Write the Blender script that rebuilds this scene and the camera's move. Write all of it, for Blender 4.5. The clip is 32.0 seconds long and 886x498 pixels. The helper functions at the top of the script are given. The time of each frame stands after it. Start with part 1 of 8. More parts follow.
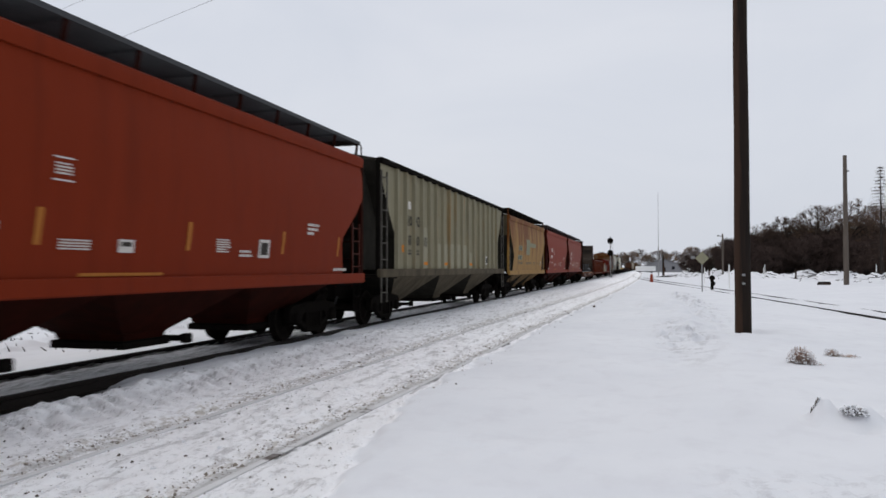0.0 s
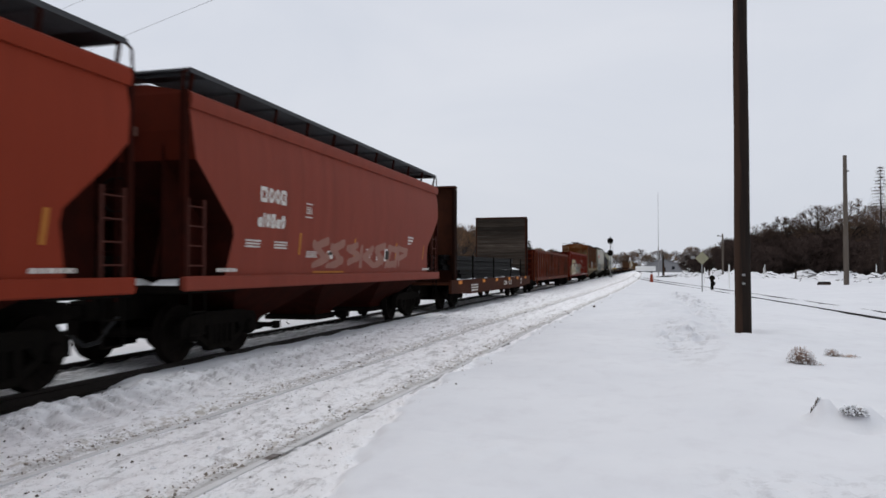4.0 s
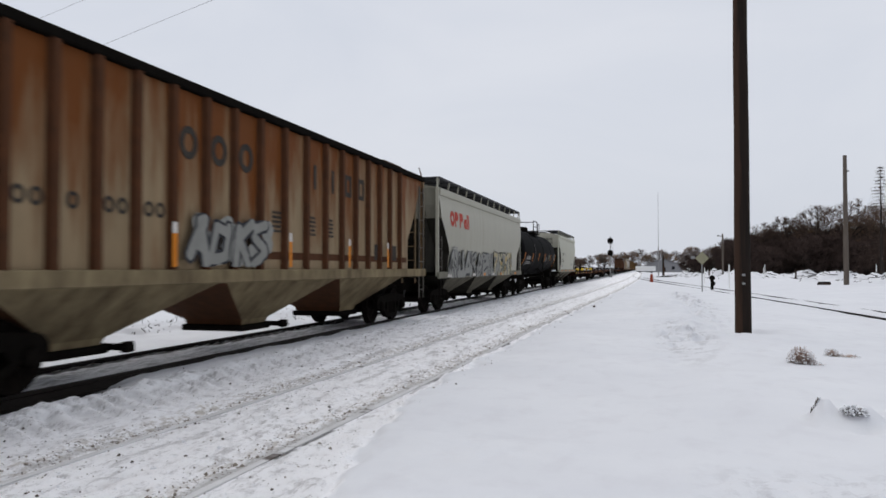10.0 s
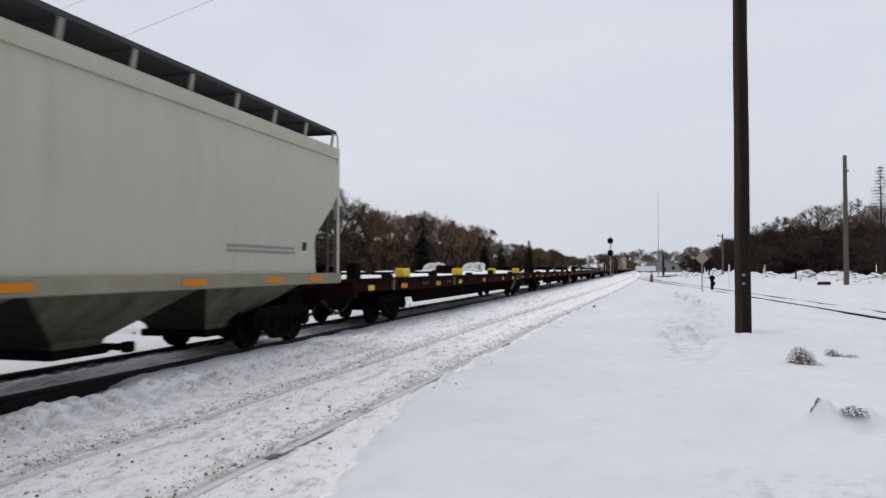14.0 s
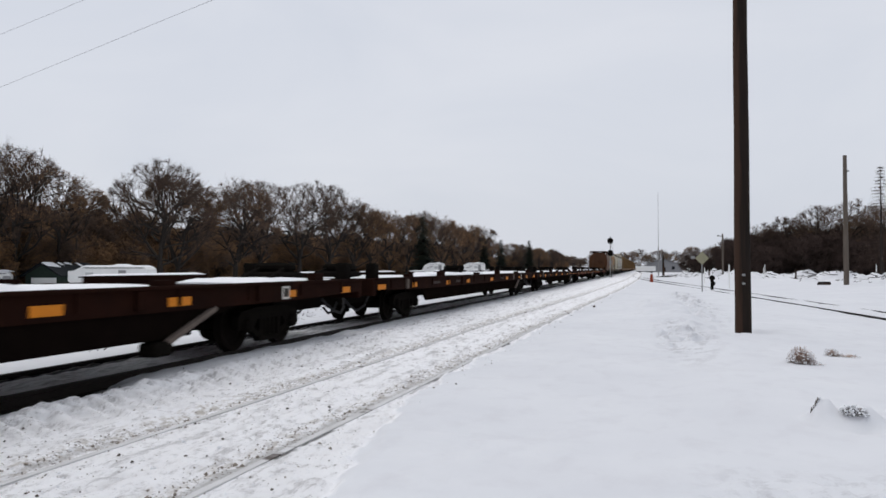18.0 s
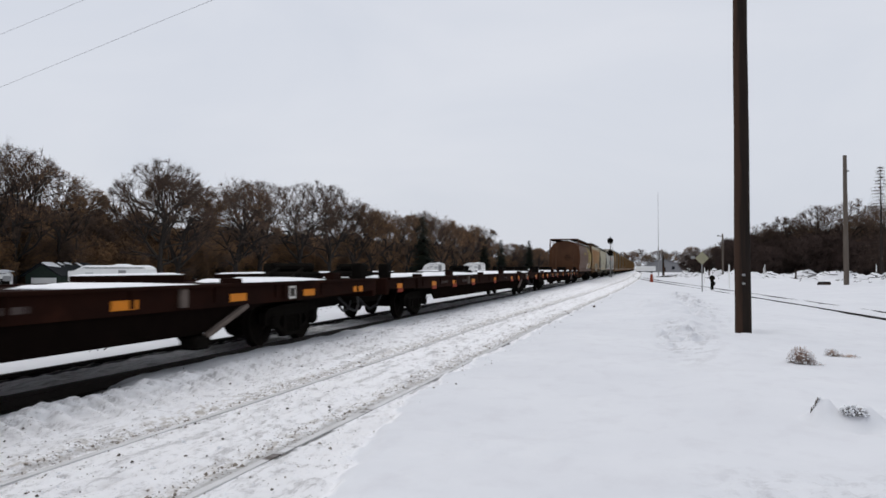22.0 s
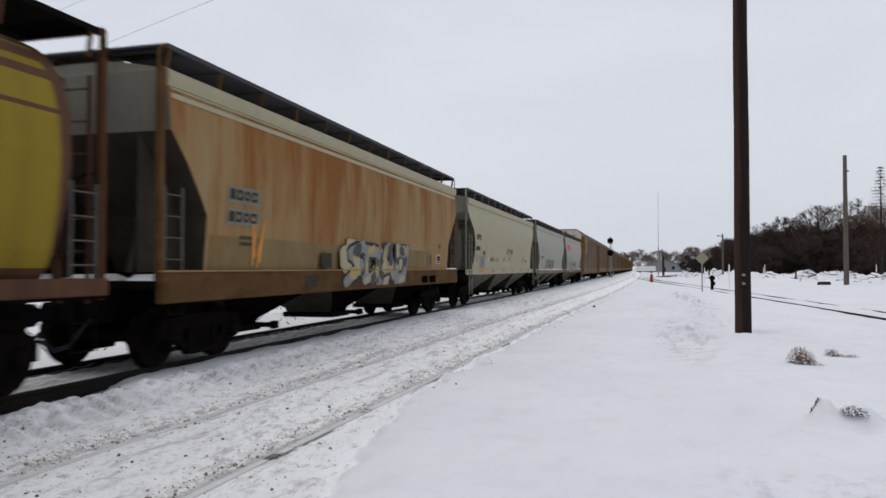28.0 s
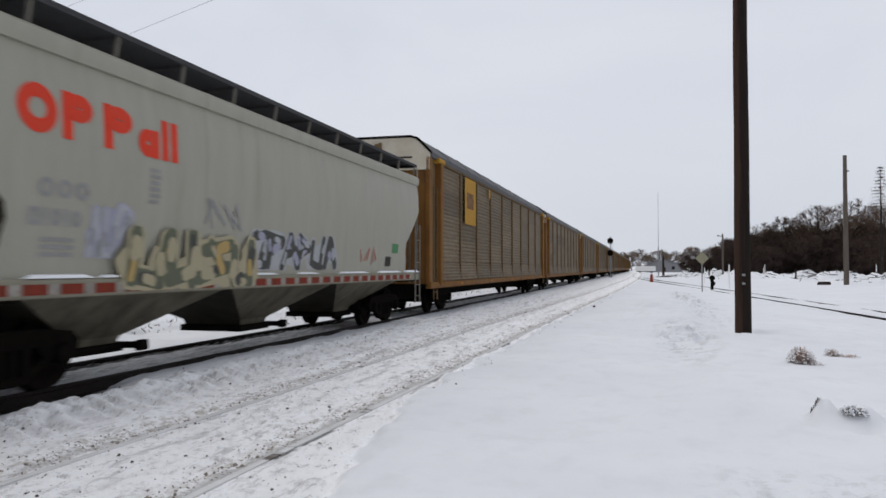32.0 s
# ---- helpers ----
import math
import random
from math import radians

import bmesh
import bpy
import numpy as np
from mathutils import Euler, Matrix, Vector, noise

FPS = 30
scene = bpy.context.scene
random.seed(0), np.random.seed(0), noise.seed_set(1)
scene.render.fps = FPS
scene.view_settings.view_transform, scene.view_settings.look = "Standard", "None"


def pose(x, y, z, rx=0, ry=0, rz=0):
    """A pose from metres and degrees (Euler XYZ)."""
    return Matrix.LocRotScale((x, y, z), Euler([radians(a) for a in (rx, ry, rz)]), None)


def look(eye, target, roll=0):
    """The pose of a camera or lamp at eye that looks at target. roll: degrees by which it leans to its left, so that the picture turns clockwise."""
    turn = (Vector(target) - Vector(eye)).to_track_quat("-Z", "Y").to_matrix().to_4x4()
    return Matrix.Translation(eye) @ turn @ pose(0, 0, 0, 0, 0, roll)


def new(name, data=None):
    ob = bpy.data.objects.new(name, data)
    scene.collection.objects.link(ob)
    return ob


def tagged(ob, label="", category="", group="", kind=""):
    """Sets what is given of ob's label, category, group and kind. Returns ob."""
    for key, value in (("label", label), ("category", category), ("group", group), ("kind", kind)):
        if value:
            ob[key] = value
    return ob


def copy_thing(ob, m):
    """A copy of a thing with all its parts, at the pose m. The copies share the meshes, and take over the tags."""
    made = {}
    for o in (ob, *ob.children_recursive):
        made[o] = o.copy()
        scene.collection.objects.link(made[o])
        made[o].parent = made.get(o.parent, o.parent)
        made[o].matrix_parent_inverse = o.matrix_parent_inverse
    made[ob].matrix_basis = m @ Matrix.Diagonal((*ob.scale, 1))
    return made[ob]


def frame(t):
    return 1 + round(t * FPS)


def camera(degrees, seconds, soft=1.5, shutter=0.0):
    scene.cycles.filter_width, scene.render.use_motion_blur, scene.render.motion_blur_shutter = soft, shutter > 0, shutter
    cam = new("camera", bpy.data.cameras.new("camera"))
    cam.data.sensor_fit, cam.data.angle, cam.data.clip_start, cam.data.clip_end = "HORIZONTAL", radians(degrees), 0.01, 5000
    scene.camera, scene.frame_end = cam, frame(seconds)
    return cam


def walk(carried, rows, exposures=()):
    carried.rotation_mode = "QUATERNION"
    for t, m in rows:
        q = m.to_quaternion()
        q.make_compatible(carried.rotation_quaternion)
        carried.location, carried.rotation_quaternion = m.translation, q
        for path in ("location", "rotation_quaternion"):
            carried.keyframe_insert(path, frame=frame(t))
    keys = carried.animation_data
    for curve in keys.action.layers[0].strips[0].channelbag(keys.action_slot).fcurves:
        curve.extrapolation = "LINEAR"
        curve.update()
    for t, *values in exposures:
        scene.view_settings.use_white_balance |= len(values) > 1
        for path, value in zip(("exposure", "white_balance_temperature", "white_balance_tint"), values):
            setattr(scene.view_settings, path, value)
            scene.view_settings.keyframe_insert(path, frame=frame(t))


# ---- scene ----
TURN, TILT, EYE = 15.2, 1.48, (0.0, 0.0, 1.5)
cam = camera(61.7, 32.0, soft=1.6, shutter=0.22)
_aim = (EYE[0] - math.sin(radians(TURN)) * 100, EYE[1] + math.cos(radians(TURN)) * 100, EYE[2] + math.tan(radians(TILT)) * 100)
VIEW = look(EYE, _aim)
walk(cam, [(0.0, VIEW), (32.0, VIEW)], exposures=[(0.0, 0.0), (32.0, 0.0)])

# ---- overcast daylight ----
SUN_UP, SUN_ROUND = 64.0, 285.0
world = bpy.data.worlds.new("overcast_sky")
scene.world = world
world.use_nodes = True
wn, wl = world.node_tree.nodes, world.node_tree.links
wn.clear()
w_out, w_bg = wn.new("ShaderNodeOutputWorld"), wn.new("ShaderNodeBackground")
w_sky = wn.new("ShaderNodeTexSky")
w_sky.sky_type, w_sky.sun_disc = "NISHITA", False
w_sky.sun_elevation, w_sky.sun_rotation = radians(SUN_UP), radians(SUN_ROUND)
w_sky.dust_density = 4.0
w_dim = wn.new("ShaderNodeMix")
w_dim.data_type, w_dim.blend_type = "RGBA", "MULTIPLY"
w_dim.inputs[0].default_value = 1.0
w_dim.inputs[7].default_value = (0.1, 0.1, 0.1, 1)
w_co, w_map, w_no, w_ramp = wn.new("ShaderNodeTexCoord"), wn.new("ShaderNodeMapping"), wn.new("ShaderNodeTexNoise"), wn.new("ShaderNodeValToRGB")
w_map.inputs["Scale"].default_value = (1.0, 1.0, 2.6)
w_no.inputs["Scale"].default_value, w_no.inputs["Detail"].default_value, w_no.inputs["Roughness"].default_value = 2.2, 5.0, 0.5
w_no.inputs["Distortion"].default_value = 0.5
w_ramp.color_ramp.elements[0].position, w_ramp.color_ramp.elements[1].position = 0.3, 0.72
w_ramp.color_ramp.elements[0].color = (0.672, 0.707, 0.785, 1)
w_ramp.color_ramp.elements[1].color = (0.762, 0.784, 0.845, 1)
w_mix = wn.new("ShaderNodeMix")
w_mix.data_type = "RGBA"
w_mix.inputs[0].default_value = 0.9
wl.new(w_sky.outputs[0], w_dim.inputs[6])
wl.new(w_co.outputs["Generated"], w_map.inputs["Vector"])
wl.new(w_map.outputs[0], w_no.inputs["Vector"])
wl.new(w_no.outputs[0], w_ramp.inputs[0])
wl.new(w_dim.outputs[2], w_mix.inputs[6])
wl.new(w_ramp.outputs[0], w_mix.inputs[7])
wl.new(w_mix.outputs[2], w_bg.inputs["Color"])
w_bg.inputs["Strength"].default_value = 1.0
wl.new(w_bg.outputs[0], w_out.inputs[0])

sun = new("sun", bpy.data.lights.new("sun", "SUN"))
sun.data.energy, sun.data.angle, sun.data.color = 1.0, radians(60), (1.0, 0.97, 0.92)
_a, _e = radians(SUN_ROUND), radians(SUN_UP)
sun.matrix_world = look((0, 0, 40), Vector((0, 0, 40)) - Vector((math.sin(_a) * math.cos(_e), math.cos(_a) * math.cos(_e), math.sin(_e))))


# ---- materials ----
def shade(name, color, rough=0.7, metal=0.0, second=None, scale=3.0, stretch=(1, 1, 1), amount=0.5, bump=0.0, bump_scale=40.0,
          third=None, third_scale=0.8, third_from=0.55, third_to=0.7, per_object=0.0, spec=0.1, third_stretch=(1, 1, 1), third_high=None):
    """A surface with variation at two scales: a fine mottle towards `second`, stains of `third`, and a bump."""
    m = bpy.data.materials.new(name)
    m.use_nodes = True
    n, l = m.node_tree.nodes, m.node_tree.links
    b = n["Principled BSDF"]
    b.inputs["Roughness"].default_value, b.inputs["Metallic"].default_value = rough, metal
    b.inputs["Specular IOR Level"].default_value = spec
    co = n.new("ShaderNodeTexCoord")

    def mapped(s, st):
        mp = n.new("ShaderNodeMapping")
        mp.inputs["Scale"].default_value = st
        l.new(co.outputs["Object"], mp.inputs["Vector"])
        t = n.new("ShaderNodeTexNoise")
        t.inputs["Scale"].default_value, t.inputs["Detail"].default_value, t.inputs["Roughness"].default_value = s, 8.0, 0.64
        l.new(mp.outputs[0], t.inputs["Vector"])
        return t

    def ramp(src, a, c):
        r = n.new("ShaderNodeMapRange")
        r.inputs["From Min"].default_value, r.inputs["From Max"].default_value = a, c
        l.new(src, r.inputs["Value"])
        return r.outputs[0]

    def mix(fac, a, c, gain=1.0):
        x = n.new("ShaderNodeMix")
        x.data_type = "RGBA"
        if gain != 1.0:
            g = n.new("ShaderNodeMath")
            g.operation = "MULTIPLY"
            g.inputs[1].default_value = gain
            l.new(fac, g.inputs[0])
            fac = g.outputs[0]
        l.new(fac, x.inputs[0])
        for slot, v in ((6, a), (7, c)):
            if isinstance(v, tuple):
                x.inputs[slot].default_value = (*v, 1)
            else:
                l.new(v, x.inputs[slot])
        return x.outputs[2]

    second = second or tuple(c * 0.75 for c in color)
    t1 = mapped(scale, stretch)
    col = mix(ramp(t1.outputs[0], 0.3, 0.7), tuple(color), tuple(second), amount)
    if third:
        t2 = mapped(third_scale, third_stretch)
        spot = t2.outputs[0]
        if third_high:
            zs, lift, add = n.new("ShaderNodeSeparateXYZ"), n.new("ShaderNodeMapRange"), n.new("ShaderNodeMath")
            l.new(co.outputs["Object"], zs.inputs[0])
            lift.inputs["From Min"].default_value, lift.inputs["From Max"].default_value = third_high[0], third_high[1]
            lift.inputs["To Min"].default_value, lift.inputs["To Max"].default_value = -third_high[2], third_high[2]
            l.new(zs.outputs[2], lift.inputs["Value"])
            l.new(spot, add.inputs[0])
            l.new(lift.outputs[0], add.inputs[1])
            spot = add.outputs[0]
        col = mix(ramp(spot, third_from, third_to), col, tuple(third))
    if per_object:
        info, hsv = n.new("ShaderNodeObjectInfo"), n.new("ShaderNodeHueSaturation")
        r = n.new("ShaderNodeMapRange")
        r.inputs["To Min"].default_value, r.inputs["To Max"].default_value = 1 - per_object, 1 + per_object
        l.new(info.outputs["Random"], r.inputs["Value"])
        l.new(r.outputs[0], hsv.inputs["Value"])
        l.new(col, hsv.inputs["Color"])
        col = hsv.outputs[0]
    l.new(col, b.inputs["Base Color"])
    if bump:
        t3 = mapped(bump_scale, (1, 1, 1))
        bp = n.new("ShaderNodeBump")
        bp.inputs["Strength"].default_value, bp.inputs["Distance"].default_value = bump, 0.02
        l.new(t3.outputs[0], bp.inputs["Height"])
        l.new(bp.outputs[0], b.inputs["Normal"])
    return m


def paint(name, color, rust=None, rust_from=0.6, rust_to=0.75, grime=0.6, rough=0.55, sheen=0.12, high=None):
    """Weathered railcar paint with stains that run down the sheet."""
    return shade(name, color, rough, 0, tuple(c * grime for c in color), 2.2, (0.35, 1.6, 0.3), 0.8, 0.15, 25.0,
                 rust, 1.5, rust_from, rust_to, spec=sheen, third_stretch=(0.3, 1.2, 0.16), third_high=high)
# ---- mesh helpers ----
class Shape:
    """Points and faces that grow piece by piece."""

    def __init__(self):
        self.v, self.f, self.smooth = [], [], False

    def add(self, pts, faces):
        k = len(self.v)
        self.v.extend([tuple(p) for p in pts])
        self.f.extend([tuple(i + k for i in q) for q in faces])
        return self

    def box(self, x0, x1, y0, y1, z0, z1, c=0.0):
        """A box, with its edges cut off by c."""
        c = min(c, (x1 - x0) * 0.45, (y1 - y0) * 0.45, (z1 - z0) * 0.45)
        if c <= 0:
            p = [(x, y, z) for x in (x0, x1) for y in (y0, y1) for z in (z0, z1)]
            return self.add(p, [(0, 1, 3, 2), (4, 6, 7, 5), (0, 4, 5, 1), (2, 3, 7, 6), (0, 2, 6, 4), (1, 5, 7, 3)])
        rings = []
        for x, k in ((x0, c), (x0 + c, 0), (x1 - c, 0), (x1, c)):
            a0, a1, b0, b1 = y0 + k, y1 - k, z0 + k, z1 - k
            e = c if k == 0 else 0.0
            rings.append([(x, a0 + e, b0), (x, a1 - e, b0), (x, a1, b0 + e), (x, a1, b1 - e), (x, a1 - e, b1), (x, a0 + e, b1), (x, a0, b1 - e), (x, a0, b0 + e)])
        return self.loft(rings)

    def loft(self, rings, caps=True, closed=True):
        n = len(rings[0])
        p = [q for r in rings for q in r]
        f = []
        for i in range(len(rings) - 1):
            for j in range(n if closed else n - 1):
                k = (j + 1) % n
                f.append((i * n + j, i * n + k, (i + 1) * n + k, (i + 1) * n + j))
        if caps and closed:
            f.append(tuple(reversed(range(n))))
            f.append(tuple((len(rings) - 1) * n + j for j in range(n)))
        return self.add(p, f)

    def tube(self, a, b, r0, r1=None, n=6):
        """A round bar from a to b."""
        a, b = Vector(a), Vector(b)
        r1 = r0 if r1 is None else r1
        d = (b - a).normalized()
        u = d.orthogonal().normalized()
        w = d.cross(u)
        ring = lambda o, r: [tuple(o + (u * math.cos(2 * math.pi * i / n) + w * math.sin(2 * math.pi * i / n)) * r) for i in range(n)]
        return self.loft([ring(a, r0), ring(b, r1)])

    def path(self, pts, r, n=6):
        for a, b in zip(pts, pts[1:]):
            self.tube(a, b, r, r, n)
        return self

    def disc(self, c, axis, prof, n=20):
        """A turned body about axis ('x', 'y' or 'z') through c; prof: (radius, along)."""
        rings = []
        for r, h in prof:
            ring = []
            for i in range(n):
                a, b = r * math.cos(2 * math.pi * i / n), r * math.sin(2 * math.pi * i / n)
                ring.append({"x": (c[0] + h, c[1] + a, c[2] + b), "y": (c[0] + a, c[1] + h, c[2] + b), "z": (c[0] + a, c[1] + b, c[2] + h)}[axis])
            rings.append(ring)
        return self.loft(rings)

    def prism(self, outline, axis, a, b):
        """An outline of 2D points drawn out along an axis from a to b."""
        put = {"x": lambda p, h: (h, p[0], p[1]), "y": lambda p, h: (p[0], h, p[1]), "z": lambda p, h: (p[0], p[1], h)}[axis]
        return self.loft([[put(p, a) for p in outline], [put(p, b) for p in outline]])

    def mesh(self, name):
        me = bpy.data.meshes.new(name)
        me.from_pydata(self.v, [], self.f)
        bm = bmesh.new()
        bm.from_mesh(me)
        bmesh.ops.recalc_face_normals(bm, faces=bm.faces)
        bm.to_mesh(me)
        bm.free()
        if self.smooth:
            me.shade_smooth()
            me.set_sharp_from_angle(angle=radians(38))
        return me


_repaints = {}


def part(name, sh, mat, parent=None, label="", at=None):
    """Links a shape as one mesh object, under a thing or a part."""
    me = sh if isinstance(sh, bpy.types.Mesh) else sh.mesh(name)
    if mat and not me.materials:
        me.materials.append(mat)
    elif mat and me.materials[0] != mat:
        key = (me.name, mat.name)
        if key not in _repaints:
            _repaints[key] = me.copy()
            _repaints[key].materials[0] = mat
        me = _repaints[key]
    ob = new(name, me)
    if at is not None:
        ob.matrix_basis = at
    ob.parent = parent
    return tagged(ob, label)


def thing(name, label, category, group="", kind="", at=None):
    ob = tagged(new(name), label, category, group, kind)
    if at is not None:
        ob.matrix_basis = at
    return ob


def S(smooth=False):
    s = Shape()
    s.smooth = smooth
    return s


def words(text, height, width=None):
    """Points and faces of a line of letters in the (u, v) plane, from (0, 0)."""
    cu = bpy.data.curves.new("letters", "FONT")
    cu.body, cu.size, cu.offset = text, 1.0, 0.014
    ob = new("letters", cu)
    bpy.context.view_layer.update()
    me = bpy.data.meshes.new_from_object(ob.evaluated_get(bpy.context.evaluated_depsgraph_get()))
    p = np.array([v.co[:2] for v in me.vertices])
    f = [tuple(q.vertices) for q in me.polygons]
    bpy.data.objects.remove(ob)
    bpy.data.meshes.remove(me)
    lo, hi = p.min(0), p.max(0)
    p = (p - lo) / (hi[1] - lo[1]) * height
    if width:
        p[:, 0] *= width / p[:, 0].max()
    return p, f
# ---- plan: tracks run along +y; z = 0 is the rail head of the main line ----
MAIN, GAUGE = -8.0, 1.505
SIDE_Y = (-40, 0, 5, 8.6, 13, 20, 25.4, 35, 57, 106, 130)
SIDE_X = (-4.3, -3.85, -3.78, -3.70, -3.61, -3.52, -3.38, -3.06, -2.45, -1.58, -1.3)
LIP_Y = (-40, 0, 4.6, 5.2, 6.1, 7.2, 8.0, 10, 14, 20, 26, 35, 57, 106, 130)
LIP_X = (-1.2, -1.4, -2.07, -2.22, -2.35, -2.56, -2.72, -2.76, -2.7, -2.6, -2.48, -2.15, -1.55, -0.68, -0.4)


def siding_x(y):
    """The middle of the siding, which draws slowly towards the branch."""
    return np.interp(y, SIDE_Y, SIDE_X)


def lip_x(y):
    """The edge of the untouched snow beside the siding."""
    return np.interp(y, LIP_Y, LIP_X)


steel = shade("rail_steel_worn", (0.011, 0.009, 0.008), 0.6, 0.1, (0.022, 0.017, 0.014), 6.0, amount=0.7)
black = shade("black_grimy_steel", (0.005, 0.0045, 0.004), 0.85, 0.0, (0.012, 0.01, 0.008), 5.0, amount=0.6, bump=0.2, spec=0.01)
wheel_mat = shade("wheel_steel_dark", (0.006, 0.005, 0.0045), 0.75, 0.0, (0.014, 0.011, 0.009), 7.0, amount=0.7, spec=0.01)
frost_steel = shade("frosted_rail_steel", (0.64, 0.64, 0.65), 0.7, 0.0, (0.42, 0.41, 0.4), 5.0, (1, 0.3, 1), 0.7, third=(0.1, 0.085, 0.075), third_scale=2.0, third_stretch=(0.1, 0.6, 0.1), third_from=0.6, third_to=0.64)
hose_mat = shade("black_rubber_hose", (0.02, 0.02, 0.021), 0.6)
snow_load = shade("packed_snow_patch", (0.82, 0.83, 0.85), 0.8, 0, (0.7, 0.71, 0.74), 4.0, amount=0.5, bump=0.4, bump_scale=12)
white_ink = shade("white_stencil_paint", (0.62, 0.6, 0.56), 0.7, 0, (0.42, 0.38, 0.34), 6.0, amount=0.7)
dark_ink = shade("dark_stencil_paint", (0.028, 0.025, 0.022), 0.8, 0, (0.07, 0.06, 0.05), 6.0, amount=0.6)
slate_ink = shade("slate_blue_stencil", (0.06, 0.075, 0.08), 0.7, 0, (0.1, 0.1, 0.08), 6.0, amount=0.7)
faint_ink = shade("faint_grey_stencil", (0.075, 0.06, 0.055), 0.8, 0, (0.03, 0.02, 0.018), 6.0, amount=0.8)
grey_ink = shade("faded_grey_stencil", (0.22, 0.22, 0.22), 0.7, 0, (0.32, 0.31, 0.3), 6.0, amount=0.6)
orange_tape = shade("amber_reflector_tape", (0.6, 0.2, 0.015), 0.6, 0, (0.4, 0.13, 0.02), 8.0, amount=0.4)
yellow_tape = shade("yellow_paint_patch", (0.72, 0.48, 0.03), 0.55, 0, (0.5, 0.33, 0.05), 6.0, amount=0.6)
red_faded = shade("faded_red_mark_paint", (0.4, 0.045, 0.03), 0.65, 0, (0.3, 0.05, 0.035), 5.0, amount=0.6)
dull_red = shade("dull_red_patch_paint", (0.25, 0.04, 0.02), 0.7, 0, (0.16, 0.035, 0.02), 4.0, amount=0.6)
red_ink = shade("bright_red_paint", (0.62, 0.045, 0.02), 0.6, 0, (0.48, 0.06, 0.035), 5.0, amount=0.6)


def snow_ground():
    """Snow, trodden and gravelly beside the siding, dirty grey between the rails of the main line."""
    m = bpy.data.materials.new("snow_ground")
    m.use_nodes = True
    n, l = m.node_tree.nodes, m.node_tree.links
    b = n["Principled BSDF"]
    b.inputs["Roughness"].default_value, b.inputs["Specular IOR Level"].default_value = 0.75, 0.25
    co = n.new("ShaderNodeTexCoord")
    sep = n.new("ShaderNodeSeparateXYZ")
    l.new(co.outputs["Object"], sep.inputs[0])

    def noise_of(scale, detail=4.0, stretch=(1, 1, 1), rough=0.6):
        mp, t = n.new("ShaderNodeMapping"), n.new("ShaderNodeTexNoise")
        mp.inputs["Scale"].default_value = stretch
        t.inputs["Scale"].default_value, t.inputs["Detail"].default_value, t.inputs["Roughness"].default_value = scale, detail, rough
        l.new(co.outputs["Object"], mp.inputs["Vector"])
        l.new(mp.outputs[0], t.inputs["Vector"])
        return t.outputs[0]

    def math_of(op, a, c, clamp=False):
        x = n.new("ShaderNodeMath")
        x.operation, x.use_clamp = op, clamp
        for i, v in enumerate((a, c)):
            if isinstance(v, (int, float)):
                x.inputs[i].default_value = v
            else:
                l.new(v, x.inputs[i])
        return x.outputs[0]

    def ramp(v, a, c, lo=0.0, hi=1.0):
        r = n.new("ShaderNodeMapRange")
        r.inputs["From Min"].default_value, r.inputs["From Max"].default_value = a, c
        r.inputs["To Min"].default_value, r.inputs["To Max"].default_value = lo, hi
        l.new(v, r.inputs["Value"])
        return r.outputs[0]

    def mix(fac, a, c):
        x = n.new("ShaderNodeMix")
        x.data_type = "RGBA"
        l.new(fac, x.inputs[0])
        for slot, v in ((6, a), (7, c)):
            if isinstance(v, tuple):
                x.inputs[slot].default_value = (*v, 1)
            else:
                l.new(v, x.inputs[slot])
        return x.outputs[2]

    def bent(ys_, xs_):
        """A line's x at the ground's y, from y = -10 to 110."""
        f = n.new("ShaderNodeFloatCurve")
        c = f.mapping.curves[0]
        for i, u in enumerate(np.linspace(0, 1, 25)):
            v = (float(np.interp(-10 + 120 * u, ys_, xs_)) + 5) / 6
            if i in (0, 24):
                c.points[0 if i == 0 else -1].location = (u, v)
            else:
                c.points.new(u, v)
        f.mapping.update()
        l.new(ramp(sep.outputs[1], -10, 110), f.inputs["Value"])
        return math_of("SUBTRACT", math_of("MULTIPLY", f.outputs[0], 6.0), 5.0)

    from_siding = math_of("SUBTRACT", sep.outputs[0], bent(SIDE_Y, SIDE_X))

    def band(centre, half, soft, across=None, ragged=0.5):
        """1 within half of x = centre, with a ragged edge."""
        d = math_of("ABSOLUTE", math_of("SUBTRACT", math_of("ADD", across or sep.outputs[0], math_of("MULTIPLY", math_of("SUBTRACT", noise_of(0.9), 0.5), ragged)), centre), 0)
        return ramp(d, half + soft, half - soft)

    base = mix(ramp(noise_of(0.35, 5), 0.35, 0.65), (0.68, 0.69, 0.715), (0.63, 0.64, 0.67))
    base = mix(math_of("MULTIPLY", ramp(noise_of(2.4, 7, (1.0, 0.7, 1)), 0.5, 0.72), 0.5), base, (0.57, 0.57, 0.6))
    lip = math_of("ADD", sep.outputs[0], math_of("MULTIPLY", math_of("SUBTRACT", noise_of(1.1, 7, (1, 1, 1), 0.65), 0.5), 0.55))
    fresh = ramp(math_of("SUBTRACT", lip, bent(LIP_Y, LIP_X)), -0.05, 0.05)
    used = math_of("MULTIPLY", math_of("SUBTRACT", 1.0, fresh), ramp(lip, -7.0, -6.7))
    base = mix(used, base, (0.93, 0.93, 0.945))
    base = mix(math_of("MULTIPLY", used, ramp(noise_of(1.6, 8, (1.0, 0.3, 1), 0.7), 0.4, 0.62)), base, (0.87, 0.865, 0.875))
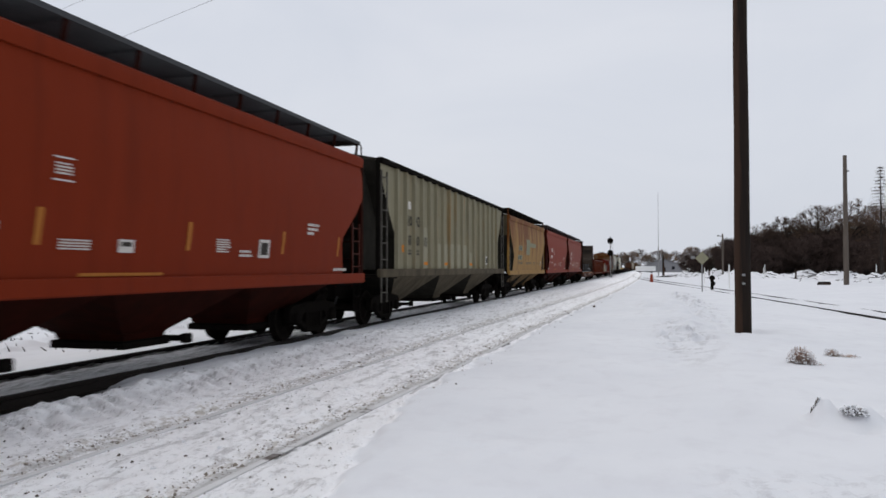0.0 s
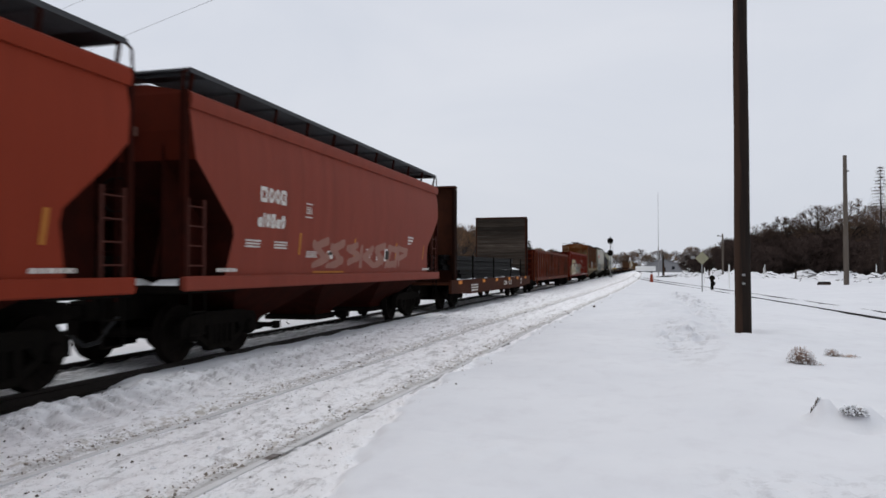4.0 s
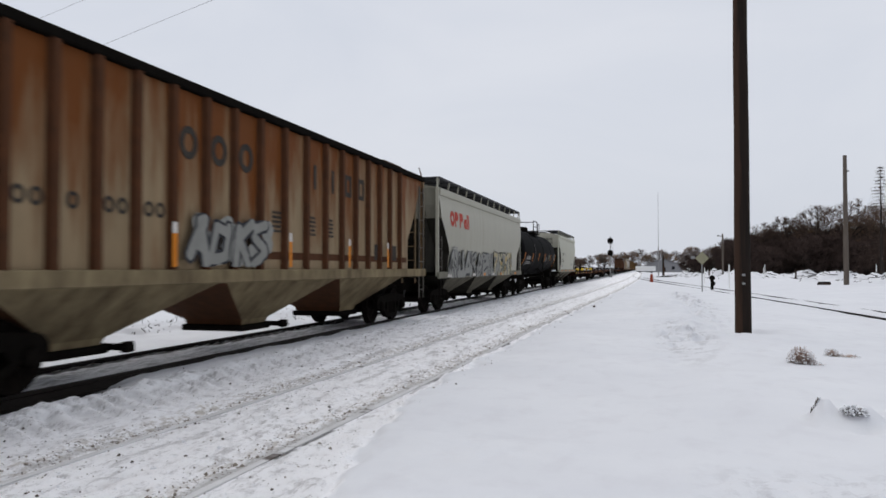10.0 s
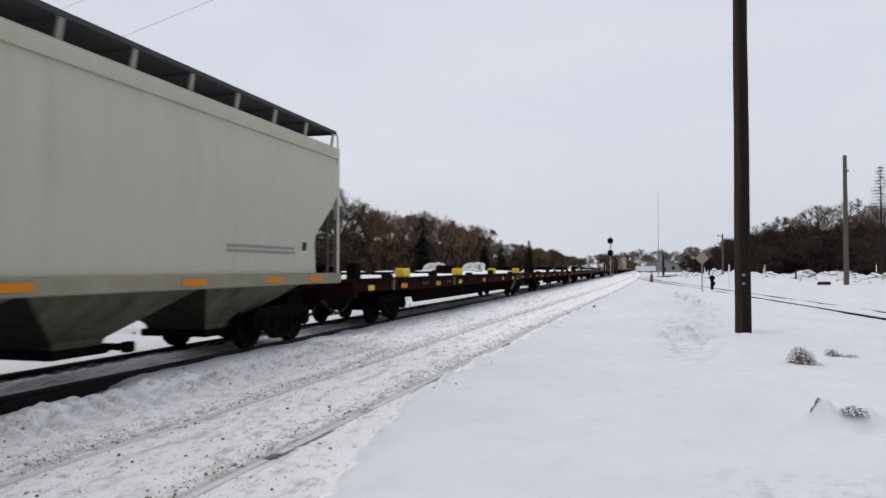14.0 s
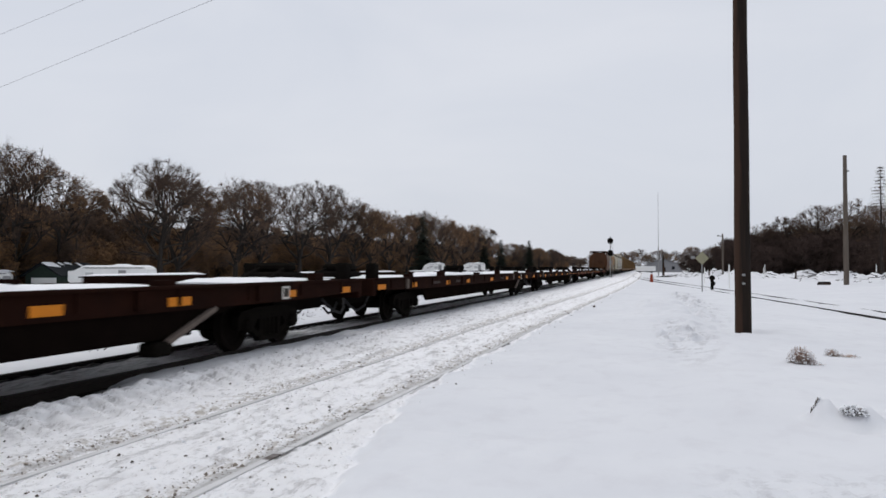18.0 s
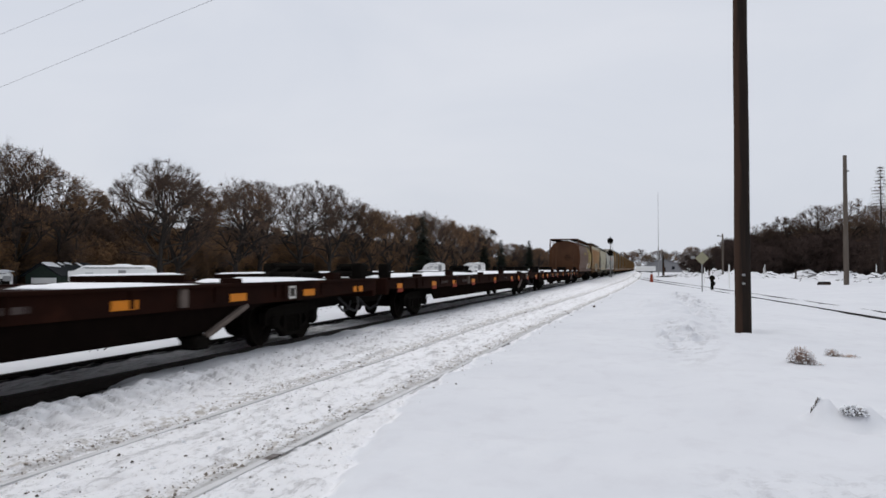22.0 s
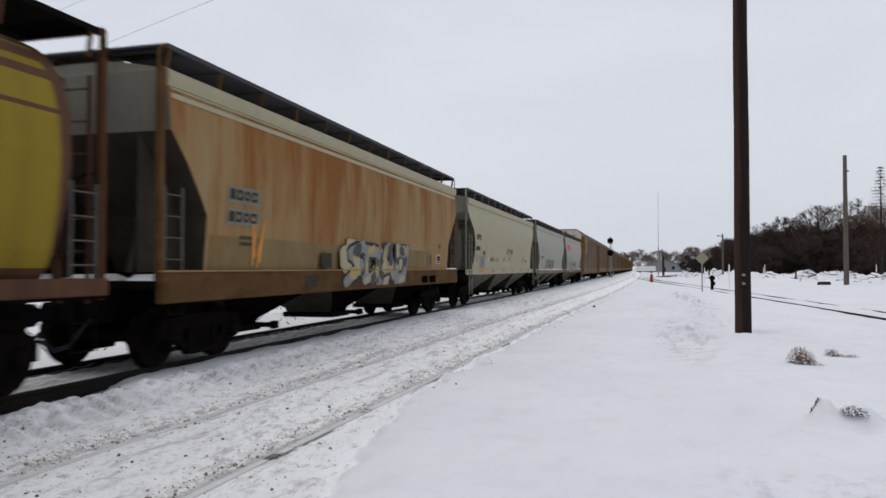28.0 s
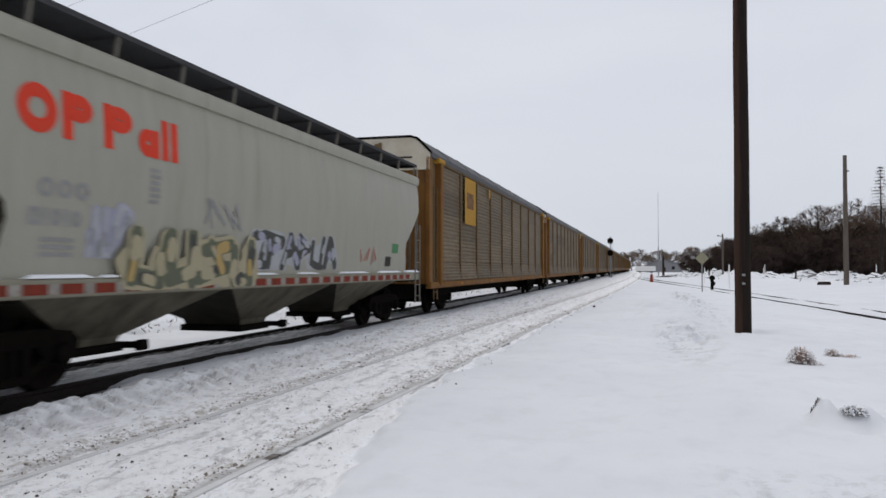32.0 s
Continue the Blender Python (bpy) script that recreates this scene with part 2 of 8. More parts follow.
    base = mix(math_of("MULTIPLY", used, ramp(noise_of(7.0, 9, (1.0, 0.55, 1), 0.75), 0.52, 0.62)), base, (0.56, 0.55, 0.555))
    base = mix(math_of("MULTIPLY", used, ramp(noise_of(12.0, 6, (1.0, 0.6, 1), 0.7), 0.5, 0.64)), base, (0.9, 0.9, 0.92))
    base = mix(math_of("MULTIPLY", used, ramp(noise_of(5.0, 8, (1.0, 0.14, 1), 0.7), 0.55, 0.63)), base, (0.54, 0.53, 0.535))
    for centre, half in ((GAUGE / 2 - 0.2, 0.13), (-GAUGE / 2 - 0.2, 0.22)):
        base = mix(math_of("MULTIPLY", band(centre, half, 0.12, from_siding, 0.3), ramp(noise_of(11.0, 8, (1, 0.6, 1), 0.7), 0.47, 0.6)), base, (0.5, 0.465, 0.425))
        base = mix(math_of("MULTIPLY", band(centre, half * 0.8, 0.1, from_siding, 0.3), math_of("MULTIPLY", ramp(noise_of(1.1, 3), 0.45, 0.6), ramp(noise_of(30.0, 3), 0.56, 0.62))), base, (0.16, 0.135, 0.11))
    # Groove and gap by the near siding rail, their shade put in colour.
    base = mix(math_of("MULTIPLY", band(GAUGE / 2 - 0.1, 0.07, 0.04, from_siding, 0.06), 0.8), base, (0.46, 0.455, 0.45))
    base = mix(math_of("MULTIPLY", band(GAUGE / 2 - 0.055, 0.022, 0.015, from_siding, 0.02), 0.8), base, (0.2, 0.19, 0.18))
    base = mix(math_of("MULTIPLY", band(GAUGE / 2 + 0.05, 0.025, 0.02, from_siding, 0.03), ramp(noise_of(1.6, 3, (1, 0.5, 1)), 0.5, 0.56)), base, (0.1, 0.095, 0.09))
    for centre in (-6.45, -5.15, -4.75, -3.9):
        base = mix(math_of("MULTIPLY", band(centre, 0.03, 0.05), ramp(noise_of(1.5, 6, (1, 0.4, 1)), 0.45, 0.6)), base, (0.5, 0.49, 0.49))
    specks = math_of("MULTIPLY", ramp(noise_of(26.0, 2), 0.66, 0.7), ramp(noise_of(1.3, 3), 0.42, 0.58))
    base = mix(math_of("MULTIPLY", specks, used), base, (0.13, 0.11, 0.095))
    def patch(cx, cy, rx, ry):
        """1 inside an oval of ground, fading at its rim."""
        dx, dy = math_of("MULTIPLY", math_of("SUBTRACT", sep.outputs[0], cx), 1 / rx), math_of("MULTIPLY", math_of("SUBTRACT", sep.outputs[1], cy), 1 / ry)
        return ramp(math_of("ADD", math_of("MULTIPLY", dx, dx), math_of("MULTIPLY", dy, dy)), 1.0, 0.3)

    # Grey blotches stand in for the shade of footprints, put into the colour.
    spots = math_of("ADD", patch(2.0, 36.0, 0.9, 17.0), patch(0.8, 17.5, 0.75, 6.0), True)
    footprint_shade = math_of("MULTIPLY", spots, ramp(noise_of(3.2, 5, (1, 0.5, 1), 0.7), 0.5, 0.58))
    near = math_of("MULTIPLY", math_of("MULTIPLY", ramp(sep.outputs[1], 6.4, 5.7), ramp(sep.outputs[0], 0.2, 0.9)), ramp(noise_of(6.0, 6, (1, 1, 1), 0.7), 0.5, 0.62))
    base = mix(math_of("ADD", math_of("MULTIPLY", footprint_shade, 0.75), math_of("MULTIPLY", near, 0.7)), base, (0.46, 0.46, 0.48))
    bed = mix(ramp(noise_of(7.0, 9, (1, 0.25, 1), 0.75), 0.3, 0.56), (0.22, 0.215, 0.21), (0.85, 0.85, 0.86))
    # Near-black strips: shade of rail sides and trench put into the snow colour.
    rail_side_shade = mix(ramp(noise_of(8.0, 5), 0.4, 0.7), (0.006, 0.0055, 0.005), (0.018, 0.016, 0.015))
    base = mix(band(MAIN - 0.07, 0.81, 0.05, None, 0.12), base, bed)
    base = mix(math_of("MULTIPLY", band(MAIN - 0.62, 0.08, 0.03, None, 0.12), 0.9), base, rail_side_shade)
    base = mix(math_of("MULTIPLY", band(MAIN + 0.85, 0.13, 0.04, None, 0.2), ramp(math_of("ADD", sep.outputs[1], noise_of(1.5)), 9.6, 8.9)), base, rail_side_shade)
    l.new(base, b.inputs["Base Color"])
    bp = n.new("ShaderNodeBump")
    bp.inputs["Distance"].default_value = 0.05
    l.new(math_of("ADD", math_of("MULTIPLY", used, 0.6), 0.14), bp.inputs["Strength"])
    crust = math_of("ABSOLUTE", math_of("SUBTRACT", noise_of(6.5, 10, (1.0, 0.6, 1), 0.72), 0.5), 0)
    ruts = math_of("MULTIPLY", noise_of(5.0, 8, (1.0, 0.14, 1), 0.7), 0.9)
    rough_snow = math_of("ADD", math_of("MULTIPLY", crust, 1.7), ruts)
    fine = math_of("ADD", noise_of(5.0, 8, (1, 1, 1), 0.65), math_of("MULTIPLY", noise_of(30.0, 3), 0.3))
    l.new(math_of("ADD", fine, math_of("MULTIPLY", rough_snow, used)), bp.inputs["Height"])
    l.new(bp.outputs[0], b.inputs["Normal"])
    return m


def step(a, b, v):
    t = np.clip((v - a) / (b - a), 0, 1)
    return t * t * (3 - 2 * t)


def bumps(x, y, size, seed):
    """Smooth random waves about `size` metres long, between -1 and 1."""
    rs = np.random.RandomState(seed)
    out = np.zeros_like(x)
    for _ in range(9):
        a, k, p = rs.uniform(0, math.pi), rs.uniform(0.7, 1.6) * 2 * math.pi / size, rs.uniform(0, 6.28)
        out += np.sin((x * math.cos(a) + y * math.sin(a)) * k + p + 0.7 * np.sin((x * math.sin(a) - y * math.cos(a)) * k * 0.6))
    return out / 4.0


def near_line(x, y, a, b):
    d = np.array([b[0] - a[0], b[1] - a[1]], float)
    n = d / np.hypot(*d)
    return (x - a[0]) * -n[1] + (y - a[1]) * n[0]


def level(x, y):
    """Height of the snow at x, y."""
    x, y = np.asarray(x, float), np.asarray(y, float)
    far = step(45, 90, np.hypot(x, y))
    z = -0.14 + 0.03 * bumps(x, y, 9.0, 1) * (1 - far) * (1 - step(-7.2, -6.4, x) * (1 - step(-2.6, -1.6, x)))
    sx = x - siding_x(y)
    clear = 1 - np.exp(-((np.abs(sx) - GAUGE / 2) / 0.11) ** 2)
    lip = lip_x(y)
    worn = step(-6.9, -6.2, x) * (1 - step(-0.12, 0.1, x - lip))
    z = z + worn * (0.06 + (0.014 * bumps(x, y, 0.7, 2) + 0.018 * bumps(x, y, 0.24, 3) * (0.5 + 0.5 * bumps(x, y, 1.9, 37))) * clear)
    z = z - worn * 0.03 * np.exp(-((sx - (GAUGE / 2 - 0.16)) / 0.12) ** 2)
    z = z - worn * 0.03 * np.exp(-((sx + GAUGE / 2 + 0.14) / 0.14) ** 2)
    ridge = np.exp(-((x + 6.25 + 0.12 * bumps(x, y, 2.5, 4)) / 0.5) ** 2)
    z = z + ridge * (0.035 + 0.022 * bumps(x, y, 0.8, 5) + 0.02 * bumps(x, y, 0.3, 15))
    tread = step(-6.75, -6.5, x + 0.1 * bumps(x, y, 3.0, 19)) * (1 - step(-5.6, -5.25, x)) * step(4.5, 6.0, y) * (1 - step(12.5, 20, y)) * step(-1.1, -0.1, bumps(x, y, 2.6, 20))
    wave = np.sin((y + 0.55 * np.abs(x + 6.05) + 0.05 * bumps(x, y, 1.5, 26)) * 2 * math.pi / 0.34)
    z = z + tread * (0.048 * np.maximum(-0.4, wave) + 0.008 * bumps(x, y, 0.2, 33))
    for rx, rw, rd, rs in ((-6.45, 0.07, 0.03, 27), (-5.15, 0.09, 0.035, 28), (-4.75, 0.08, 0.02, 29), (-3.85, 0.1, 0.02, 30), (-3.4, 0.09, 0.02, 31)):
        off = x - rx - 0.07 * bumps(x * 0, y, 6.0, rs)
        z = z + rd * (0.7 * np.exp(-((off - 0.16) / 0.09) ** 2) - np.exp(-(off / rw) ** 2)) * step(-0.7, 0.3, bumps(x, y, 4.0, rs + 10)) * (1 - far)
    edge = 0.05 * bumps(x * 0, y, 2.6, 6) + 0.05 * bumps(x, y, 0.6, 18) + 0.03 * bumps(x, y, 0.25, 32)
    trench = 1 - step(8.3, 9.3, y + 0.5 * bumps(x * 0, y, 2.0, 34))
    rim = -7.16 + 0.13 * trench
    z = z + 0.09 * (1 - trench) * step(-7.3, -7.2, x) * (1 - step(-7.1, -6.4, x))
    bed = step(-9.0, -8.86, x + edge * 0.3) * (1 - step(rim - 0.06, rim + 0.05, x + edge * (0.25 + 0.5 * trench)))
    floor_z = -0.075 - 0.115 * step(-7.34, -7.26, x) * trench + 0.018 * bumps(x, y, 1.4, 16) + 0.01 * bumps(x, y, 0.4, 35)
    z = z * (1 - bed) + floor_z * bed
    z = z + 0.02 * (1 - step(-11.5, -9.3, x)) * bumps(x, y, 3.0, 7) * (1 - far)
    z = z + np.exp(-((x + 12.2 + 0.5 * bumps(x, y, 7.0, 38)) / 0.9) ** 2) * (0.1 + 0.07 * bumps(x, y, 1.1, 39) + 0.05 * bumps(x, y, 0.5, 40)) * (1 - far)
    drift = step(-0.07, 0.16, x - lip + 0.09 * bumps(x, y, 2.2, 8) + 0.05 * bumps(x, y, 0.7, 24))
    z = z + drift * (1 - far) * (1 - 0.75 * step(3.5, 6.0, x)) * (0.11 + 0.02 * bumps(x, y, 4.0, 9))
    crest = 2.1 + 0.16 * (y - 18.4) + 0.2 * np.sin(y * 0.7)
    z = z + 0.15 * step(-0.9, 0.1, x - crest) * (1 - step(0.3, 3.2, x - crest)) * np.exp(-((y - 16.0) / 5.0) ** 2)
    z = z - 0.14 * np.exp(-(((x - 2.3) / 0.45) ** 2 + ((y - 18.2) / 0.6) ** 2))
    z = z + 0.28 * np.exp(-(((x - 0.6) / 1.2) ** 2 + ((y - 29.0) / 6.0) ** 2)) * (1 + 0.35 * bumps(x, y, 1.1, 10))
    churn = np.exp(-(((x - 2.0) / 0.55) ** 2 + ((y - 36.0) / 14.0) ** 2)) + np.exp(-(((x - 0.8) / 0.5) ** 2 + ((y - 17.5) / 4.0) ** 2)) + 0.25 * np.exp(-(((x + 0.9) / 0.7) ** 2 + ((y - 5.9) / 0.6) ** 2))
    z = z + churn * (0.22 * bumps(x, y, 0.75, 11) + 0.12 * bumps(x, y, 0.42, 21)) * step(-0.5, 0.4, bumps(x, y, 2.2, 22))
    z = z + (0.03 * bumps(x, y, 0.42, 12) + 0.02 * bumps(x, y, 0.2, 23)) * (step(0.0, 0.7, x) * (1 - step(5.7, 6.4, y)) + 0.6 * np.exp(-(((x + 1.55) / 0.45) ** 2 + ((y - 6.3) / 0.9) ** 2)))
    z = z + 0.008 * bumps(x, y, 1.6, 17) * drift * (1 - far)
    z = z + 0.25 * np.exp(-(((x - 1.7) / 0.12) ** 2 + ((y - 8.1) / 0.18) ** 2)) + 0.2 * np.exp(-(((x - 2.02) / 0.17) ** 2 + ((y - 7.98) / 0.17) ** 2)) - 0.06 * np.exp(-(((x - 1.97) / 0.1) ** 2 + ((y - 7.7) / 0.1) ** 2))
    berm = near_line(x, y, (6, 136), (24, 84))
    along = step(2, 9, x) * (1 - step(120, 170, y) * 0.5)
    z = z + along * np.exp(-(berm / 3.6) ** 2) * (0.8 + 0.5 * bumps(x, y, 7.0, 13) + 0.4 * bumps(x, y, 2.6, 14))
    return z


def rail_shape(length_pts):
    """A rail drawn along a row of (x, y) points, head at z = 0."""
    prof = [(-0.035, 0), (0.035, 0), (0.035, -0.04), (0.009, -0.06), (0.009, -0.15), (0.07, -0.175), (-0.07, -0.175), (-0.009, -0.15), (-0.009, -0.06), (-0.035, -0.04)]
    rings = []
    for i, (x, y) in enumerate(length_pts):
        a, b = length_pts[max(i - 1, 0)], length_pts[min(i + 1, len(length_pts) - 1)]
        d = Vector((b[0] - a[0], b[1] - a[1], 0)).normalized()
        rings.append([(x + d.y * u, y - d.x * u, v) for u, v in prof])
    return S().loft(rings)


def build_ground():
    xs = np.unique(np.concatenate([np.linspace(-900, -60, 22), np.linspace(-60, -14, 40), np.linspace(-14, -10, 44), np.linspace(-10, -7.4, 40), np.linspace(-7.4, -6.7, 34), np.linspace(-6.7, -2, 112), np.linspace(-2, 6, 95), np.linspace(6, 14, 50), np.linspace(14, 60, 90), np.linspace(60, 900, 22)]))
    ys = np.unique(np.concatenate([np.linspace(-60, 2, 20), np.linspace(2, 4.2, 20), np.linspace(4.2, 10, 165), np.linspace(10, 24, 240), np.linspace(24, 50, 150), np.linspace(50, 160, 190), np.linspace(160, 2600, 60)]))
    gx, gy = np.meshgrid(xs, ys)
    gz = level(gx, gy)
    nx, ny = len(xs), len(ys)
    idx = np.arange(nx * ny).reshape(ny, nx)
    quads = np.stack([idx[:-1, :-1], idx[:-1, 1:], idx[1:, 1:], idx[1:, :-1]], -1).reshape(-1, 4)
    me = bpy.data.meshes.new("ground")
    me.from_pydata(np.stack([gx, gy, gz], -1).reshape(-1, 3).tolist(), [], quads.tolist())
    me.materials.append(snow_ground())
    me.shade_smooth()
    tagged(new("ground", me), "snow-covered ground, gravelly and trodden beside the siding", "snow ground", kind="structure")
    for name, dz, ys_, mat in (("main_track", 0.0, np.linspace(-40, 900, 12), steel), ("siding_track", -0.07, np.linspace(-40, 122, 82), frost_steel)):
        tr = tagged(thing(name, "steel rails set low in packed snow", "railway track"), kind="structure")
        for side in (-1, 1):
            o = part("rail", rail_shape([((MAIN if mat is steel else float(siding_x(y))) + side * GAUGE / 2, float(y)) for y in ys_]), mat, tr)
            o.location = (0, 0, dz)
    # the branch bends in from beyond the pole and joins far up the line
    tr = tagged(thing("branch_track", "pair of dark rails curving through the snow", "railway track"), kind="structure")
    tr.location = (0, 0, -0.064)
    ky, kx = (-30, 0, 20, 28, 36, 45, 57, 76, 95, 112, 135, 160, 190), (11.0, 9.9, 8.55, 7.9, 7.1, 6.3, 5.2, 3.4, 1.7, 0.2, -1.1, -1.6, -1.8)
    fine = np.linspace(-30, 190, 221)
    line = np.interp(fine, ky, kx)
    for _ in range(3):
        line = np.convolve(np.pad(line, 7, mode="edge"), np.ones(15) / 15, mode="valid")
    mid = [(float(line[i]), float(fine[i])) for i in range(0, 221, 4)]
    for side in (-1, 1):
        part("rail", rail_shape([(x + side * GAUGE / 2, y) for x, y in mid]), steel, tr, at=pose(0, 0, -0.022 if side > 0 else 0.0))


build_ground()
# ---- railcars ----
TRAIN = []        # (car, distance along the train)
WHEELS = []       # (wheelset, its distance along the train)
AXLE_R = 0.46


def gone(t):
    """How far the train has run at t seconds."""
    return 14.05 * t + 0.009 * t * t


def car(name, label, c0, c1, group=""):
    ob = thing(name, label, "freight car", group)
    TRAIN.append((ob, (c0 + c1) / 2))
    ob.location = (MAIN, (c0 + c1) / 2, 0)
    return ob, (c1 - c0) / 2


def _frame_mesh():
    s = S()
    top = [(-1.15, 0.62), (-1.05, 0.72), (-0.5, 0.78), (0.5, 0.78), (1.05, 0.72), (1.15, 0.62), (1.15, 0.4), (0.62, 0.4), (0.5, 0.56), (-0.5, 0.56), (-0.62, 0.4), (-1.15, 0.4)]
    n = len(top)
    s.add([(-0.07, *p) for p in top] + [(0.07, *p) for p in top],
          [(i, (i + 1) % n, n + (i + 1) % n, n + i) for i in range(n)] + [(0, 1, 10, 11), (1, 2, 9, 10), (2, 3, 8, 9), (3, 4, 7, 8), (4, 5, 6, 7)]
          + [(n, n + 11, n + 10, n + 1), (n + 1, n + 10, n + 9, n + 2), (n + 2, n + 9, n + 8, n + 3), (n + 3, n + 8, n + 7, n + 4), (n + 4, n + 7, n + 6, n + 5)])
    for k in (-1, 1):
        s.prism([(k * 0.62, 0.44), (k * 0.74, 0.4), (k * 0.36, 0.16), (k * 0.24, 0.2)], "x", -0.06, 0.06)
        s.disc((0.0, k * 0.875, AXLE_R), "x", [(0.13, -0.04), (0.14, 0.1), (0.11, 0.15), (0.04, 0.17)], 12)
        s.box(-0.07, 0.07, k * 0.34 - 0.06, k * 0.34 + 0.06, 0.2, 0.6)
    s.box(-0.08, 0.08, -0.4, 0.4, 0.14, 0.24, 0.02)
    for k in (-0.17, 0, 0.17):
        s.tube((0, k, 0.24), (0, k, 0.56), 0.075, 0.075, 8)
    return s.mesh("side_frame")


def _wheel_mesh():
    s = S(True)
    s.tube((-0.95, 0, 0), (0.95, 0, 0), 0.085, None, 10)
    for k in (-1, 1):
        s.disc((k * 0.755, 0, 0), "x", [(0.12, k * -0.1), (0.3, k * -0.035), (0.39, k * -0.055), (0.485, k * -0.07), (0.485, k * -0.035), (AXLE_R, k * -0.02), (AXLE_R - 0.006, k * 0.07), (0.39, k * 0.06), (0.3, k * 0.0), (0.13, k * 0.08), (0.09, k * 0.1)], 28)
        for i in range(6):
            a = i * math.pi / 3
            s.box(k * 0.755 - 0.035, k * 0.755 + 0.055, 0.2 * math.cos(a) - 0.02, 0.2 * math.cos(a) + 0.02, 0.2 * math.sin(a) - 0.02, 0.2 * math.sin(a) + 0.02)
    return s.mesh("wheelset")


FRAME_ME, WHEEL_ME = _frame_mesh(), _wheel_mesh()
BOLSTER_ME = S().box(-1.0, 1.0, -0.2, 0.2, 0.42, 0.7, 0.03).box(-0.25, 0.25, -0.25, 0.25, 0.7, 0.86, 0.02).box(-0.85, 0.85, -0.5, -0.42, 0.32, 0.42).box(-0.85, 0.85, 0.42, 0.5, 0.32, 0.42).mesh("truck")


def truck(parent, y, centre, spin=True):
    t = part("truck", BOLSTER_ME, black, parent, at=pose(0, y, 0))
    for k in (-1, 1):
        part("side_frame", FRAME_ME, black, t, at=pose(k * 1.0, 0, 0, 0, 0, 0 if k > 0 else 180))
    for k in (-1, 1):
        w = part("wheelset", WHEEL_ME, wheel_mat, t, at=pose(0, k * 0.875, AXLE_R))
        if spin:
            WHEELS.append((w, centre + y + k * 0.875, k * 0.875))
    return t


COUPLER_ME = S().box(-0.09, 0.09, -0.75, 0.0, -0.09, 0.09, 0.02).box(-0.2, 0.2, -0.95, -0.7, -0.14, 0.16, 0.05).box(0.05, 0.2, -1.05, -0.9, -0.13, 0.13, 0.04).mesh("coupler")
HOSE_ME = S(True).path([(0, 0.1, 0.0), (0.05, -0.15, -0.12), (0.08, -0.4, -0.32), (0.05, -0.65, -0.36), (0, -0.85, -0.2)], 0.03, 7).mesh("air_hose")


def couplers(parent, h, z=0.86):
    for k, a in ((-1, 0), (1, 180)):
        part("coupler", COUPLER_ME, black, parent, at=pose(0, k * (h - 0.1), z, 0, 0, a))
        part("air_hose", HOSE_ME, hose_mat, parent, at=pose(-0.35 * k, k * (h - 0.05), z - 0.1, 0, 0, a))


_ladders = {}


def ladder_mesh(height, width, rungs):
    key = (round(height, 2), width, rungs)
    if key not in _ladders:
        s = S()
        for k in (-1, 1):
            s.box(-0.015, 0.015, k * width / 2 - 0.025, k * width / 2 + 0.025, 0, height)
        for i in range(rungs):
            z = height * (i + 0.6) / rungs
            s.tube((0, -width / 2, z), (0, width / 2, z), 0.014, None, 5)
        _ladders[key] = s.mesh("ladder")
    return _ladders[key]


def decal(parent, name, mat, side, y0, y1, z0, z1, off=0.008, label="", lean=0.0):
    """A flat patch of paint or tape on a side whose x at height z is side(z)."""
    s = S()
    n = max(1, int((z1 - z0) / 0.12))
    pts = []
    for i in range(n + 1):
        z = z0 + (z1 - z0) * i / n
        pts += [(side(z) + off, y0 + lean * i / n, z), (side(z) + off, y1 + lean * i / n, z)]
    s.add(pts, [(2 * i, 2 * i + 1, 2 * i + 3, 2 * i + 2) for i in range(n)])
    return part(name, s, mat, parent, label)


def lettering(parent, mat, side, text, y, z, height, width=None, off=0.008):
    p, f = words(text, height, width)
    s = S()
    s.add([(side(z + v) + off, y + u, z + v) for u, v in p], f)
    return part("lettering", s, mat, parent)


def stencil(parent, mat, side, y, z, lines, off=0.008, rnd=None, name="stencil"):
    """Rows of small writing as bars; lines: (length, height)."""
    s, rnd = S(), rnd or random.Random(4)
    for length, h in lines:
        u = 0.0
        while u < length:
            w = min(h * rnd.uniform(1.2, 4.0) if h < 0.12 else h * 0.55, length - u)
            if w > 0.02:
                s.add([(side(z) + off, y + u, z), (side(z) + off, y + u + w, z), (side(z + h) + off, y + u + w, z + h), (side(z + h) + off, y + u, z + h)], [(0, 1, 2, 3)])
            u += w + h * (0.45 if h < 0.12 else 0.25)
        z -= h * 1.7
    return tagged(part(name, s, mat, parent), kind="stuff")


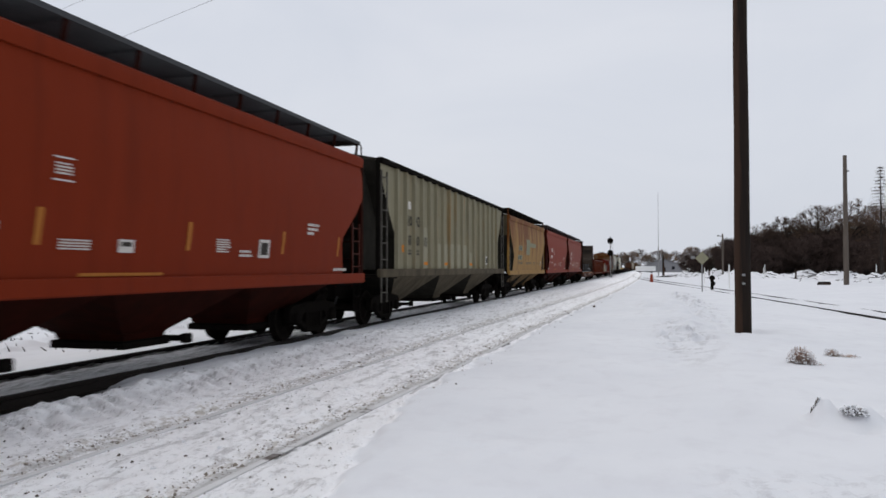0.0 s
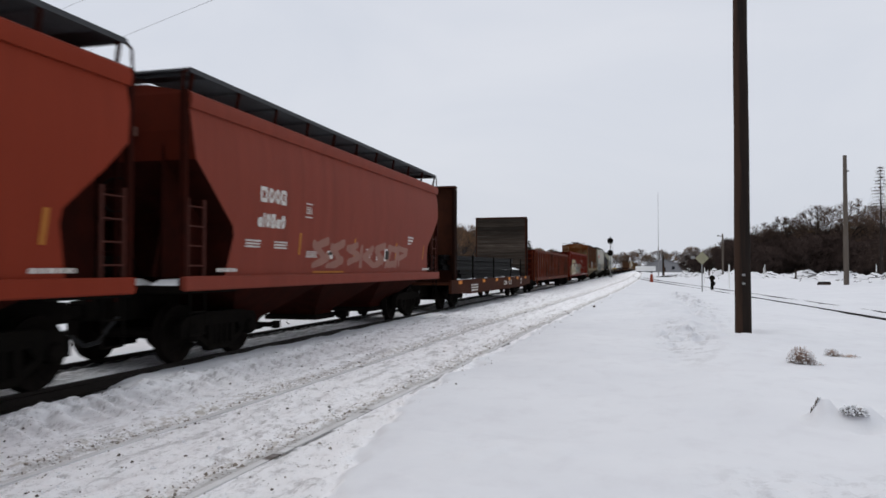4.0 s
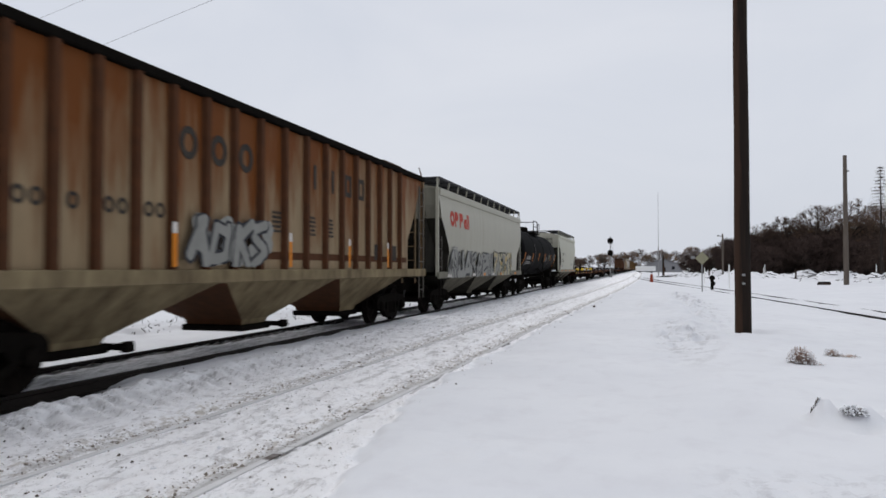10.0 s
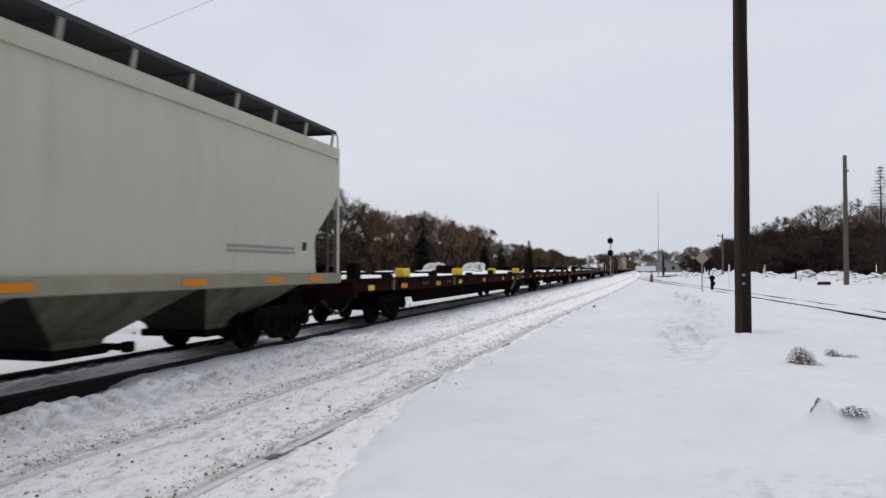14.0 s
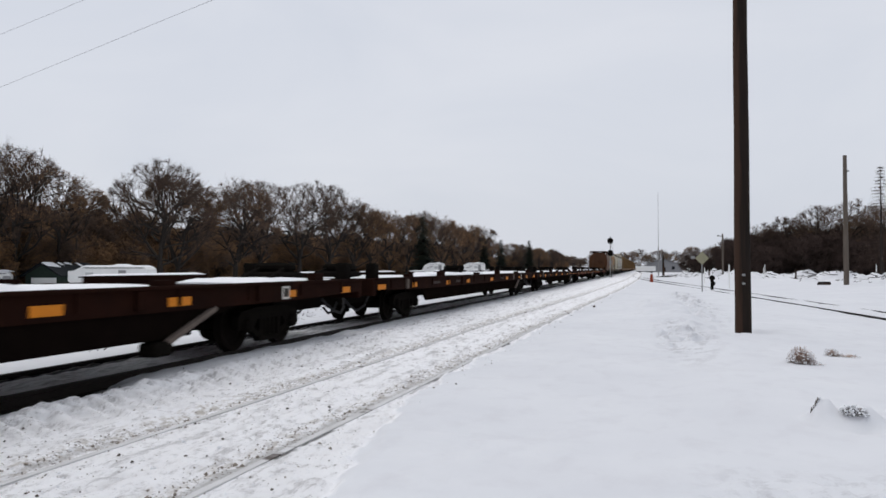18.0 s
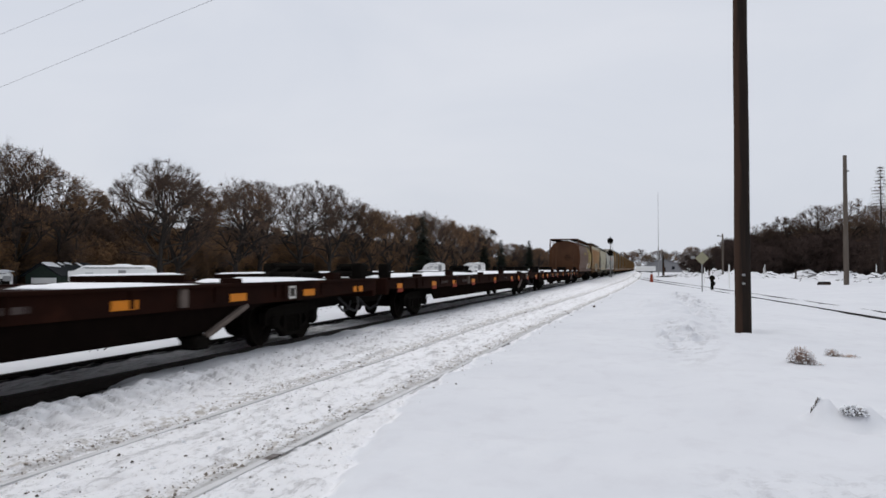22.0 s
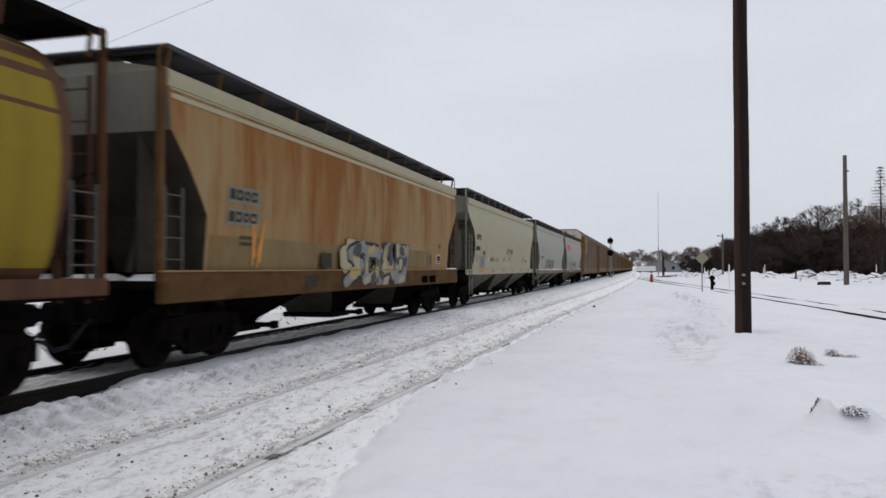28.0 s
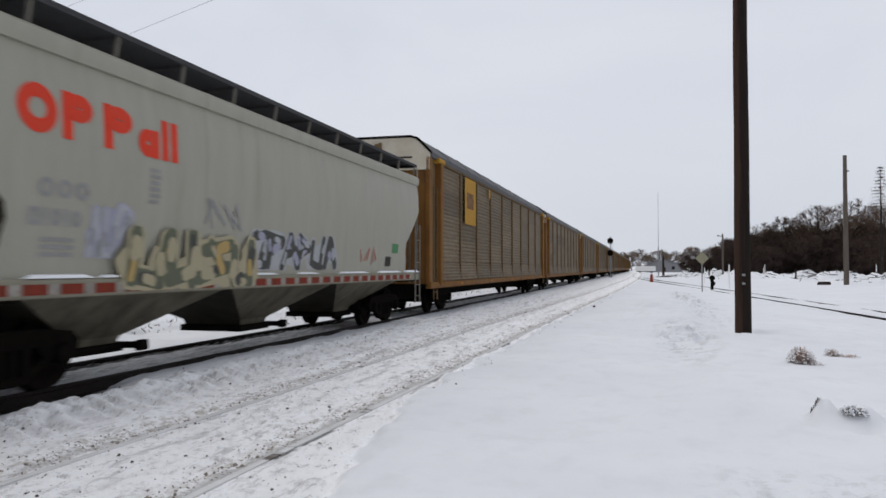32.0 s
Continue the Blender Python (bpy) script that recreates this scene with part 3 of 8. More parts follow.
def glyphs(parent, mat, side, y, z, height, forms, stroke=0.2, off=0.008, name="mark"):
    """A mark as a row of plain shapes: ring, flag (a bar with a loop on top), low (a small ring beside a bar), box, bar and gap; forms: (shape, width)."""
    for kind, w in forms:
        s, t = S(), height * stroke

        def put_(pts, faces):
            s.add([(side(z + v) + off, y + u, z + v) for u, v in pts], faces)

        def loop(cu, cv, ru, rv):
            m = 20
            o = [(cu + ru * math.cos(2 * math.pi * i / m), cv + rv * math.sin(2 * math.pi * i / m)) for i in range(m)]
            q = [(cu + (ru - t) * math.cos(2 * math.pi * i / m), cv + (rv - t) * math.sin(2 * math.pi * i / m)) for i in range(m)]
            put_(o + q, [(i, (i + 1) % m, m + (i + 1) % m, m + i) for i in range(m)])

        def slab(u0, u1, v0, v1):
            put_([(u0, v0), (u1, v0), (u1, v1), (u0, v1)], [(0, 1, 2, 3)])

        if kind == "ring":
            loop(w / 2, height / 2, w / 2, height / 2)
        elif kind == "flag":
            slab(0, t, 0, height)
            loop(w / 2 + t * 0.2, height * 0.7, w / 2, height * 0.3)
        elif kind == "low":
            loop(w * 0.45, height * 0.34, w * 0.45, height * 0.34)
            slab(w - t, w, 0, height * 0.68)
        elif kind == "box":
            slab(0, t, 0, height)
            slab(w - t, w, 0, height)
            slab(t, w - t, 0, t)
            slab(t, w - t, height - t, height)
        elif kind == "bar":
            slab(0, w, 0, height)
        if s.v:
            part(name, s, mat, parent)
        y += w


_sprays = {}


def spray(name, color):
    if name not in _sprays:
        _sprays[name] = shade("spray_paint_" + name, color, 0.6, 0, tuple(c * 0.7 for c in color), 4.0, amount=0.6)
    return _sprays[name]


def graffiti(parent, side, y0, y1, z0, z1, tones, letters, seed, label):
    """Crowded painted letter forms: heavy strokes in an outline colour, the same strokes narrower in the fill, chips of other colours on top."""
    rnd = random.Random(seed)
    outline, fill = S(), S()
    flecks = {k: S() for k in range(2, len(tones))}
    w, hh = (y1 - y0) / letters, z1 - z0

    def clip(z):
        return min(max(z, z0), z1 + 0.06)

    def stroke(shape, a, b, r, off):
        d = (Vector(b) - Vector(a))
        u = d.normalized() if d.length > 0.001 else Vector((1, 0))
        n = Vector((-u.y, u.x)) * r
        u = u * r * 0.8
        a, b = Vector(a), Vector(b)
        ring = [a - u + n * 0.6, a + n, a.lerp(b, 0.5) + n * rnd.uniform(0.8, 1.15), b + n, b + u + n * 0.5, b + u - n * 0.7, b - n, a.lerp(b, 0.5) - n * rnd.uniform(0.8, 1.1), a - n, a - u - n * 0.6]
        shape.add([(side(clip(q.y)) + off, q.x, clip(q.y)) for q in ring], [tuple(range(len(ring)))])

    forms = [[(0.1, 0, 0.1, 1), (0.1, 1, 0.85, 0.75), (0.85, 0.75, 0.2, 0.45)], [(0.1, 0, 0.45, 1), (0.45, 1, 0.9, 0), (0.25, 0.4, 0.75, 0.4)], [(0.85, 1, 0.15, 0.8), (0.15, 0.8, 0.85, 0.35), (0.85, 0.35, 0.1, 0)],
             [(0.1, 1, 0.15, 0.1), (0.15, 0.1, 0.85, 0.05), (0.85, 0.05, 0.85, 1)], [(0.1, 0, 0.1, 1), (0.1, 0.5, 0.85, 1), (0.3, 0.55, 0.9, 0)], [(0.1, 0, 0.15, 1), (0.15, 1, 0.8, 0.9), (0.8, 0.9, 0.8, 0.1), (0.8, 0.1, 0.1, 0)]]
    cloud = S()
    for _ in range(letters * 3):
        cy, cz = rnd.uniform(y0, y1), rnd.uniform(z0 + 0.15 * hh, z1 - 0.15 * hh)
        stroke(cloud, (cy, cz), (cy + rnd.uniform(-0.3, 0.3) * w, cz + rnd.uniform(-0.2, 0.2) * hh), min(w, hh) * rnd.uniform(0.2, 0.34), 0.004)
    for i in range(letters):
        tilt = rnd.uniform(-0.12, 0.18)
        up = rnd.uniform(-0.08, 0.08) * hh
        th = min(w, hh) * rnd.uniform(0.15, 0.2)
        for a, b, c, d in forms[rnd.randrange(len(forms))]:
            j = lambda v: v + rnd.uniform(-0.14, 0.14)
            p = (y0 + (i + j(a)) * w + tilt * b * hh, z0 + hh * (0.1 + 0.8 * j(b)) + up)
            q = (y0 + (i + j(c)) * w + tilt * d * hh, z0 + hh * (0.1 + 0.8 * j(d)) + up)
            stroke(outline, p, q, th * 1.05 + 0.03, 0.006 + rnd.uniform(0, 0.001))
            stroke(fill, p, q, th * 0.82, 0.009 + rnd.uniform(0, 0.0015))
            for k, sh in flecks.items():
                if rnd.random() < 0.55:
                    f = rnd.uniform(0.1, 0.7)
                    m = (p[0] + (q[0] - p[0]) * f, p[1] + (q[1] - p[1]) * f)
                    e = (m[0] + (q[0] - p[0]) * 0.28 + rnd.uniform(-0.1, 0.1) * w, m[1] + (q[1] - p[1]) * 0.28 + rnd.uniform(-0.1, 0.1) * hh)
                    stroke(sh, m, e, th * rnd.uniform(0.35, 0.8), 0.0125 + 0.0015 * k)
    g = tagged(part("graffiti", outline, tones[0], parent, label), kind="stuff")
    tagged(part("painted_cloud", cloud, tones[-1] if len(tones) > 2 else tones[0], g), kind="stuff")
    tagged(part("painted_fill", fill, tones[1], g), kind="stuff")
    for k, sh in flecks.items():
        tagged(part("painted_fleck", sh, tones[k], g), kind="stuff")
    return g


def scrawl(parent, side, y0, y1, z0, z1, mat, letters, seed, label):
    """A quick tag in thin strokes."""
    rnd, s = random.Random(seed), S()
    w, hh = (y1 - y0) / letters, z1 - z0
    for i in range(letters):
        pts = [(y0 + (i + rnd.uniform(-0.1, 1.1)) * w, z0 + hh * ((j % 2) * 0.7 + rnd.uniform(0, 0.3))) for j in range(rnd.randint(3, 5))]
        for k, (a, b) in enumerate(zip(pts, pts[1:])):
            a, b = Vector(a), Vector(b)
            d = (b - a).normalized() * 0.03
            n = Vector((-d.y, d.x)) * rnd.uniform(0.7, 1.2)
            s.add([(side(q.y) + 0.009 + 0.0004 * k, q.x, q.y) for q in (a - d + n, b + d + n * 0.6, b + d - n * 0.6, a - d - n)], [(0, 1, 2, 3)])
    return tagged(part("graffiti", s, mat, parent, label), kind="stuff")


def side_of(rows):
    zs, xs = [r[0] for r in rows], [r[1] for r in rows]
    return lambda z: float(np.interp(z, zs, xs))


def grating(x0, x1, h, z):
    """An open steel grating of long bars with cross bars."""
    s = S()
    n = int((x1 - x0) / 0.048)
    for i in range(n + 1):
        x = x0 + (x1 - x0) * i / n
        s.box(x - 0.011, x + 0.011, -h, h, z, z + 0.035)
    for i in range(int(h * 2 / 0.45)):
        s.box(x0, x1, -h + i * 0.45, -h + i * 0.45 + 0.03, z + 0.01, z + 0.03)
    s.box(x1 - 0.012, x1 + 0.012, -h, h, z - 0.025, z + 0.05)
    s.box(x0 - 0.012, x0 + 0.012, -h, h, z - 0.025, z + 0.05)
    return s


ladder_grey = shade("dusty_grey_ladder_steel", (0.1, 0.092, 0.078), 0.7, 0.0, (0.05, 0.045, 0.038), 6.0, amount=0.8)
ladder_red = shade("dark_red_ladder_steel", (0.07, 0.02, 0.014), 0.75, 0.0, (0.04, 0.014, 0.01), 6.0, amount=0.8)
# Bays and recesses of red cars: grime plus shade put into the colour.
red_dark = shade("dark_red_grime_and_shade", (0.03, 0.0055, 0.003), 0.85, 0, (0.01, 0.0035, 0.0025), 3.0, amount=0.7, spec=0.03)


def hopper(label, c0, c1, body, trim=None, style="smooth", eave=4.15, sill=1.34, bays=3, walkway=True, ribs=(), rib_mat=None, end=None, walk_mat=None, bay_mat=None,
           snowy=True, sill_mat=None, bay_z=0.4, cut="hex", rail_mat=None, end_top=None, deep=0.2, bracket_mat=None, slope_mat=None, steps=None):
    """A covered hopper car. style: smooth (bulging sides), ribbed (flat sides with posts), round (barrel sides)."""
    ob, h = car("covered_hopper_car", label, c0, c1)
    trim, end, walk_mat, bay_mat, sill_mat = trim or body, end or body, walk_mat or black, bay_mat or body, sill_mat or trim or body
    d = eave - sill
    if style == "smooth":
        ks = {"hex": [(0, 1.47, 1.15), (0.24, 1.53, 1.32), (0.3, 1.54, 1.28), (0.5, 1.575, 0.62), (0.64, 1.57, 0.2), (0.8, 1.54, 0.14), (0.93, 1.48, 0.14), (0.965, 1.5, 0.14), (1.0, 1.47, 0.14)],
              "tri": [(0, 1.47, 1.12), (0.3, 1.53, 1.12), (0.36, 1.54, 1.0), (0.55, 1.57, 0.56), (0.7, 1.565, 0.16), (0.84, 1.54, 0.14), (0.93, 1.5, 0.14), (0.965, 1.52, 0.14), (1.0, 1.49, 0.14)],
              "bell": [(0, 1.47, 0.95), (0.12, 1.5, 1.2), (0.28, 1.54, 1.3), (0.42, 1.565, 1.22), (0.56, 1.575, 0.95), (0.7, 1.56, 0.45), (0.8, 1.54, 0.14), (0.93, 1.48, 0.14), (0.965, 1.5, 0.14), (1.0, 1.47, 0.14)]}[cut]
    elif style == "ribbed":
        ks = [(0, 1.45, 1.5), (0.3, 1.45, 1.5), (0.5, 1.45, 1.0), (0.9, 1.45, 0.22), (1.0, 1.45, 0.14)]
    else:
        ks = [(0, 1.36, 0.9), (0.12, 1.47, 0.82), (0.3, 1.56, 0.75), (0.5, 1.6, 0.7), (0.7, 1.55, 0.68), (0.85, 1.42, 0.66), (0.95, 1.22, 0.66), (1.0, 1.05, 0.66)]
    rows = [(sill + d * k, x, h - y) for k, x, y in ks]
    side = side_of(rows)
    s = S(True)
    rings = [[(x, -y, z), (x, -y / 3, z), (x, y / 3, z), (x, y, z), (-x, y, z), (-x, y / 3, z), (-x, -y / 3, z), (-x, -y, z)] for z, x, y in rows]
    if style == "round":
        top = [(eave + 0.14, 0.75, h - 0.68), (eave + 0.19, 0.25, h - 0.7)]
    else:
        top = [(eave + 0.05, 1.3, h - 0.16), (eave + 0.17, 0.7, h - 0.18), (eave + 0.2, 0.2, h - 0.2)]
    rings += [[(x, -y, z), (x, -y / 3, z), (x, y / 3, z), (x, y, z), (-x, y, z), (-x, y / 3, z), (-x, -y / 3, z), (-x, -y, z)] for z, x, y in top]
    n8 = len(rings)
    s.loft(rings)
    ends = {(3, 0): S(True), (7, 0): S(True), (3, 1): S(True), (7, 1): S(True)}
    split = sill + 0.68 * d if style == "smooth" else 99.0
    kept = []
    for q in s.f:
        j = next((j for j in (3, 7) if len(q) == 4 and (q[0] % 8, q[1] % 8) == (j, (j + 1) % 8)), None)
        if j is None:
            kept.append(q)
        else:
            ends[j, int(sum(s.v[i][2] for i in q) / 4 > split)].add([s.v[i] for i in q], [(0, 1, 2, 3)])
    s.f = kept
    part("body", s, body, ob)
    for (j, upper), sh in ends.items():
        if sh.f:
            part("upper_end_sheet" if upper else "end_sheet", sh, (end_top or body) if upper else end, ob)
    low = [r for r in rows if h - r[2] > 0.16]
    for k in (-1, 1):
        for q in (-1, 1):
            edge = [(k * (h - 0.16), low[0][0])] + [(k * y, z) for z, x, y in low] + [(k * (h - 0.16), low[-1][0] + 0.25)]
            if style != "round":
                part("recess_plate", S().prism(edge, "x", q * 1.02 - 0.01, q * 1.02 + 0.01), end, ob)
    # hatch row
    s = S()
    n = int(h * 2 / 1.7)
    for i in range(n):
        y = -h + 0.9 + i * (2 * h - 1.8) / n
        s.box(-0.35, 0.35, y, y + 1.3, eave + 0.16, eave + 0.3, 0.05)
    part("roof_hatches", s, walk_mat, ob)
    # bays and their gates
    span = 2 * h - 3.1 if style != "round" else 2 * h - 2.9
    for i in range(bays):
        a, b = -span / 2 + i * span / bays, -span / 2 + (i + 1) * span / bays
        m = (a + b) / 2
        xs = rows[0][1]
        bz = bay_z
        s = S().loft([[(k[0] * x, y, z) for k, y in (((1,), y0), ((1,), y1), ((-1,), y1), ((-1,), y0))] for z, x, y0, y1 in
                      ((sill + 0.02, xs - 0.02, a, b), (sill - 0.16, xs - 0.05, a + 0.02, b - 0.02), (bz + 0.12, 0.62, m - 0.5, m + 0.5), (bz, 0.58, m - 0.45, m + 0.45))])
        sides, slopes = S(), S()
        for q in s.f:
            sloped = len(q) == 4 and abs(sum(s.v[i][0] for i in q)) < 0.01
            (slopes if sloped else sides).add([s.v[i] for i in q], [tuple(range(len(q)))])
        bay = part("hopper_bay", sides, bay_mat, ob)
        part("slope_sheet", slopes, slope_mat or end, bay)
        part("outlet_gate", S().box(-0.66, 0.66, m - 0.55, m + 0.55, bz - 0.1, bz + 0.02, 0.02).tube((-0.8, m + 0.6, bz - 0.02), (0.95, m + 0.6, bz - 0.02), 0.05, None, 8).box(0.86, 0.98, m + 0.5, m + 0.7, bz - 0.09, bz + 0.06, 0.02), black, bay)
    # sills, end platforms, posts
    for k in (-1, 1):
        part("side_sill", S().box(k * 1.5 - 0.06, k * 1.5 + 0.06, -h, h, sill - deep, sill + 0.02, 0.02), sill_mat, ob)
        part("end_platform", S().box(-1.5, 1.5, k * (h - 0.75) - 0.75, k * (h - 0.75) + 0.75, sill - 0.24, sill - 0.12, 0.02).box(-0.35, 0.35, k * (h - 0.8) - 0.8, k * (h - 0.8) + 0.8, 0.7, sill - 0.2, 0.03), black, ob)
        if snowy:
            for u, w in ((-0.9, 0.35), (0.2, 0.45), (1.1, 0.22)):
                y0 = k * (h - 0.35)
                part("snow_lump", S(True).loft([[(u - w, y0 - 0.28, sill - 0.125), (u + w, y0 - 0.24, sill - 0.125), (u + w * 0.9, y0 + 0.28, sill - 0.125), (u - w * 0.8, y0 + 0.24, sill - 0.125)],
                                                [(u - w * 0.6, y0 - 0.16, sill - 0.03), (u + w * 0.5, y0 - 0.12, sill - 0.05), (u + w * 0.5, y0 + 0.14, sill - 0.02), (u - w * 0.4, y0 + 0.1, sill - 0.04)]]), snow_load, ob, "lump of packed snow on the platform")
        for q in (-1, 1):
            w = 0.028 if steps else 0.05
            part("corner_post", S().box(q * 1.46 - w, q * 1.46 + w, k * (h - 0.06) - w, k * (h - 0.06) + w, sill - 0.2, eave + 0.02, 0.01), steps or trim, ob)
            rungs_mat = steps or (ladder_red if end is red_dark else ladder_grey)
            if style == "ribbed":
                part("side_ladder", ladder_mesh(eave - 0.9, 0.42, 8), rungs_mat, ob, at=pose(q * 1.52, k * (h - 0.36), 0.62))
            elif steps:
                part("side_ladder", ladder_mesh(d * 0.5 + sill - 0.5, 0.42, 7), rungs_mat, ob, at=pose(q * 1.575, k * (h - 0.34), 0.5))
            else:
                part("side_ladder", ladder_mesh(d * 0.43, 0.42, 4), rungs_mat, ob, at=pose(q * 1.47, k * (h - 0.36), sill))
                part("stirrup_step", S().path([(q * 1.5, k * (h - 0.18), sill - 0.2), (q * 1.5, k * (h - 0.18), 0.5), (q * 1.5, k * (h - 0.56), 0.5), (q * 1.5, k * (h - 0.56), sill - 0.2)], 0.016, 5).path([(q * 1.5, k * (h - 0.18), 0.84), (q * 1.5, k * (h - 0.56), 0.84)], 0.014, 5), black, ob)
        part("end_ladder", ladder_mesh(eave - 1.2, 0.42, 7), steps or end, ob, at=pose(1.0 * k, k * (h + 0.02), 1.05, 0, 0, 90))
        for q in (-1, 1):
            part("slope_brace", S().tube((q * 0.9, k * (h - 0.15), sill), (q * 0.9, k * (h - 0.6), sill + d * 0.5), 0.05), end, ob)
    wheel_ring = [(0.35 + 0.26 * math.cos(a), -h - 0.02, 2.6 + 0.26 * math.sin(a)) for a in (2 * math.pi * i / 16 for i in range(17))]
    part("brake_wheel", S(True).path(wheel_ring, 0.018, 6).path([(0.09, -h - 0.02, 2.6), (0.61, -h - 0.02, 2.6)], 0.012).path([(0.35, -h - 0.02, 2.34), (0.35, -h - 0.02, 2.86)], 0.012).tube((0.35, -h - 0.02, 2.6), (0.35, -h + 0.25, 2.6), 0.04), black, ob)
    if style != "round":
        part("brake_reservoir", S(True).disc((-0.4, -h + 0.8, 1.5), "x", [(0.05, -0.62), (0.2, -0.55), (0.2, 0.35), (0.05, 0.42)], 14), black, ob)
    for spot in ribs:
        y = -h + spot
        for k in (-1, 1):
            part("side_post", S().prism([(k * 1.45, y - 0.08), (k * 1.545, y - 0.05), (k * 1.545, y + 0.05), (k * 1.45, y + 0.08)], "z", sill, eave - 0.06), rib_mat or body, ob)
    if style == "smooth":
        for k in (-1, 1):
            part("roof_rail", S(True).prism([(k * 1.44, eave - 0.25), (k * 1.535, eave - 0.23), (k * 1.56, eave - 0.12), (k * 1.545, eave - 0.02), (k * 1.46, eave + 0.035), (k * 1.4, eave + 0.03)], "y", -h + 0.12, h - 0.12), rail_mat or trim or body, ob)
    if ribs:
        for k in (-1, 1):
            part("top_rail", S().box(k * 1.49 - 0.07, k * 1.49 + 0.07, -h + 0.1, h - 0.1, eave - 0.09, eave + 0.05, 0.02), black, ob)
    if walkway:
        zt = eave + 0.33
        for k in (-1, 1):
            wb = part("running_board", grating(k * 0.98 - 0.5, k * 0.98 + 0.5, h - 0.15, zt), walk_mat, ob, "dark grating walkway along the roof")
            m = int(2 * h / 1.35)
            for i in range(m + 1):
                y = -h + 0.25 + i * (2 * h - 0.5) / m
                part("bracket", S().prism([(k * 1.38, eave), (k * 1.43, eave), (k * 1.485, zt + 0.02), (k * 1.44, zt + 0.02)], "y", y - 0.018, y + 0.018), bracket_mat or (steps or trim if walk_mat is walk_grey else end), wb)
                part("bracket_arm", S().box(min(k * 0.5, k * 1.44), max(k * 0.5, k * 1.44), y - 0.015, y + 0.015, zt - 0.045, zt - 0.004), walk_mat, wb)
            for q in (-1, 1):
                part("grab_rail", S().path([(k * 1.46, q * (h - 0.15), zt + 0.02), (k * 1.46, q * (h - 0.02), zt - 0.05), (k * 1.46, q * h, eave)], 0.02), trim, ob)
        for k in (-1, 1):
            part("cross_walk", S().box(-1.48, 1.48, k * (h - 0.4) - 0.28, k * (h - 0.4) + 0.28, zt, zt + 0.035), walk_mat, ob)
        if snowy:
            rnd = random.Random(int(c0))
            y = -h + 0.6
            while y < h - 2:
                w = rnd.uniform(0.7, 1.6)
                s = S(True).loft([[(1.06, y, eave + 0.1), (1.4, y + 0.1, eave + 0.03), (1.4, y + w, eave + 0.03), (1.06, y + w, eave + 0.1)], [(1.08, y + 0.15, eave + 0.14), (1.36, y + 0.2, eave + 0.07), (1.36, y + w - 0.25, eave + 0.07), (1.08, y + w - 0.15, eave + 0.14)]])
                part("snow_ridge", s, snow_load, ob, "snow caught under the roof walkway")
                y += w + rnd.uniform(0.5, 1.8)
    for k in (-1, 1):
        truck(ob, k * (h - 1.75), (c0 + c1) / 2)
    couplers(ob, h + 0.1)
    return ob, h, side


def gondola(label, c0, c1, mat, ribs, top, bottom, end_mat=None, sheet=None):
    """ribs: distance of the second post from the front, and the spacing."""
    ob, h = car("gondola_car", label, c0, c1)
    end_mat = end_mat or mat
    for k in (-1, 1):
        part("side_sheet", S().box(k * 1.42 - 0.02, k * 1.42 + 0.02, -h, h, bottom, top, 0.0), sheet or mat, ob)
        part("top_chord", S().box(k * 1.45 - 0.09, k * 1.45 + 0.09, -h - 0.02, h + 0.02, top - 0.13, top + 0.03, 0.02), mat, ob)
        part("bottom_chord", S().box(k * 1.46 - 0.06, k * 1.46 + 0.06, -h, h, bottom - 0.1, bottom + 0.08, 0.02), mat, ob)
        spots = [0.12] + [ribs[0] + ribs[1] * i for i in range(int((2 * h - ribs[0] - 0.5) / ribs[1]) + 1)] + [2 * h - 0.12]
        for spot in spots:
            y = -h + spot
            part("side_post", S().loft([[(k * 1.43, y - 0.1, z), (k * x, y - 0.07, z), (k * x, y + 0.07, z), (k * 1.43, y + 0.1, z)] for z, x in ((bottom, 1.48), (bottom + 0.3, 1.50), (top - 0.1, 1.50))]), mat, ob)
        es = part("end_sheet", S().box(-1.42, 1.42, k * h - 0.03, k * h + 0.03, bottom, top), end_mat, ob)
        for i in range(5):
            z = bottom + (top - bottom) * (i + 0.6) / 5
            part("end_rib", S().prism([(k * h, z - 0.12), (k * (h + 0.09), z - 0.07), (k * (h + 0.09), z + 0.07), (k * h, z + 0.12)], "x", -1.4, 1.4), end_mat, es)
        part("end_ladder", ladder_mesh(top - bottom - 0.1, 0.4, 5), mat, ob, at=pose(1.15 * -k, k * (h + 0.12), bottom + 0.05, 0, 0, 90))
        part("side_ladder", ladder_mesh(top - 0.5, 0.4, 6), mat, ob, at=pose(1.575, k * (h - 0.35), 0.45))
    part("floor", S().box(-1.42, 1.42, -h, h, bottom - 0.02, bottom + 0.06), mat, ob)
    part("centre_sill", S().box(-0.35, 0.35, -h, h, 0.5, bottom, 0.03), black, ob)
    for y in (-2.2, 1.6):
        part("brake_reservoir", S(True).disc((0.75, y, 0.62), "y", [(0.06, -0.5), (0.2, -0.42), (0.2, 0.42), (0.06, 0.5)], 14).path([(0.75, y - 0.6, 0.7), (0.3, y - 1.6, 0.6)], 0.025), black, ob)
    for k in (-1, 1):
        truck(ob, k * (h - 1.75), (c0 + c1) / 2)
    couplers(ob, h + 0.15)
    return ob, h
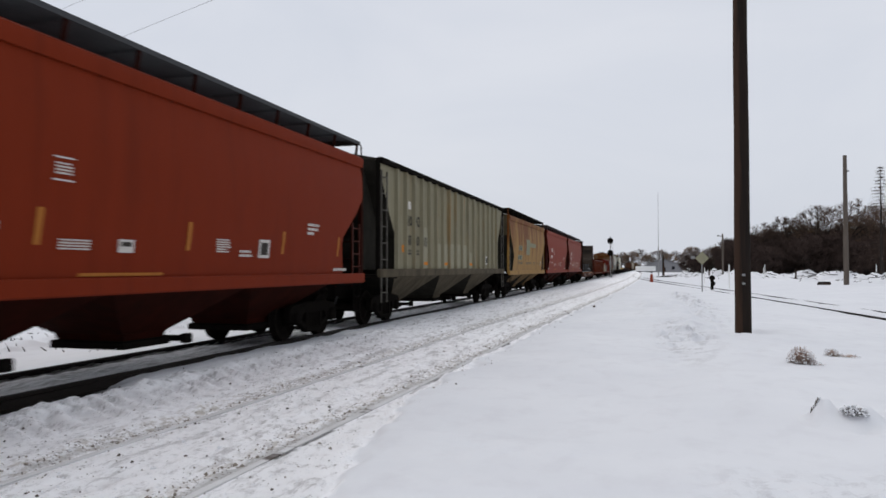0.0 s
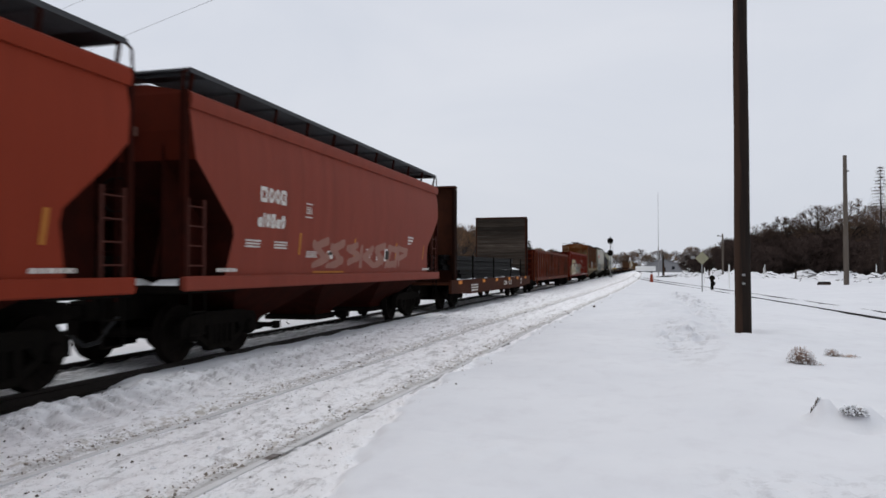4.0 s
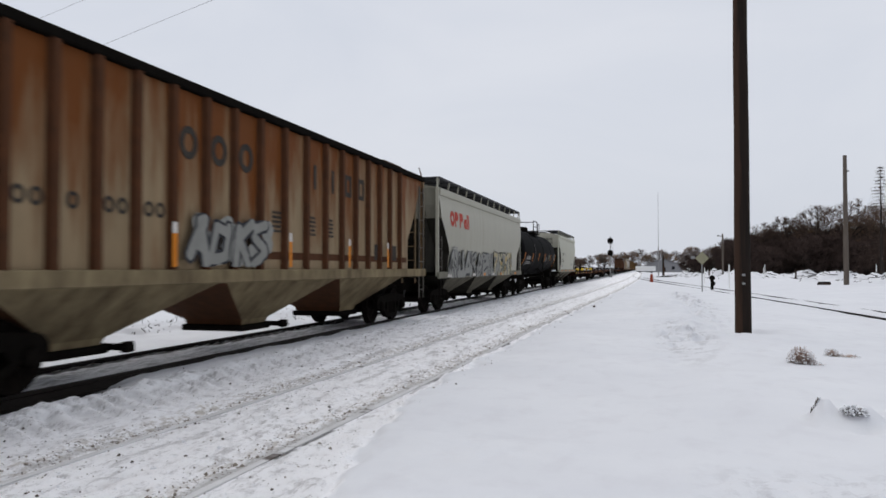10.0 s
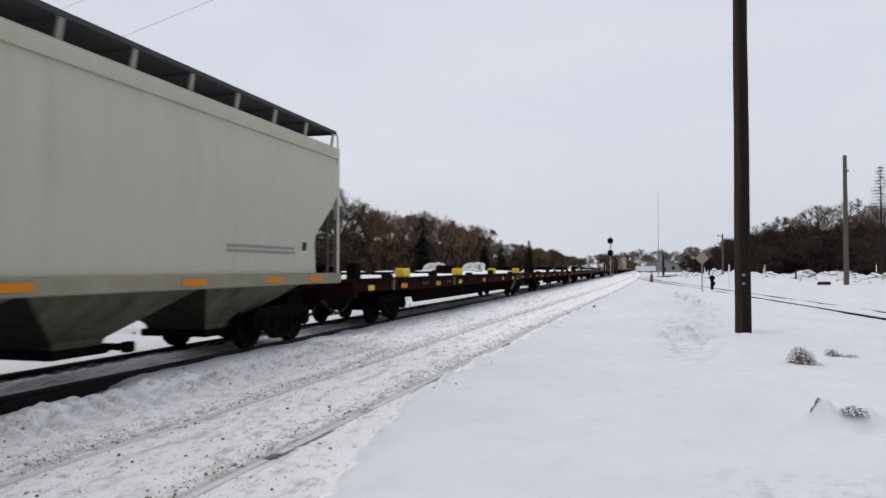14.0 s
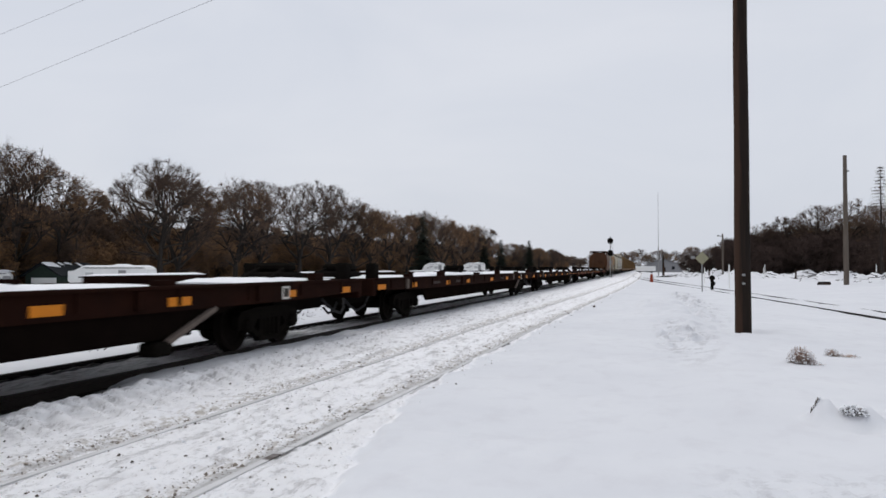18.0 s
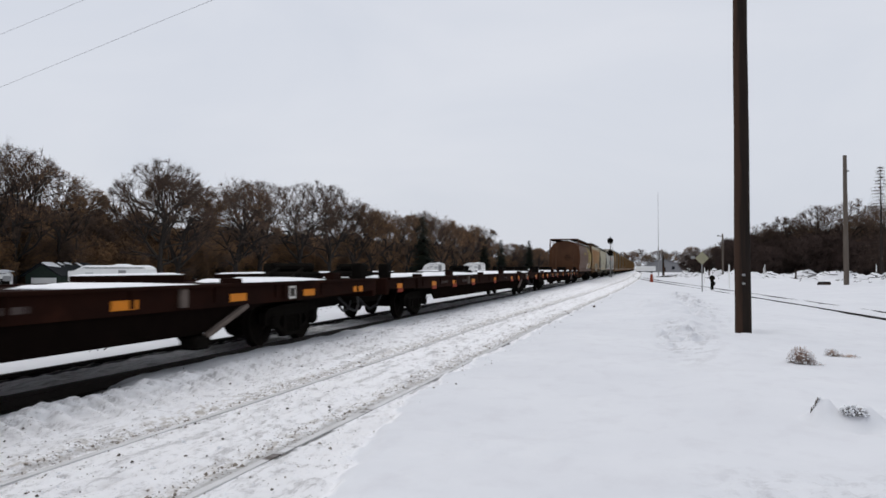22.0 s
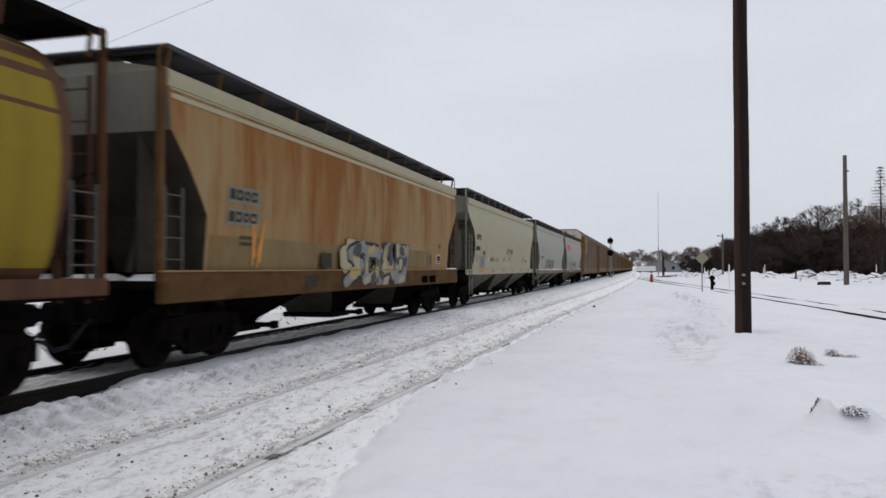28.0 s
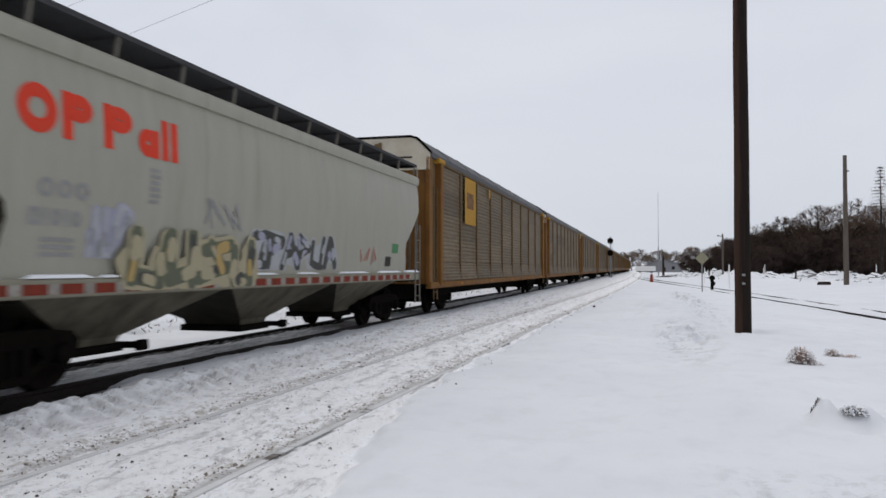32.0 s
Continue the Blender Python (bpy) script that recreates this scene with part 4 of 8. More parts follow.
# ---- the train, car by car ----
FLAT = lambda x: (lambda z: x)
red_a = paint("oxide_red_paint", (0.165, 0.022, 0.007), (0.12, 0.017, 0.006), 0.56, 0.75, 0.85, sheen=0.04)
red_d = paint("lighter_oxide_red_paint", (0.2, 0.03, 0.014), (0.16, 0.026, 0.012), 0.56, 0.75, 0.85, sheen=0.05)
red_b = paint("faded_red_paint", (0.2, 0.042, 0.026), (0.15, 0.034, 0.02), 0.56, 0.75, 0.8, sheen=0.06)
# Red of the upper ends, with the shade on them put into the colour.
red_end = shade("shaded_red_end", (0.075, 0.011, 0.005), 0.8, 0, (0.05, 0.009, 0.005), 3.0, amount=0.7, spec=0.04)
grey_green = paint("grey_green_paint", (0.24, 0.218, 0.145), (0.215, 0.14, 0.06), 0.56, 0.7, 0.72, sheen=0.06)
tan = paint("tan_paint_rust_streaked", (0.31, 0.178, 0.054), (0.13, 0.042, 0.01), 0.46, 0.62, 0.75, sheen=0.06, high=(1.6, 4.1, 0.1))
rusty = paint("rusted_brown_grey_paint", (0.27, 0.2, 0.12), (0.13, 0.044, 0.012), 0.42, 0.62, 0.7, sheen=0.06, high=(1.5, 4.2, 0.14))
rust_post = shade("rusty_side_post", (0.085, 0.034, 0.015), 0.85, 0, (0.045, 0.022, 0.012), 4.0, amount=0.8)
pale_grey = paint("pale_grey_paint", (0.345, 0.333, 0.272), (0.265, 0.245, 0.19), 0.6, 0.8, 0.86, rough=0.45, sheen=0.18)
cool_grey = paint("cool_grey_paint", (0.318, 0.31, 0.255), (0.235, 0.222, 0.178), 0.6, 0.8, 0.86, rough=0.45, sheen=0.18)
off_white = paint("off_white_paint", (0.43, 0.425, 0.345), (0.34, 0.325, 0.25), 0.6, 0.8, 0.88, rough=0.45, sheen=0.16)
cream = paint("cream_grey_paint", (0.35, 0.31, 0.2), (0.27, 0.23, 0.14), 0.6, 0.8, 0.86, rough=0.45, sheen=0.18)
brown = paint("brown_weathered_paint", (0.1, 0.046, 0.023), (0.058, 0.027, 0.015), 0.5, 0.7, 0.7)
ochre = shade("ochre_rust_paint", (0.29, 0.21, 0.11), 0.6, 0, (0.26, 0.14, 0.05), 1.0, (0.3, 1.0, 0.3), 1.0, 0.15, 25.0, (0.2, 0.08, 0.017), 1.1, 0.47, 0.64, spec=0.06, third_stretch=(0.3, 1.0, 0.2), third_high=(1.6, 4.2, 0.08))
brown_recess = shade("dull_brown_recess_steel", (0.06, 0.05, 0.038), 0.85, 0, (0.03, 0.025, 0.02), 2.0, amount=0.8, spec=0.05)
ochre_dark = shade("dark_rusty_ochre_steel", (0.13, 0.07, 0.028), 0.8, 0, (0.05, 0.028, 0.014), 2.0, (1, 0.6, 1), 0.9, spec=0.05)
bay_grey = shade("road_dirt_on_grey_bays", (0.115, 0.095, 0.063), 0.9, 0, (0.028, 0.022, 0.016), 1.8, (1, 1.2, 0.5), 0.85)
bay_pale = shade("dust_on_pale_bays", (0.14, 0.127, 0.094), 0.8, 0, (0.04, 0.035, 0.026), 1.8, (1, 1.2, 0.5), 0.85)
bay_tan = shade("road_dirt_on_tan_bays", (0.18, 0.11, 0.045), 0.9, 0, (0.045, 0.028, 0.015), 1.8, (1, 1.2, 0.5), 0.85)
bay_cream = shade("dirt_splashed_cream_bays", (0.24, 0.19, 0.11), 0.9, 0, (0.06, 0.043, 0.026), 1.6, (1, 1.2, 0.5), 0.9)
# Ends and recesses: grime, plus the shade between cars put into the colour.
grime_shade_grey = shade("grimy_shaded_grey_end", (0.03, 0.027, 0.021), 0.9, 0, (0.011, 0.01, 0.008), 2.5, amount=0.8)
olive_end = shade("grimy_shaded_olive_end", (0.085, 0.07, 0.042), 0.85, 0, (0.05, 0.042, 0.026), 2.5, amount=0.8, spec=0.05)
pale_end = shade("dusty_shaded_grey_steel", (0.19, 0.185, 0.15), 0.8, 0, (0.12, 0.112, 0.088), 2.0, (1, 1, 0.4), 0.9, spec=0.05)
sill_dust = shade("dusty_cream_sill", (0.28, 0.265, 0.21), 0.8, 0, (0.19, 0.175, 0.13), 2.0, (1, 0.5, 1), 0.9, spec=0.05)
tank_black = shade("black_tank_paint", (0.005, 0.005, 0.0052), 0.6, 0, (0.0065, 0.0062, 0.006), 1.5, (1, 0.3, 1), 0.7, spec=0.008, third=(0.01, 0.0095, 0.009), third_scale=0.7, third_from=0.6, third_to=0.85)
walk_grey = shade("weathered_dark_grating", (0.04, 0.04, 0.043), 0.7, 0.0, (0.07, 0.07, 0.072), 9.0, amount=0.6, spec=0.1)
# Recess sheets, darker than the bodies, with blotches darker still.
olive_recess = shade("mottled_olive_grey_recess", (0.13, 0.122, 0.092), 0.85, 0, (0.045, 0.04, 0.03), 1.1, (1, 1, 0.6), 0.9, third=(0.03, 0.025, 0.019), third_scale=1.6, third_from=0.48, third_to=0.66, spec=0.05)
steps_grey = shade("pale_grey_worn_steps", (0.19, 0.18, 0.155), 0.75, 0, (0.12, 0.11, 0.09), 8.0, amount=0.8, spec=0.05)
teal = shade("faded_blue_green_paint", (0.2, 0.225, 0.165), 0.7, 0, (0.24, 0.2, 0.11), 3.0, amount=0.6)
leaf_yellow = paint("yellow_mural_paint", (0.24, 0.17, 0.015), (0.15, 0.1, 0.02), 0.55, 0.75, 0.75)
wood_grey = shade("weathered_plank_wood", (0.018, 0.014, 0.011), 0.9, 0, (0.06, 0.047, 0.037), 2.4, (0.6, 1, 9), 0.9, 0.3, 30, third=(0.095, 0.08, 0.066), third_scale=1.1, third_stretch=(0.5, 1, 9), third_from=0.56, third_to=0.7, per_object=0.5)
belly_black = shade("near_black_belly", (0.004, 0.003, 0.0026), 0.9, 0, (0.008, 0.0055, 0.0045), 2.0, amount=0.7, spec=0.0)
strut_grey = shade("worn_grey_strut", (0.13, 0.105, 0.09), 0.8, 0, (0.06, 0.045, 0.038), 4.0, amount=0.7)
flat_brown = shade("dirty_brown_flatcar_paint", (0.019, 0.007, 0.0045), 0.85, 0, (0.007, 0.004, 0.0032), 1.6, (1, 0.5, 1), 0.8, 0.2, third=(0.036, 0.0135, 0.008), third_from=0.6, third_to=0.75, spec=0.02)
pipe_black = shade("dark_coated_steel_bars", (0.0045, 0.0045, 0.0047), 0.6, 0.0, (0.012, 0.0115, 0.011), 2.0, (1, 0.2, 1), 0.7, spec=0.06, per_object=0.3)

SP_B, SP_W, SP_S = spray("black", (0.03, 0.03, 0.035)), spray("white", (0.55, 0.5, 0.42)), spray("silver", (0.38, 0.39, 0.4))
SP_DULL, SP_SOFT = spray("dull_silver", (0.24, 0.24, 0.22)), spray("soft_black", (0.07, 0.07, 0.065))
SP_OLIVE, SP_RUST = spray("olive", (0.12, 0.13, 0.09)), spray("rust_orange", (0.36, 0.17, 0.05))
SP_GOLD, SP_BLUE, SP_TEAL, SP_PINK, SP_GREEN, SP_ORANGE, SP_RED = (spray("gold", (0.42, 0.3, 0.12)), spray("blue", (0.05, 0.13, 0.3)), spray("teal", (0.07, 0.16, 0.17)),
    spray("pink", (0.38, 0.17, 0.13)), spray("green", (0.08, 0.22, 0.1)), spray("orange", (0.6, 0.25, 0.06)), spray("red", (0.45, 0.06, 0.04)))


mesh_grey = shade("dark_grating_steel", (0.045, 0.047, 0.05), 0.7, 0.1, (0.075, 0.077, 0.08), 9.0, amount=0.6)


dull_amber = shade("dulled_amber_tape", (0.38, 0.15, 0.03), 0.7, 0, (0.28, 0.1, 0.02), 8.0, amount=0.5)


dusk_ink = shade("dull_red_brown_stencil", (0.2, 0.11, 0.09), 0.8, 0, (0.1, 0.05, 0.04), 7.0, amount=0.8)


def red_hopper(label, c0, c1, mat, faded):
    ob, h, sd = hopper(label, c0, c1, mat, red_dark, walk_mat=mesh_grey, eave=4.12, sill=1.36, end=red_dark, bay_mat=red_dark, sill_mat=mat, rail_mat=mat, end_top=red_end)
    glyphs(ob, white_ink, sd, -h + 2.12, 2.66, 0.27, [("box", 0.24), ("gap", 0.03), ("ring", 0.22), ("gap", 0.03), ("ring", 0.2), ("gap", 0.03), ("box", 0.2)], 0.26)
    glyphs(ob, white_ink, sd, -h + 2.06, 2.22, 0.25, [("low", 0.16), ("gap", 0.03), ("bar", 0.05), ("gap", 0.04), ("ring", 0.16), ("gap", 0.03), ("box", 0.16), ("gap", 0.03), ("low", 0.16), ("gap", 0.03), ("ring", 0.16)], 0.26)
    for z, w in ((3.72, 0.62), (3.5, 0.7)):
        tagged(part("end_stencil", S().box(-0.1, -0.1 + w * 0.42, -h + 0.105, -h + 0.125, z, z + 0.14).box(-0.1 + w * 0.5, -0.1 + w, -h + 0.105, -h + 0.125, z, z + 0.14), dusk_ink, ob), kind="stuff")
    stencil(ob, white_ink, sd, -h + 1.7, 1.96, [(0.5, 0.03)] * 3)
    stencil(ob, white_ink, sd, -h + 2.7, 1.96, [(0.5, 0.03)] * 3)
    for z in (2.5, 2.76):
        decal(ob, "frame_mark", white_ink, sd, -h + 3.9, -h + 4.22, z, z + 0.02)
    stencil(ob, white_ink, sd, -h + 3.93, 2.69, [(0.26, 0.022)] * 4)
    stencil(ob, white_ink, sd, -h + 4.05, 1.82, [(0.5, 0.02), (0.5, 0.02), (0.5, 0.02), (0.5, 0.02)])
    decal(ob, "placard", white_ink, sd, -h + 5.05, -h + 5.35, 1.7, 1.87)
    decal(ob, "placard_panel", dark_ink, sd, -h + 5.1, -h + 5.3, 1.78, 1.84, 0.012)
    for y in (3.68, 6.5, 9.45, 12.0):
        decal(ob, "reflector", dull_amber, sd, -h + y, -h + y + 0.09, 1.76, 2.18, lean=0.03)
    decal(ob, "reflector", dull_amber, sd, -h + 4.4, -h + 6.0, 1.4, 1.44)
    stencil(ob, white_ink, sd, -h + 7.3, 1.94, [(0.35, 0.022), (0.4, 0.022), (0.36, 0.022), (0.44, 0.022), (0.3, 0.022), (0.35, 0.022)])
    stencil(ob, white_ink, sd, -h + 8.0, 1.76, [(0.35, 0.04), (0.4, 0.04)])
    decal(ob, "placard", white_ink, sd, -h + 8.62, -h + 9.0, 1.68, 2.0)
    decal(ob, "placard_panel", dark_ink, sd, -h + 8.68, -h + 8.94, 1.73, 1.95, 0.012)
    stencil(ob, white_ink, sd, -h + 10.5, 2.34, [(0.5, 0.05), (0.46, 0.05), (0.3, 0.05)])
    stencil(ob, white_ink, sd, -h + 0.9, 1.44, [(0.6, 0.06)])
    stencil(ob, white_ink, sd, h - 1.7, 1.44, [(0.7, 0.06)])
    return ob, h, sd


red_hopper("oxide red covered hopper car with amber reflector strips", 3.0, 16.6, red_a, 0)

ob, h, sd = hopper("grey-green ribbed covered hopper car with dark end recesses", 17.7, 34.9, grey_green, black, "ribbed", 4.3, 1.46, 3, False, (1.45, 2.25, 3.03, 3.82, 4.63, 5.42, 6.22, 7.06, 7.98, 8.93, 9.9, 10.86, 11.83, 12.78, 13.72, 14.62, 15.5), end=grime_shade_grey, sill_mat=bay_grey, bay_mat=bay_grey, snowy=False)
fl = FLAT(1.452)
decal(ob, "placard", white_ink, fl, -h + 2.44, -h + 2.82, 3.2, 3.42)
glyphs(ob, dark_ink, fl, -h + 2.38, 2.72, 0.29, [("box", 0.26), ("gap", 0.05), ("ring", 0.24)], 0.2)
glyphs(ob, dark_ink, fl, -h + 3.16, 2.74, 0.29, [("ring", 0.24), ("gap", 0.05), ("box", 0.22)], 0.2)
for text, y in (("48", 2.43), ("10", 3.22), ("40", 4.02)):
    lettering(ob, dark_ink, fl, text, -h + y, 2.16, 0.29, 0.42)
lower_repaint = shade("pale_grey_repaint", (0.29, 0.275, 0.2), 0.65, 0, (0.24, 0.22, 0.15), 3.0, amount=0.7)
for y0, y1, z1 in ((3.9, 4.55, 2.75), (5.5, 6.14, 2.3), (6.3, 6.98, 2.32), (7.14, 7.9, 2.34), (8.06, 8.85, 2.36), (9.01, 9.82, 2.36), (9.98, 10.78, 2.1)):
    decal(ob, "repaint_patch", lower_repaint, fl, -h + y0, -h + y1, 1.5, z1, 0.003, "paler grey repainted lower panel")
for y, z in ((2.0, 1.95), (4.15, 1.6), (6.6, 1.6), (10.3, 1.6)):
    decal(ob, "reflector", orange_tape, fl, -h + y, -h + y + 0.5, z, z + (0.2 if y < 3 else 0.09))
for y in (2.43, 3.2):
    stencil(ob, dark_ink, fl, -h + y, 1.98, [(0.42, 0.05)] * 2)
decal(ob, "placard", white_ink, fl, h - 3.9, h - 3.5, 1.65, 2.0)
decal(ob, "placard_panel", dark_ink, fl, h - 3.84, h - 3.56, 1.71, 1.94, 0.012)

ob, h, sd = hopper("tan covered hopper car streaked with rust and a faded emblem", 36.4, 49.7, tan, tan, eave=4.15, sill=1.36, end=grime_shade_grey, bay_mat=bay_tan, end_top=olive_end)
decal(ob, "emblem_patch", teal, sd, -h + 5.25, -h + 6.6, 2.25, 3.12, label="faded blue-green emblem")
decal(ob, "emblem_patch", teal, sd, -h + 6.6, -h + 8.95, 2.72, 2.96, label="faded blue-green emblem")
decal(ob, "lettering_patch", teal, sd, -h + 2.6, -h + 3.85, 2.45, 2.72)
decal(ob, "lettering_patch", teal, sd, -h + 2.5, -h + 3.95, 1.95, 2.2)
glyphs(ob, slate_ink, sd, -h + 2.68, 2.48, 0.2, [("box", 0.2), ("gap", 0.06), ("ring", 0.2), ("gap", 0.06), ("ring", 0.18), ("gap", 0.06), ("box", 0.18)], 0.26, 0.012)
glyphs(ob, slate_ink, sd, -h + 2.56, 1.98, 0.19, [("low", 0.16), ("gap", 0.06), ("ring", 0.16), ("gap", 0.06), ("ring", 0.16), ("gap", 0.06), ("box", 0.15), ("gap", 0.06), ("bar", 0.05), ("gap", 0.08), ("box", 0.15)], 0.26, 0.012)
for y, w in ((2.7, 1.6), (5.5, 2.0), (8.2, 0.8), (9.9, 0.5)):
    stencil(ob, slate_ink, sd, -h + y, 1.8, [(w, 0.04)] * 2)
decal(ob, "placard", white_ink, sd, h - 2.2, h - 1.85, 1.65, 1.9)
decal(ob, "placard_panel", dark_ink, sd, h - 2.15, h - 1.9, 1.69, 1.86, 0.012)

red_hopper("oxide red covered hopper car, clean white stencils", 51.1, 64.7, red_d, 0)
ob, h, sd = red_hopper("faded red covered hopper car scrawled with pale graffiti", 65.8, 79.6, red_b, 1)
graffiti(ob, sd, -h + 4.2, -h + 10.6, 1.5, 2.1, [red_b, spray("dusty_rose", (0.27, 0.13, 0.1))], 7, 5, "pale scrawled graffiti")

# ---- bulkhead flat car with long steel bars ----
sill_brown = shade("red_brown_flat_sill", (0.058, 0.018, 0.009), 0.85, 0, (0.022, 0.009, 0.006), 1.6, (1, 0.5, 1), 0.85, 0.2, spec=0.05)
ob, h = car("bulkhead_flat_car", "brown bulkhead flat car loaded with long dark steel bars", 80.9, 99.9)
for k in (-1, 1):
    part("side_sill", S().prism([(-h + 0.4, 1.07), (h - 0.4, 1.07), (h - 0.4, 0.62), (h - 3.4, 0.52), (-h + 3.4, 0.52), (-h + 0.4, 0.62)], "x", k * 1.48 - 0.05, k * 1.48 + 0.05), sill_brown, ob)
part("deck", S().box(-1.43, 1.43, -h + 0.4, h - 0.4, 0.9, 0.99), sill_brown, ob)
part("centre_sill", S().box(-0.4, 0.4, -h + 0.3, h - 0.3, 0.45, 0.9, 0.03), black, ob)
for k in (-1, 1):
    bh = part("bulkhead", S().box(-1.46, 1.46, k * (h - 1.3) - 0.04, k * (h - 1.3) + 0.04, 0.99, 4.38), sill_brown, ob, "tall end bulkhead faced with planks")
    for q in (-1, 1):
        part("gusset", S().box(q * 1.45 - 0.05, q * 1.45 + 0.05, k * (h - 1.13) - 0.17, k * (h - 1.13) + 0.17, 0.99, 4.36, 0.01), flat_brown, bh)
    part("cap", S().box(-1.5, 1.5, k * (h - 1.2) - 0.18, k * (h - 1.2) + 0.12, 4.37, 4.44, 0.01), sill_brown, bh)
    for i in range(14):
        part("plank", S().box(-1.4, 1.4, k * (h - 1.38) - 0.035, k * (h - 1.38) + 0.035, 1.01 + i * 0.24, 1.235 + i * 0.24, 0.008), wood_grey, bh)
rnd = random.Random(9)
beam = S().prism([(-0.07, 0), (0.07, 0), (0.07, 0.02), (0.012, 0.03), (0.012, 0.13), (0.04, 0.14), (0.04, 0.17), (-0.04, 0.17), (-0.04, 0.14), (-0.012, 0.13), (-0.012, 0.03), (-0.07, 0.02)], "y", -7.0, 7.0).mesh("steel_bar")
for layer in range(5):
    for i in range(14 - layer % 2):
        part("steel_bar", beam, pipe_black, ob, at=pose(-1.2 + i * 0.185 + (layer % 2) * 0.09, rnd.uniform(-0.5, 0.1) + (0.75 if layer < 2 else -1.6), 1.06 + layer * 0.185))
for y in (-5.4, -1.2, 3.2, 6.3):
    part("timber_block", S().box(-1.35, 1.35, y - 0.08, y + 0.08, 0.99, 1.06), wood_grey, ob)
    for k in (-1, 1):
        part("stake", S().box(k * 1.44 - 0.03, k * 1.44 + 0.03, y - 0.03, y + 0.03, 0.85, 2.0, 0.008), black, ob)
    part("tie_strap", S().box(-1.4, 1.4, y + 0.3, y + 0.36, 1.99, 2.0), pipe_black, ob)
for y0, y1, x0 in ((-7.6, -4.0, 1.1), (-2.8, -1.6, 1.1), (-0.4, 2.6, 1.05), (3.6, 7.4, 0.9), (6.2, 7.6, 0.2)):
    part("snow_patch", S(True).loft([[(x0 - 0.2, y0, 0.985), (1.43, y0 + 0.1, 0.985), (1.43, y1 - 0.2, 0.985), (x0 - 0.2, y1, 0.985)], [(x0, y0 + 0.3, 1.1), (1.36, y0 + 0.3, 1.06), (1.36, y1 - 0.4, 1.06), (x0, y1 - 0.3, 1.15)]]), snow_load, ob)
for y0, y1, x0 in ((5.6, 7.4, 0.1), (6.2, 7.2, 0.8)):
    part("snow_patch", S(True).loft([[(x0 - 0.3, y0, 1.42), (1.25, y0 + 0.1, 1.42), (1.25, y1 - 0.2, 1.42), (x0 - 0.3, y1, 1.42)], [(x0, y0 + 0.5, 1.58), (1.15, y0 + 0.5, 1.48), (1.15, y1 - 0.6, 1.46), (x0, y1 - 0.5, 1.55)]]), snow_load, ob, "snow lying on the bars")
fl = FLAT(1.535)
for y in (-8.1, -4.0, -1.2, 2.0, 4.45, 7.1):
    decal(ob, "reflector", orange_tape, fl, y, y + 0.5, 0.92, 1.05)
stencil(ob, white_ink, fl, -h + 3.4, 0.82, [(1.2, 0.06)] * 3)
glyphs(ob, white_ink, fl, 0.86, 0.71, 0.2, [("box", 0.32), ("gap", 0.08), ("bar", 0.06), ("gap", 0.09), ("ring", 0.26), ("gap", 0.32)], 0.28)
glyphs(ob, white_ink, fl, 2.12, 0.71, 0.2, [("ring", 0.22), ("gap", 0.28), ("box", 0.22)], 0.28)
glyphs(ob, white_ink, fl, 5.68, 0.68, 0.28, [("box", 0.34)], 0.16)
for k in (-1, 1):
    truck(ob, k * (h - 2.6), 90.4)
couplers(ob, h - 0.3)

# ---- two gondolas ----
gon_old = paint("old_red_brown_gondola_paint", (0.115, 0.022, 0.008), (0.03, 0.011, 0.006), 0.5, 0.64, 0.55, sheen=0.03)
gon_sheet = paint("dark_grimy_red_sheet", (0.075, 0.012, 0.005), (0.016, 0.0075, 0.005), 0.45, 0.58, 0.45, sheen=0.02)
gon_new = paint("action_red_gondola_paint", (0.122, 0.0125, 0.0055), (0.075, 0.01, 0.006), 0.54, 0.72, 0.7, sheen=0.03)
# Ends darker than the sides: shade between cars put into their red.
gon_end = shade("shaded_red_gondola_end", (0.045, 0.006, 0.003), 0.85, 0, (0.018, 0.005, 0.003), 3.0, amount=0.8, spec=0.02)
ob, h = gondola("rusty red-brown gondola car with worn side posts", 101.8, 122.0, gon_old, (0.65, 0.9), 2.62, 0.82, gon_end, gon_sheet)
fl = FLAT(1.445)
worn_cream = shade("worn_cream_lettering", (0.25, 0.15, 0.075), 0.8, 0, (0.07, 0.025, 0.012), 5.0, amount=1.0)
bright_red = shade("worn_red_spray", (0.09, 0.008, 0.005), 0.85, 0, (0.035, 0.009, 0.005), 4.0, amount=1.0, spec=0.03)
burnt = shade("burnt_black_scale", (0.012, 0.007, 0.0055), 0.9, 0, (0.028, 0.01, 0.006), 5.0, amount=0.9, spec=0.03)
rust_spot = shade("brown_rust_scale", (0.1, 0.032, 0.011), 0.9, 0, (0.045, 0.014, 0.006), 6.0, amount=0.9, spec=0.03)


def blotches(parent, mat, side, spots, seed, label):
    """Ragged worn patches; spots: (y, z, width, height)."""
    r, s, m = random.Random(seed), S(), 18
    for k, (y, z, w, hh) in enumerate(spots):
        lumps_ = [r.uniform(0.6, 1.15) for _ in range(m)]
        ring = [(math.copysign(abs(math.cos(a)) ** 0.6, math.cos(a)) * w / 2 * q, math.copysign(abs(math.sin(a)) ** 0.6, math.sin(a)) * hh / 2 * q) for a, q in ((2 * math.pi * i / m, lumps_[i]) for i in range(m))]
        s.add([(side(z) + 0.0004 * (k % 5), y, z)] + [(side(z) + 0.0004 * (k % 5), y + u, z + v) for u, v in ring], [(0, i + 1, (i + 1) % m + 1) for i in range(m)])
    return tagged(part("worn_patches", s, mat, parent, label), kind="stuff")


